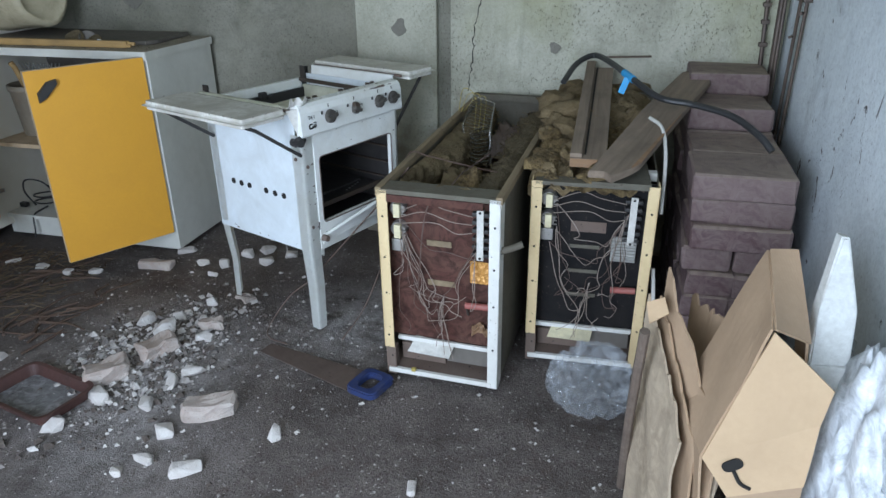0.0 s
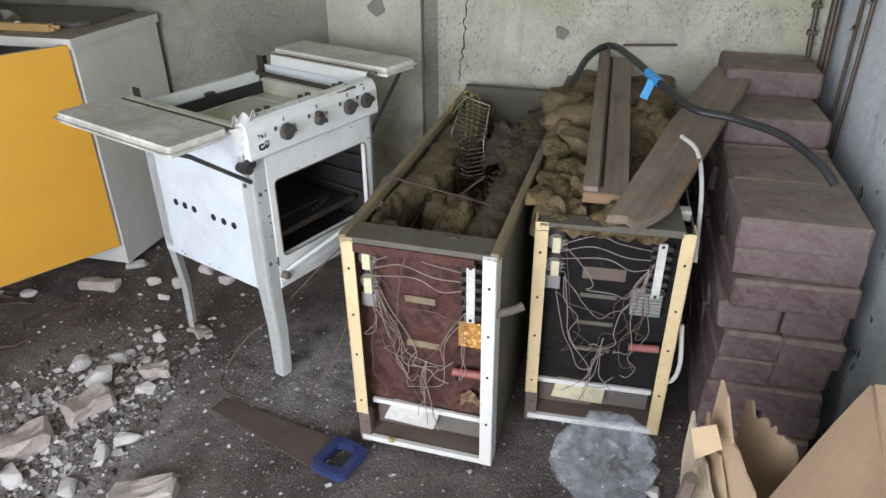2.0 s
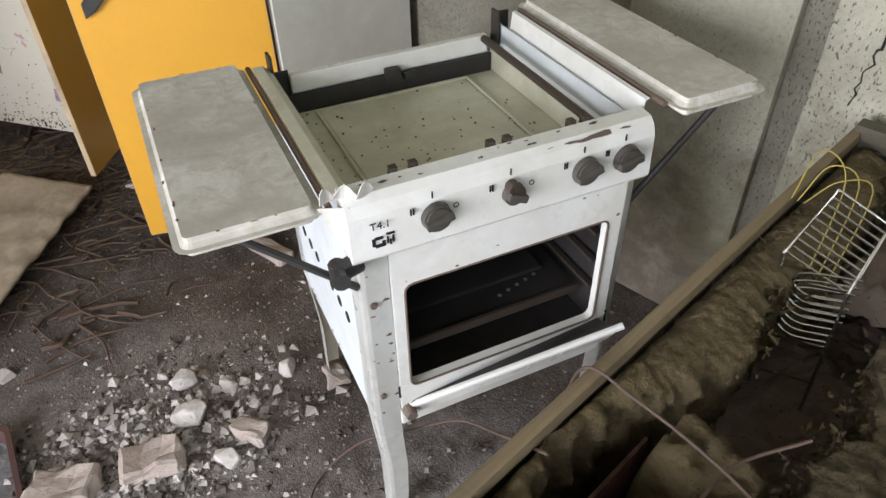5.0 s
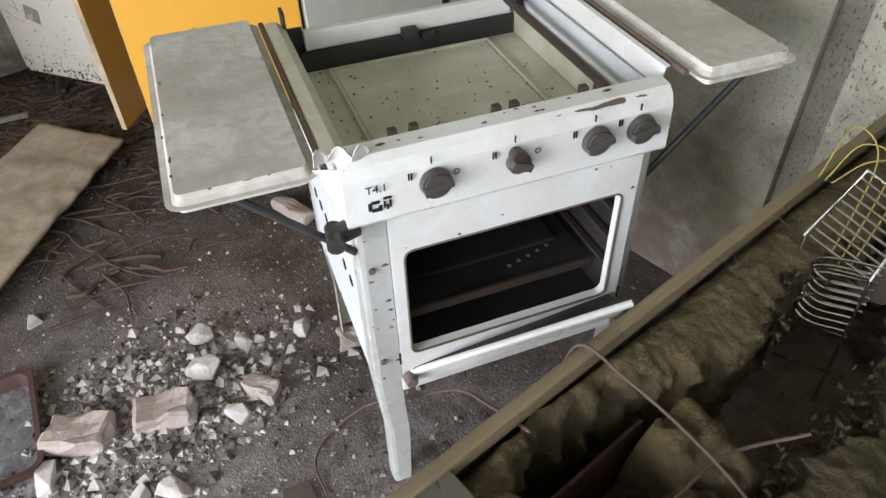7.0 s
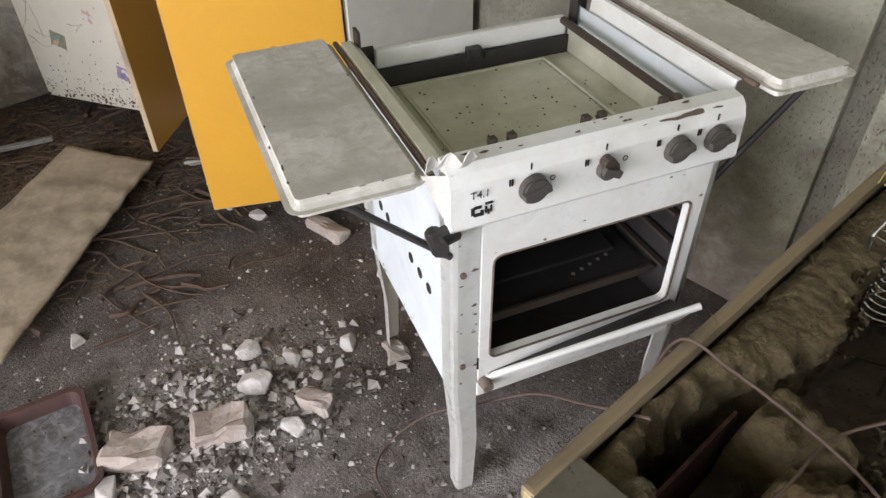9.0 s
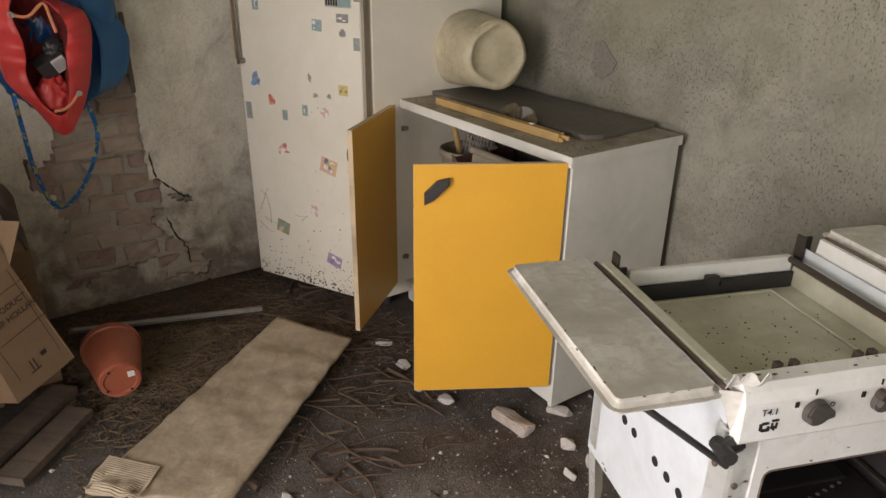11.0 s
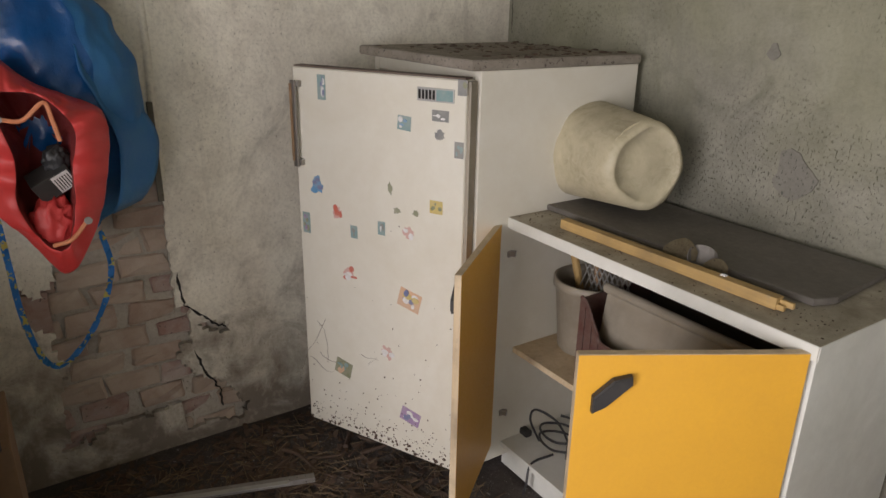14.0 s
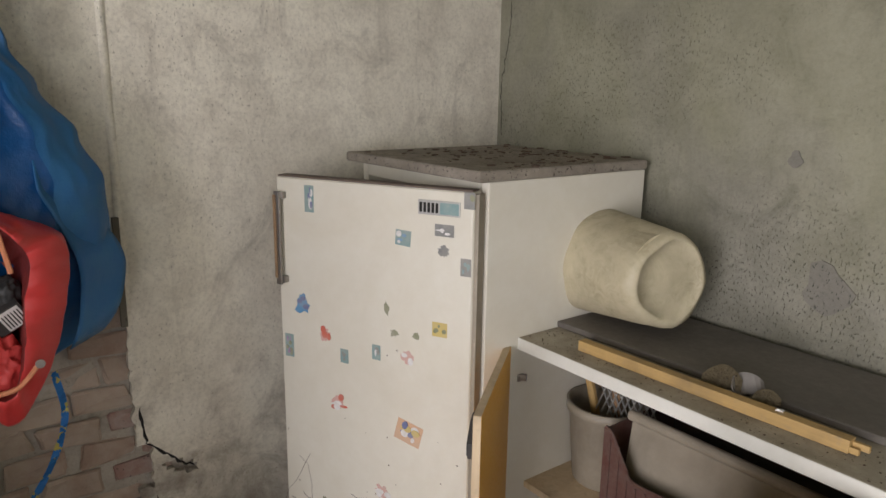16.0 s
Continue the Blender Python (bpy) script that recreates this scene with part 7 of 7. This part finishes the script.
def build_floor_things():
    def board(u, v):
        c, d = Vector((-1.80, 1.56, 0)), Vector((-2.08, 1.27, 0))
        a = Vector((-2.66, 2.06, 0))
        b = Vector((-2.37, 2.235, 0))
        p = a.lerp(b, u).lerp(d.lerp(c, u), v)
        z = 0.050 - 0.012 * v + 0.009 * noise.noise(p * 7) + 0.004 * noise.noise(p * 17) - 0.007 * abs(noise.noise(Vector((v * 9 + u, u * 2, 5)))) + 0.006 * abs(noise.noise(Vector((u * 5, v * 7, 8))))
        if v > 0.9:
            p += Vector((0.03 * noise.noise(Vector((u * 6, 1, 1))), 0.04 * noise.noise(Vector((u * 6, 4, 1))), 0)) * ((v - 0.9) * 10)
            z += 0.02 * (v - 0.9) * 10 * max(0, noise.noise(Vector((u * 5, 3, 3))))
        return Vector((p.x, p.y, z))
    bd = sheet(board, 30, 60, -0.010)
    solid("cardboard_sheet", bd, "cardboard_grey", "buckled dusty cardboard sheet lying on twigs", "cardboard", smooth=True)
    rib = sheet(lambda u, v: Vector((-2.075 + 0.13 * u - 0.10 * v, 1.265 + 0.11 * u + 0.085 * v, 0.049 + 0.002 * math.sin(v * 110) + 0.02 * (1 - v) * noise.noise(Vector((u * 4, v * 3, 2))))), 12, 90, 0.0015)
    solid("torn_corrugation", rib, "cardboard_grey", "torn corrugated layer at the end of the cardboard sheet", "cardboard")
    for x, y in ((-2.5, 2.05), (-2.3, 1.9), (-2.15, 1.75), (-2.05, 1.5), (-1.95, 1.62)):
        solid("dry_branch", tube([(x - 0.09, y - 0.06, 0.012), (x, y, 0.024), (x + 0.10, y + 0.05, 0.012)], 0.012, 6), "bark", "dry brown branch lying on the earth floor", "branch", "dry branches")
    st = thing("aluminium_strip", pose(0, 0, 0), "long dull aluminium edging strip on the floor", "metal strip")
    a, b = Vector((-3.05, 1.37, 0.02)), Vector((-2.835, 2.06, 0.012))
    d = (b - a).normalized()
    m = Matrix.Translation(a) @ d.to_track_quat("X", "Z").to_matrix().to_4x4()
    sp = box(0, -0.022, 0, (b - a).length, 0.022, 0.003, 0.001)
    box(0, -0.022, 0.003, (b - a).length, -0.018, 0.018, 0.001, bm=sp)
    part("web", join(None, sp, m), "zinc", st)
    part("upper_flange", join(None, box(0.02, -0.036, 0.018, (b - a).length - 0.08, -0.018, 0.021, 0.001), m), "alu", st)
    # flower pot on its side, mouth to the wall
    ax = Vector((-2.448, 1.448, 0.070)) - Vector((-2.77, 1.47, 0.10))
    pm = Matrix.Translation((-2.71, 1.466, 0.098)) @ ax.to_track_quat("Z", "Y").to_matrix().to_4x4()
    p = thing("flower_pot", pm, "terracotta-coloured plastic pot lying on its side", "flower pot")
    part("shell", lathe([(0.084, 0.03), (0.094, 0.0), (0.098, 0.0), (0.098, 0.024), (0.092, 0.027), (0.067, 0.205), (0.062, 0.213), (0.052, 0.213), (0.048, 0.208), (0.0005, 0.208), (0.0005, 0.2), (0.06, 0.2), (0.084, 0.03)], 40), "terracotta", p, smooth=False)
    part("price_label", join(None, box(-0.011, -0.011, 0, 0.011, 0.011, 0.0008), pose(0.035, 0.020, 0.2132)), "label", p)
    for k in range(4):
        a = 0.6 + k * math.tau / 4
        part("drain_hole", cyl((0.052 * math.cos(a), 0.052 * math.sin(a), 0.2125), (0.052 * math.cos(a), 0.052 * math.sin(a), 0.2137), 0.005, seg=10), "dark", p)
    # old roasting tin beside the rubble
    t = thing("roasting_tin", pose(-1.462, 1.545, 0.006, 0, 0, -13), "dirty grey roasting tin with a rust-brown rim", "baking tray")
    b = bmesh.new()
    loops = [[b.verts.new((x, y, z)) for x, y in rounded(-hx, -hy, hx, hy, r, 5)] for hx, hy, r, z in ((0.130, 0.078, 0.02, 0.0), (0.140, 0.088, 0.028, 0.035), (0.152, 0.100, 0.034, 0.037), (0.152, 0.100, 0.034, 0.033), (0.141, 0.090, 0.028, 0.031), (0.131, 0.080, 0.02, -0.004))]
    for q, w in zip(loops, loops[1:]):
        for k in range(len(q)):
            b.faces.new((q[k], q[(k + 1) % len(q)], w[(k + 1) % len(q)], w[k]))
    part("side_wall", b, "rust_red", t, "rust-brown rim")
    part("pan", slab(rounded(-0.131, -0.079, 0.131, 0.079, 0.02, 5), -0.004, 0.001), "tray", t)
    # planks under the carton
    for k, (q, z) in enumerate((((-2.66, 1.30, -2.36, 1.02), 0.0), ((-2.50, 1.32, -2.26, 1.10), 0.0))):
        a, b = Vector((q[0], q[1], z)), Vector((q[2], q[3], z))
        pl = box(0, -0.045, 0, (b - a).length, 0.045, 0.028, 0.003)
        solid("old_board", pl, "plank_dark", "old brown board lying under the carton", "board", "boards under the carton", m=Matrix.Translation(a) @ pose(0, 0, 0, 0, 0, math.degrees(math.atan2(b.y - a.y, b.x - a.x))))


def build_carton_left():
    # printed carton standing on its edge
    face = (Vector((-2.36, 1.105, 0.541)), Vector((-2.44, 1.235, 0.58)), Vector((-2.46, 1.338, 0.234)), Vector((-2.36, 1.168, 0.19)))
    tl, tr, br, bl = face
    c = thing("printed_carton", pose(0, 0, 0), "brown carton with dark export print, flaps open", "cardboard box")
    ux, uz = (tr - tl).normalized(), (tl - bl).normalized()
    nrm = ux.cross(uz).normalized()
    if nrm.x < 0:
        nrm = -nrm
    along = Vector((-0.17, -0.27, 0.015))
    bk = [p + along for p in face]
    part("front_wall", panel((bl, br, tr, tl), 0.004, None, 0.002), "cardboard_shaded", c)
    part("right_wall", panel((br, bk[2], bk[1], tr), 0.004, None, 0.003), "cardboard_shaded", c)
    part("bottom_wall", panel((bl, bk[3], bk[2], br), 0.004, None, 0.003), "cardboard_shaded", c)
    part("left_wall", panel((tl, bk[0], bk[3], bl), 0.004, None, 0.003), "cardboard_shaded", c)
    part("rear_wall", panel((bk[3], bk[0], bk[1], bk[2]), 0.004, None, 0.003), "cardboard_shaded", c)
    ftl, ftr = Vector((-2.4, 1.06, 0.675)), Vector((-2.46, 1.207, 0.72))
    part("front_flap", panel((tl, tr, ftr, ftl), 0.004, None, 0.003), "cardboard_shaded", c)
    part("side_flap", panel((tr, bk[1], bk[1] + Vector((0.02, 0.07, 0.13)), tr + Vector((0.0, 0.05, 0.12))), 0.004, None, 0.008), "cardboard_shaded", c)
    m = Matrix((ux, (uz - ux * uz.dot(ux)).normalized(), nrm)).transposed().to_4x4()
    mid = lambda u, v, o=0.0075: Matrix.Translation(bl.lerp(br, u).lerp(tl.lerp(tr, u), v) + nrm * o) @ m
    for body, u, v, s in (("PRODUCT", 0.26, 0.72, 0.024), ("OF HOLLAND", 0.23, 0.63, 0.024)):
        text_mesh(body, s, "print", c, mid(u, v), "printed_words")
    for q in ((0.16, 0.50, 0.72, 0.003), (0.16, 0.86, 0.72, 0.003)):
        part("printed_line", join(None, box(0, 0, 0, 0.215 * q[2], 0.0016, 0.0006), mid(q[0], q[1])), "print", c)
    for u in (0.16, 0.86):
        part("printed_line", join(None, box(0, 0, 0, 0.0016, 0.30, 0.0006), mid(u, 0.16)), "print", c)
    for k in range(2):
        part("printed_bar", join(None, box(0, 0, 0, 0.004, 0.035, 0.0006), mid(0.40 + 0.06 * k, 0.16)), "print", c)
    part("printed_bar", join(None, box(-0.01, 0, 0, 0.024, 0.004, 0.0006), mid(0.40, 0.145)), "print", c)
    part("printed_bar", join(None, box(0, 0, 0, 0.018, 0.014, 0.0006), mid(0.60, 0.22)), "print", c)
    fm = Matrix.Translation(tl.lerp(tr, 0.42).lerp(ftl.lerp(ftr, 0.42), 0.45) + nrm * 0.005) @ m
    for k in range(2):
        part("printed_symbol", join(None, slab([(0.010 * math.cos(t) + 0.034 * k, 0.010 * math.sin(t)) for t in [i * 0.7 for i in range(8)]], 0, 0.0007), fm), "print", c)
    # white torn box and dark cloth behind it
    w = thing("torn_white_box", pose(0, 0, 0), "torn white carton with a red print band", "cardboard box")
    q = (Vector((-2.60, 1.00, 0.66)), Vector((-2.60, 1.135, 0.72)), Vector((-2.62, 1.155, 0.905)), Vector((-2.62, 1.00, 0.915)))
    part("front_wall", panel(q, 0.006, None, 0.01, 14), "foam", w)
    part("side_wall", panel((q[1], q[1] + Vector((-0.28, 0.02, 0)), q[2] + Vector((-0.28, 0.02, 0)), q[2]), 0.006, None, 0.01), "foam", w)
    part("under_wall", box(-2.9, 0.98, 0.0, -2.68, 1.12, 0.70, 0.004), "cardboard_shaded", w)
    part("red_band", panel((Vector((-2.593, 1.01, 0.668)), Vector((-2.593, 1.10, 0.705)), Vector((-2.598, 1.10, 0.745)), Vector((-2.598, 1.01, 0.725))), 0.002), "red_s", w)
    part("torn_edge", tube([(-2.615, 1.15, 0.91), (-2.605, 1.165, 0.87), (-2.60, 1.145, 0.83), (-2.60, 1.16, 0.78), (-2.595, 1.135, 0.72)], 0.010, 6), "foam", w)
    cl = sheet(lambda u, v: Vector((-2.62 - 0.10 * v + 0.03 * math.sin(u * 9), 1.12 + 0.17 * u, 0.55 + 0.16 * math.sin(math.pi * u) * (1 - 0.3 * v) + 0.14 * v + 0.02 * noise.noise(Vector((u * 6, v * 6, 1))))), 22, 16, 0.006)
    solid("dark_cloth", cl, "cloth", "dark crumpled cloth stuffed between cartons", "cloth", smooth=True)
    solid("wooden_stick", tube([(-2.74, 1.16, 0.83), (-2.72, 1.21, 0.77), (-2.68, 1.27, 0.67)], 0.012, 8), "plank_dark", "short brown stick poking out of cartons", "stick")
    solid("brown_carton", box(-2.98, 1.0, 0.0, -2.74, 1.30, 0.50, 0.004), "cardboard_shaded", "plain brown carton by the wall", "cardboard box")


# ---- hanging bags ----
def build_bag():
    g = thing("blue_bag", pose(-3.10, 1.5, 0.80), "glossy blue woven plastic bag hanging on the wall", "bag")
    left = ((0.02, 1.50), (0.08, 1.41), (0.13, 1.357), (0.235, 1.298), (0.36, 1.288), (0.505, 1.305), (0.70, 1.34), (0.88, 1.41), (1.02, 1.46))
    right = ((0.02, 1.555), (0.06, 1.60), (0.124, 1.70), (0.211, 1.756), (0.328, 1.752), (0.48, 1.738), (0.583, 1.690), (0.69, 1.622), (0.773, 1.572), (0.85, 1.553), (1.02, 1.535))

    def side(tab, z):
        for (z0, y0), (z1, y1) in zip(tab, tab[1:]):
            if z <= z1:
                t = (z - z0) / (z1 - z0)
                t = t * t * (3 - 2 * t)
                return y0 + (y1 - y0) * t
        return tab[-1][1]

    def f(u, v):
        z = 0.02 + v
        a, b = side(left, z), side(right, z)
        ang = u * math.tau
        dep = 0.135 * min(1, 0.35 + z * 2.2) * (1 if z < 0.55 else max(0.25, 1 - (z - 0.55) * 1.5))
        y = (a + b) / 2 - math.cos(ang) * (b - a) / 2
        x = -3.125 + math.sin(ang) * dep
        k = noise.fractal(Vector((math.cos(u * math.tau) * 0.7, math.sin(u * math.tau) * 0.7 + v * 1.8, 2)), 1.0, 2.0, 2) * 0.03 - 0.018 * abs(noise.noise(Vector((u * 7 + v, v * 2.6, 6)))) - 0.006 * abs(noise.noise(Vector((u * 15, v * 6 - u * 5, 8)))) - 0.012 * abs(noise.noise(Vector((u * 11 + v * 5, v * 4 - u * 3, 12)))) - 0.005 * abs(noise.noise(Vector((u * 26 - v * 9, v * 13, 15)))) + 0.0015 * math.sin(u * 37 + v * 7 + 3 * noise.noise(Vector((u * 4, v * 3, 7)))) * min(1, v)
        return Vector((x + k * (1.0 if math.sin(ang) > 0 else 0.2) + 0.10, y + k * 0.4 - 1.5, z))
    crease = lambda v: 0.30 + 0.05 * v
    b = sheet(lambda u, v: f(-0.5 + u * (0.5 + crease(v)), v), 150, 130)
    side_b = sheet(lambda u, v: f(crease(v) + u * (0.5 - crease(v)), v), 30, 80)
    for q in (b, side_b):
        for v in q.verts:
            v.co.x = max(v.co.x + 3.10 - 0.10, XL + 3.10 + 0.004)
    part("sack", b, "bag_blue", g, smooth=True)
    part("side_panel", side_b, "bag_dusty", g, "dusty matt blue side of the bag", smooth=True)
    # dusty gusset on the right side
    gs = sheet(lambda u, v: Vector((0.115 - 0.10 * u + 0.012 * math.sin(v * 17), (0.145 + 0.115 * u) * (0.55 + 0.45 * math.sin(math.pi * min(v + 0.15, 1))) + 0.005, 0.12 + v * 0.42)), 10, 22, 0.002)
    part("gusset", gs, "bag_dusty", g, "dusty folded side of the bag", smooth=True)
    part("hanger", tube([(-0.155, 0.0, 1.0), (-0.12, 0.0, 1.06), (-0.15, 0.01, 1.12)], 0.008, 8), "strap", g)
    part("wall_hook", cyl((-0.17, 0.0, 1.06), (-0.11, 0.0, 1.07), 0.006), "steel", g)
    lp = [(1.362, 0.96), (1.366, 0.835), (1.372, 0.711), (1.397, 0.590), (1.44, 0.563), (1.502, 0.62), (1.556, 0.713), (1.582, 0.804), (1.57, 0.90)]
    path = smooth_path([(-2.92, y, z) for y, z in lp], 8)
    for k, (i0, i1) in enumerate(((0, 10), (10, 16), (16, 34), (34, 44), (44, 50), (50, 64))):
        seg = path[i0:min(i1 + 1, len(path))]
        bm = bmesh.new()
        rows = []
        for i, p in enumerate(seg):
            d = (seg[min(i + 1, len(seg) - 1)] - seg[max(i - 1, 0)]).normalized()
            s = (Vector((1, 0.25, 0)).cross(d)).normalized() * 0.0075 + Vector((0.003, 0, 0)) * math.sin(i0 + i)
            q = p - Vector((-3.10, 1.5, 0.80))
            rows.append((bm.verts.new(q + s), bm.verts.new(q - s)))
        for a, c in zip(rows, rows[1:]):
            bm.faces.new((a[0], a[1], c[1], c[0]))
        bmesh.ops.solidify(bm, geom=bm.faces[:], thickness=0.0025)
        part("strap", bm, "strap", g)
    # red pouch whose mouth gapes to the room
    out = ((1.414, 1.322), (1.477, 1.259), (1.545, 1.224), (1.615, 1.179), (1.608, 1.068), (1.570, 0.935), (1.485, 0.812), (1.412, 0.915), (1.356, 1.001), (1.354, 1.119), (1.379, 1.253))
    inn = ((1.415, 1.256), (1.475, 1.248), (1.517, 1.213), (1.543, 1.161), (1.528, 1.082), (1.519, 0.990), (1.491, 0.895), (1.443, 0.915), (1.407, 1.010), (1.417, 1.108), (1.400, 1.206))
    r = thing("red_pouch", pose(-2.85, 1.49, 0.83), "open red drawstring pouch hanging against the blue bag", "pouch")
    rim = tuple(((a[0] + b[0]) / 2, (a[1] + b[1]) / 2) for a, b in zip(out, inn))
    loops = []
    spec = ((out, -0.17, 1.0, 0.85), (out, -0.09, 1.0, 1.04), (out, -0.045, 1.0, 1.0), (out, -0.035, 0.0, 0.97), (rim, -0.020, 0.0, 1.0), (inn, 0.010, 0.0, 1.03), (inn, 0.008, 0.0, 1.0), (inn, -0.09, 0.0, 0.9), (inn, -0.15, 0.0, 0.55))
    bm = bmesh.new()
    for tab, x, _o, sc in spec:
        pts = smooth_path([(x, y, z) for y, z in tab] + [(x, tab[0][0], tab[0][1])], 8)[:-1]
        cy, cz = 1.49, 1.06
        loops.append([bm.verts.new((p.x + 0.028 * noise.noise(Vector((i * 0.30, x * 20, 1))) + 0.008 * noise.noise(Vector((i * 0.7, x * 20, 4))), cy + (p.y - cy) * sc - 1.49, cz + (p.z - cz) * sc - 0.83)) for i, p in enumerate(pts)])
    n = len(loops[0])
    inner = bmesh.new()
    for i, (q, w) in enumerate(zip(loops, loops[1:])):
        if i < 6:
            for k in range(n):
                bm.faces.new((q[k], q[(k + 1) % n], w[(k + 1) % n], w[k]))
    li = [[inner.verts.new(v.co) for v in loop] for loop in loops[6:]]
    for q, w in zip(li, li[1:]):
        for k in range(n):
            inner.faces.new((q[k], q[(k + 1) % n], w[(k + 1) % n], w[k]))
    inner.faces.new(li[-1])
    bmesh.ops.delete(bm, geom=[v for v in bm.verts if not v.link_faces], context="VERTS")
    bmesh.ops.recalc_face_normals(bm, faces=bm.faces[:])
    part("cloth", bm, "bag_red", r, smooth=True)
    part("lining", inner, "bag_dark", r, "dark red lining", smooth=True)
    part("drawstring", tube([(0.012, -0.09, 0.37), (0.016, -0.045, 0.365), (0.014, 0.0, 0.40), (0.016, 0.012, 0.36), (0.02, 0.02, 0.315)], 0.005, 6), "cord", r)
    part("drawstring", tube([(0.012, -0.03, 0.075), (0.016, 0.01, 0.085), (0.012, 0.05, 0.125)], 0.005, 6), "cord", r)
    for y, z in ((-0.09, 0.37), (0.05, 0.125)):
        part("eyelet", cyl((0.014, y, z), (0.018, y, z), 0.009, seg=14), "steel", r)
    bx = solid("small_black_box", box(-0.028, -0.045, -0.028, 0.028, 0.045, 0.028, 0.003), "black", "small black box with a bar label in the pouch", "box", m=pose(-2.90, 1.485, 1.045, 30, 20, 10))
    part("label", box(0.0285, 0.0, -0.024, 0.0292, 0.040, 0.024), "label", bx, "white bar-code label")
    for k in range(6):
        part("label_bar", box(0.0293, 0.004 + k * 0.006, -0.02, 0.0296, 0.0065 + k * 0.006, 0.016), "print", bx)
    solid("plastic_scrap", crumple((-2.89, 1.475, 0.90), 0.03, 0.05, 0.07, 5.0, 0.4, 4), "bag_red", "crumpled red packaging inside the pouch", "packaging", smooth=True)
    solid("clear_packaging", crumple((-2.895, 1.50, 1.07), 0.02, 0.028, 0.035, 9.0, 0.4, 4), "cable", "shiny black packaging inside the pouch", "packaging", smooth=True)
    solid("red_rag", crumple((-2.93, 1.31, 1.37), 0.035, 0.06, 0.07, 15.0, 0.4, 4), "bag_red", "second red rag hanging beside the bag", "rag", smooth=True)


build_carton_right()
build_flat_cartons()
build_plastics()
build_saw()
build_rubble()
build_litter()
build_floor_things()
build_carton_left()
build_bag()
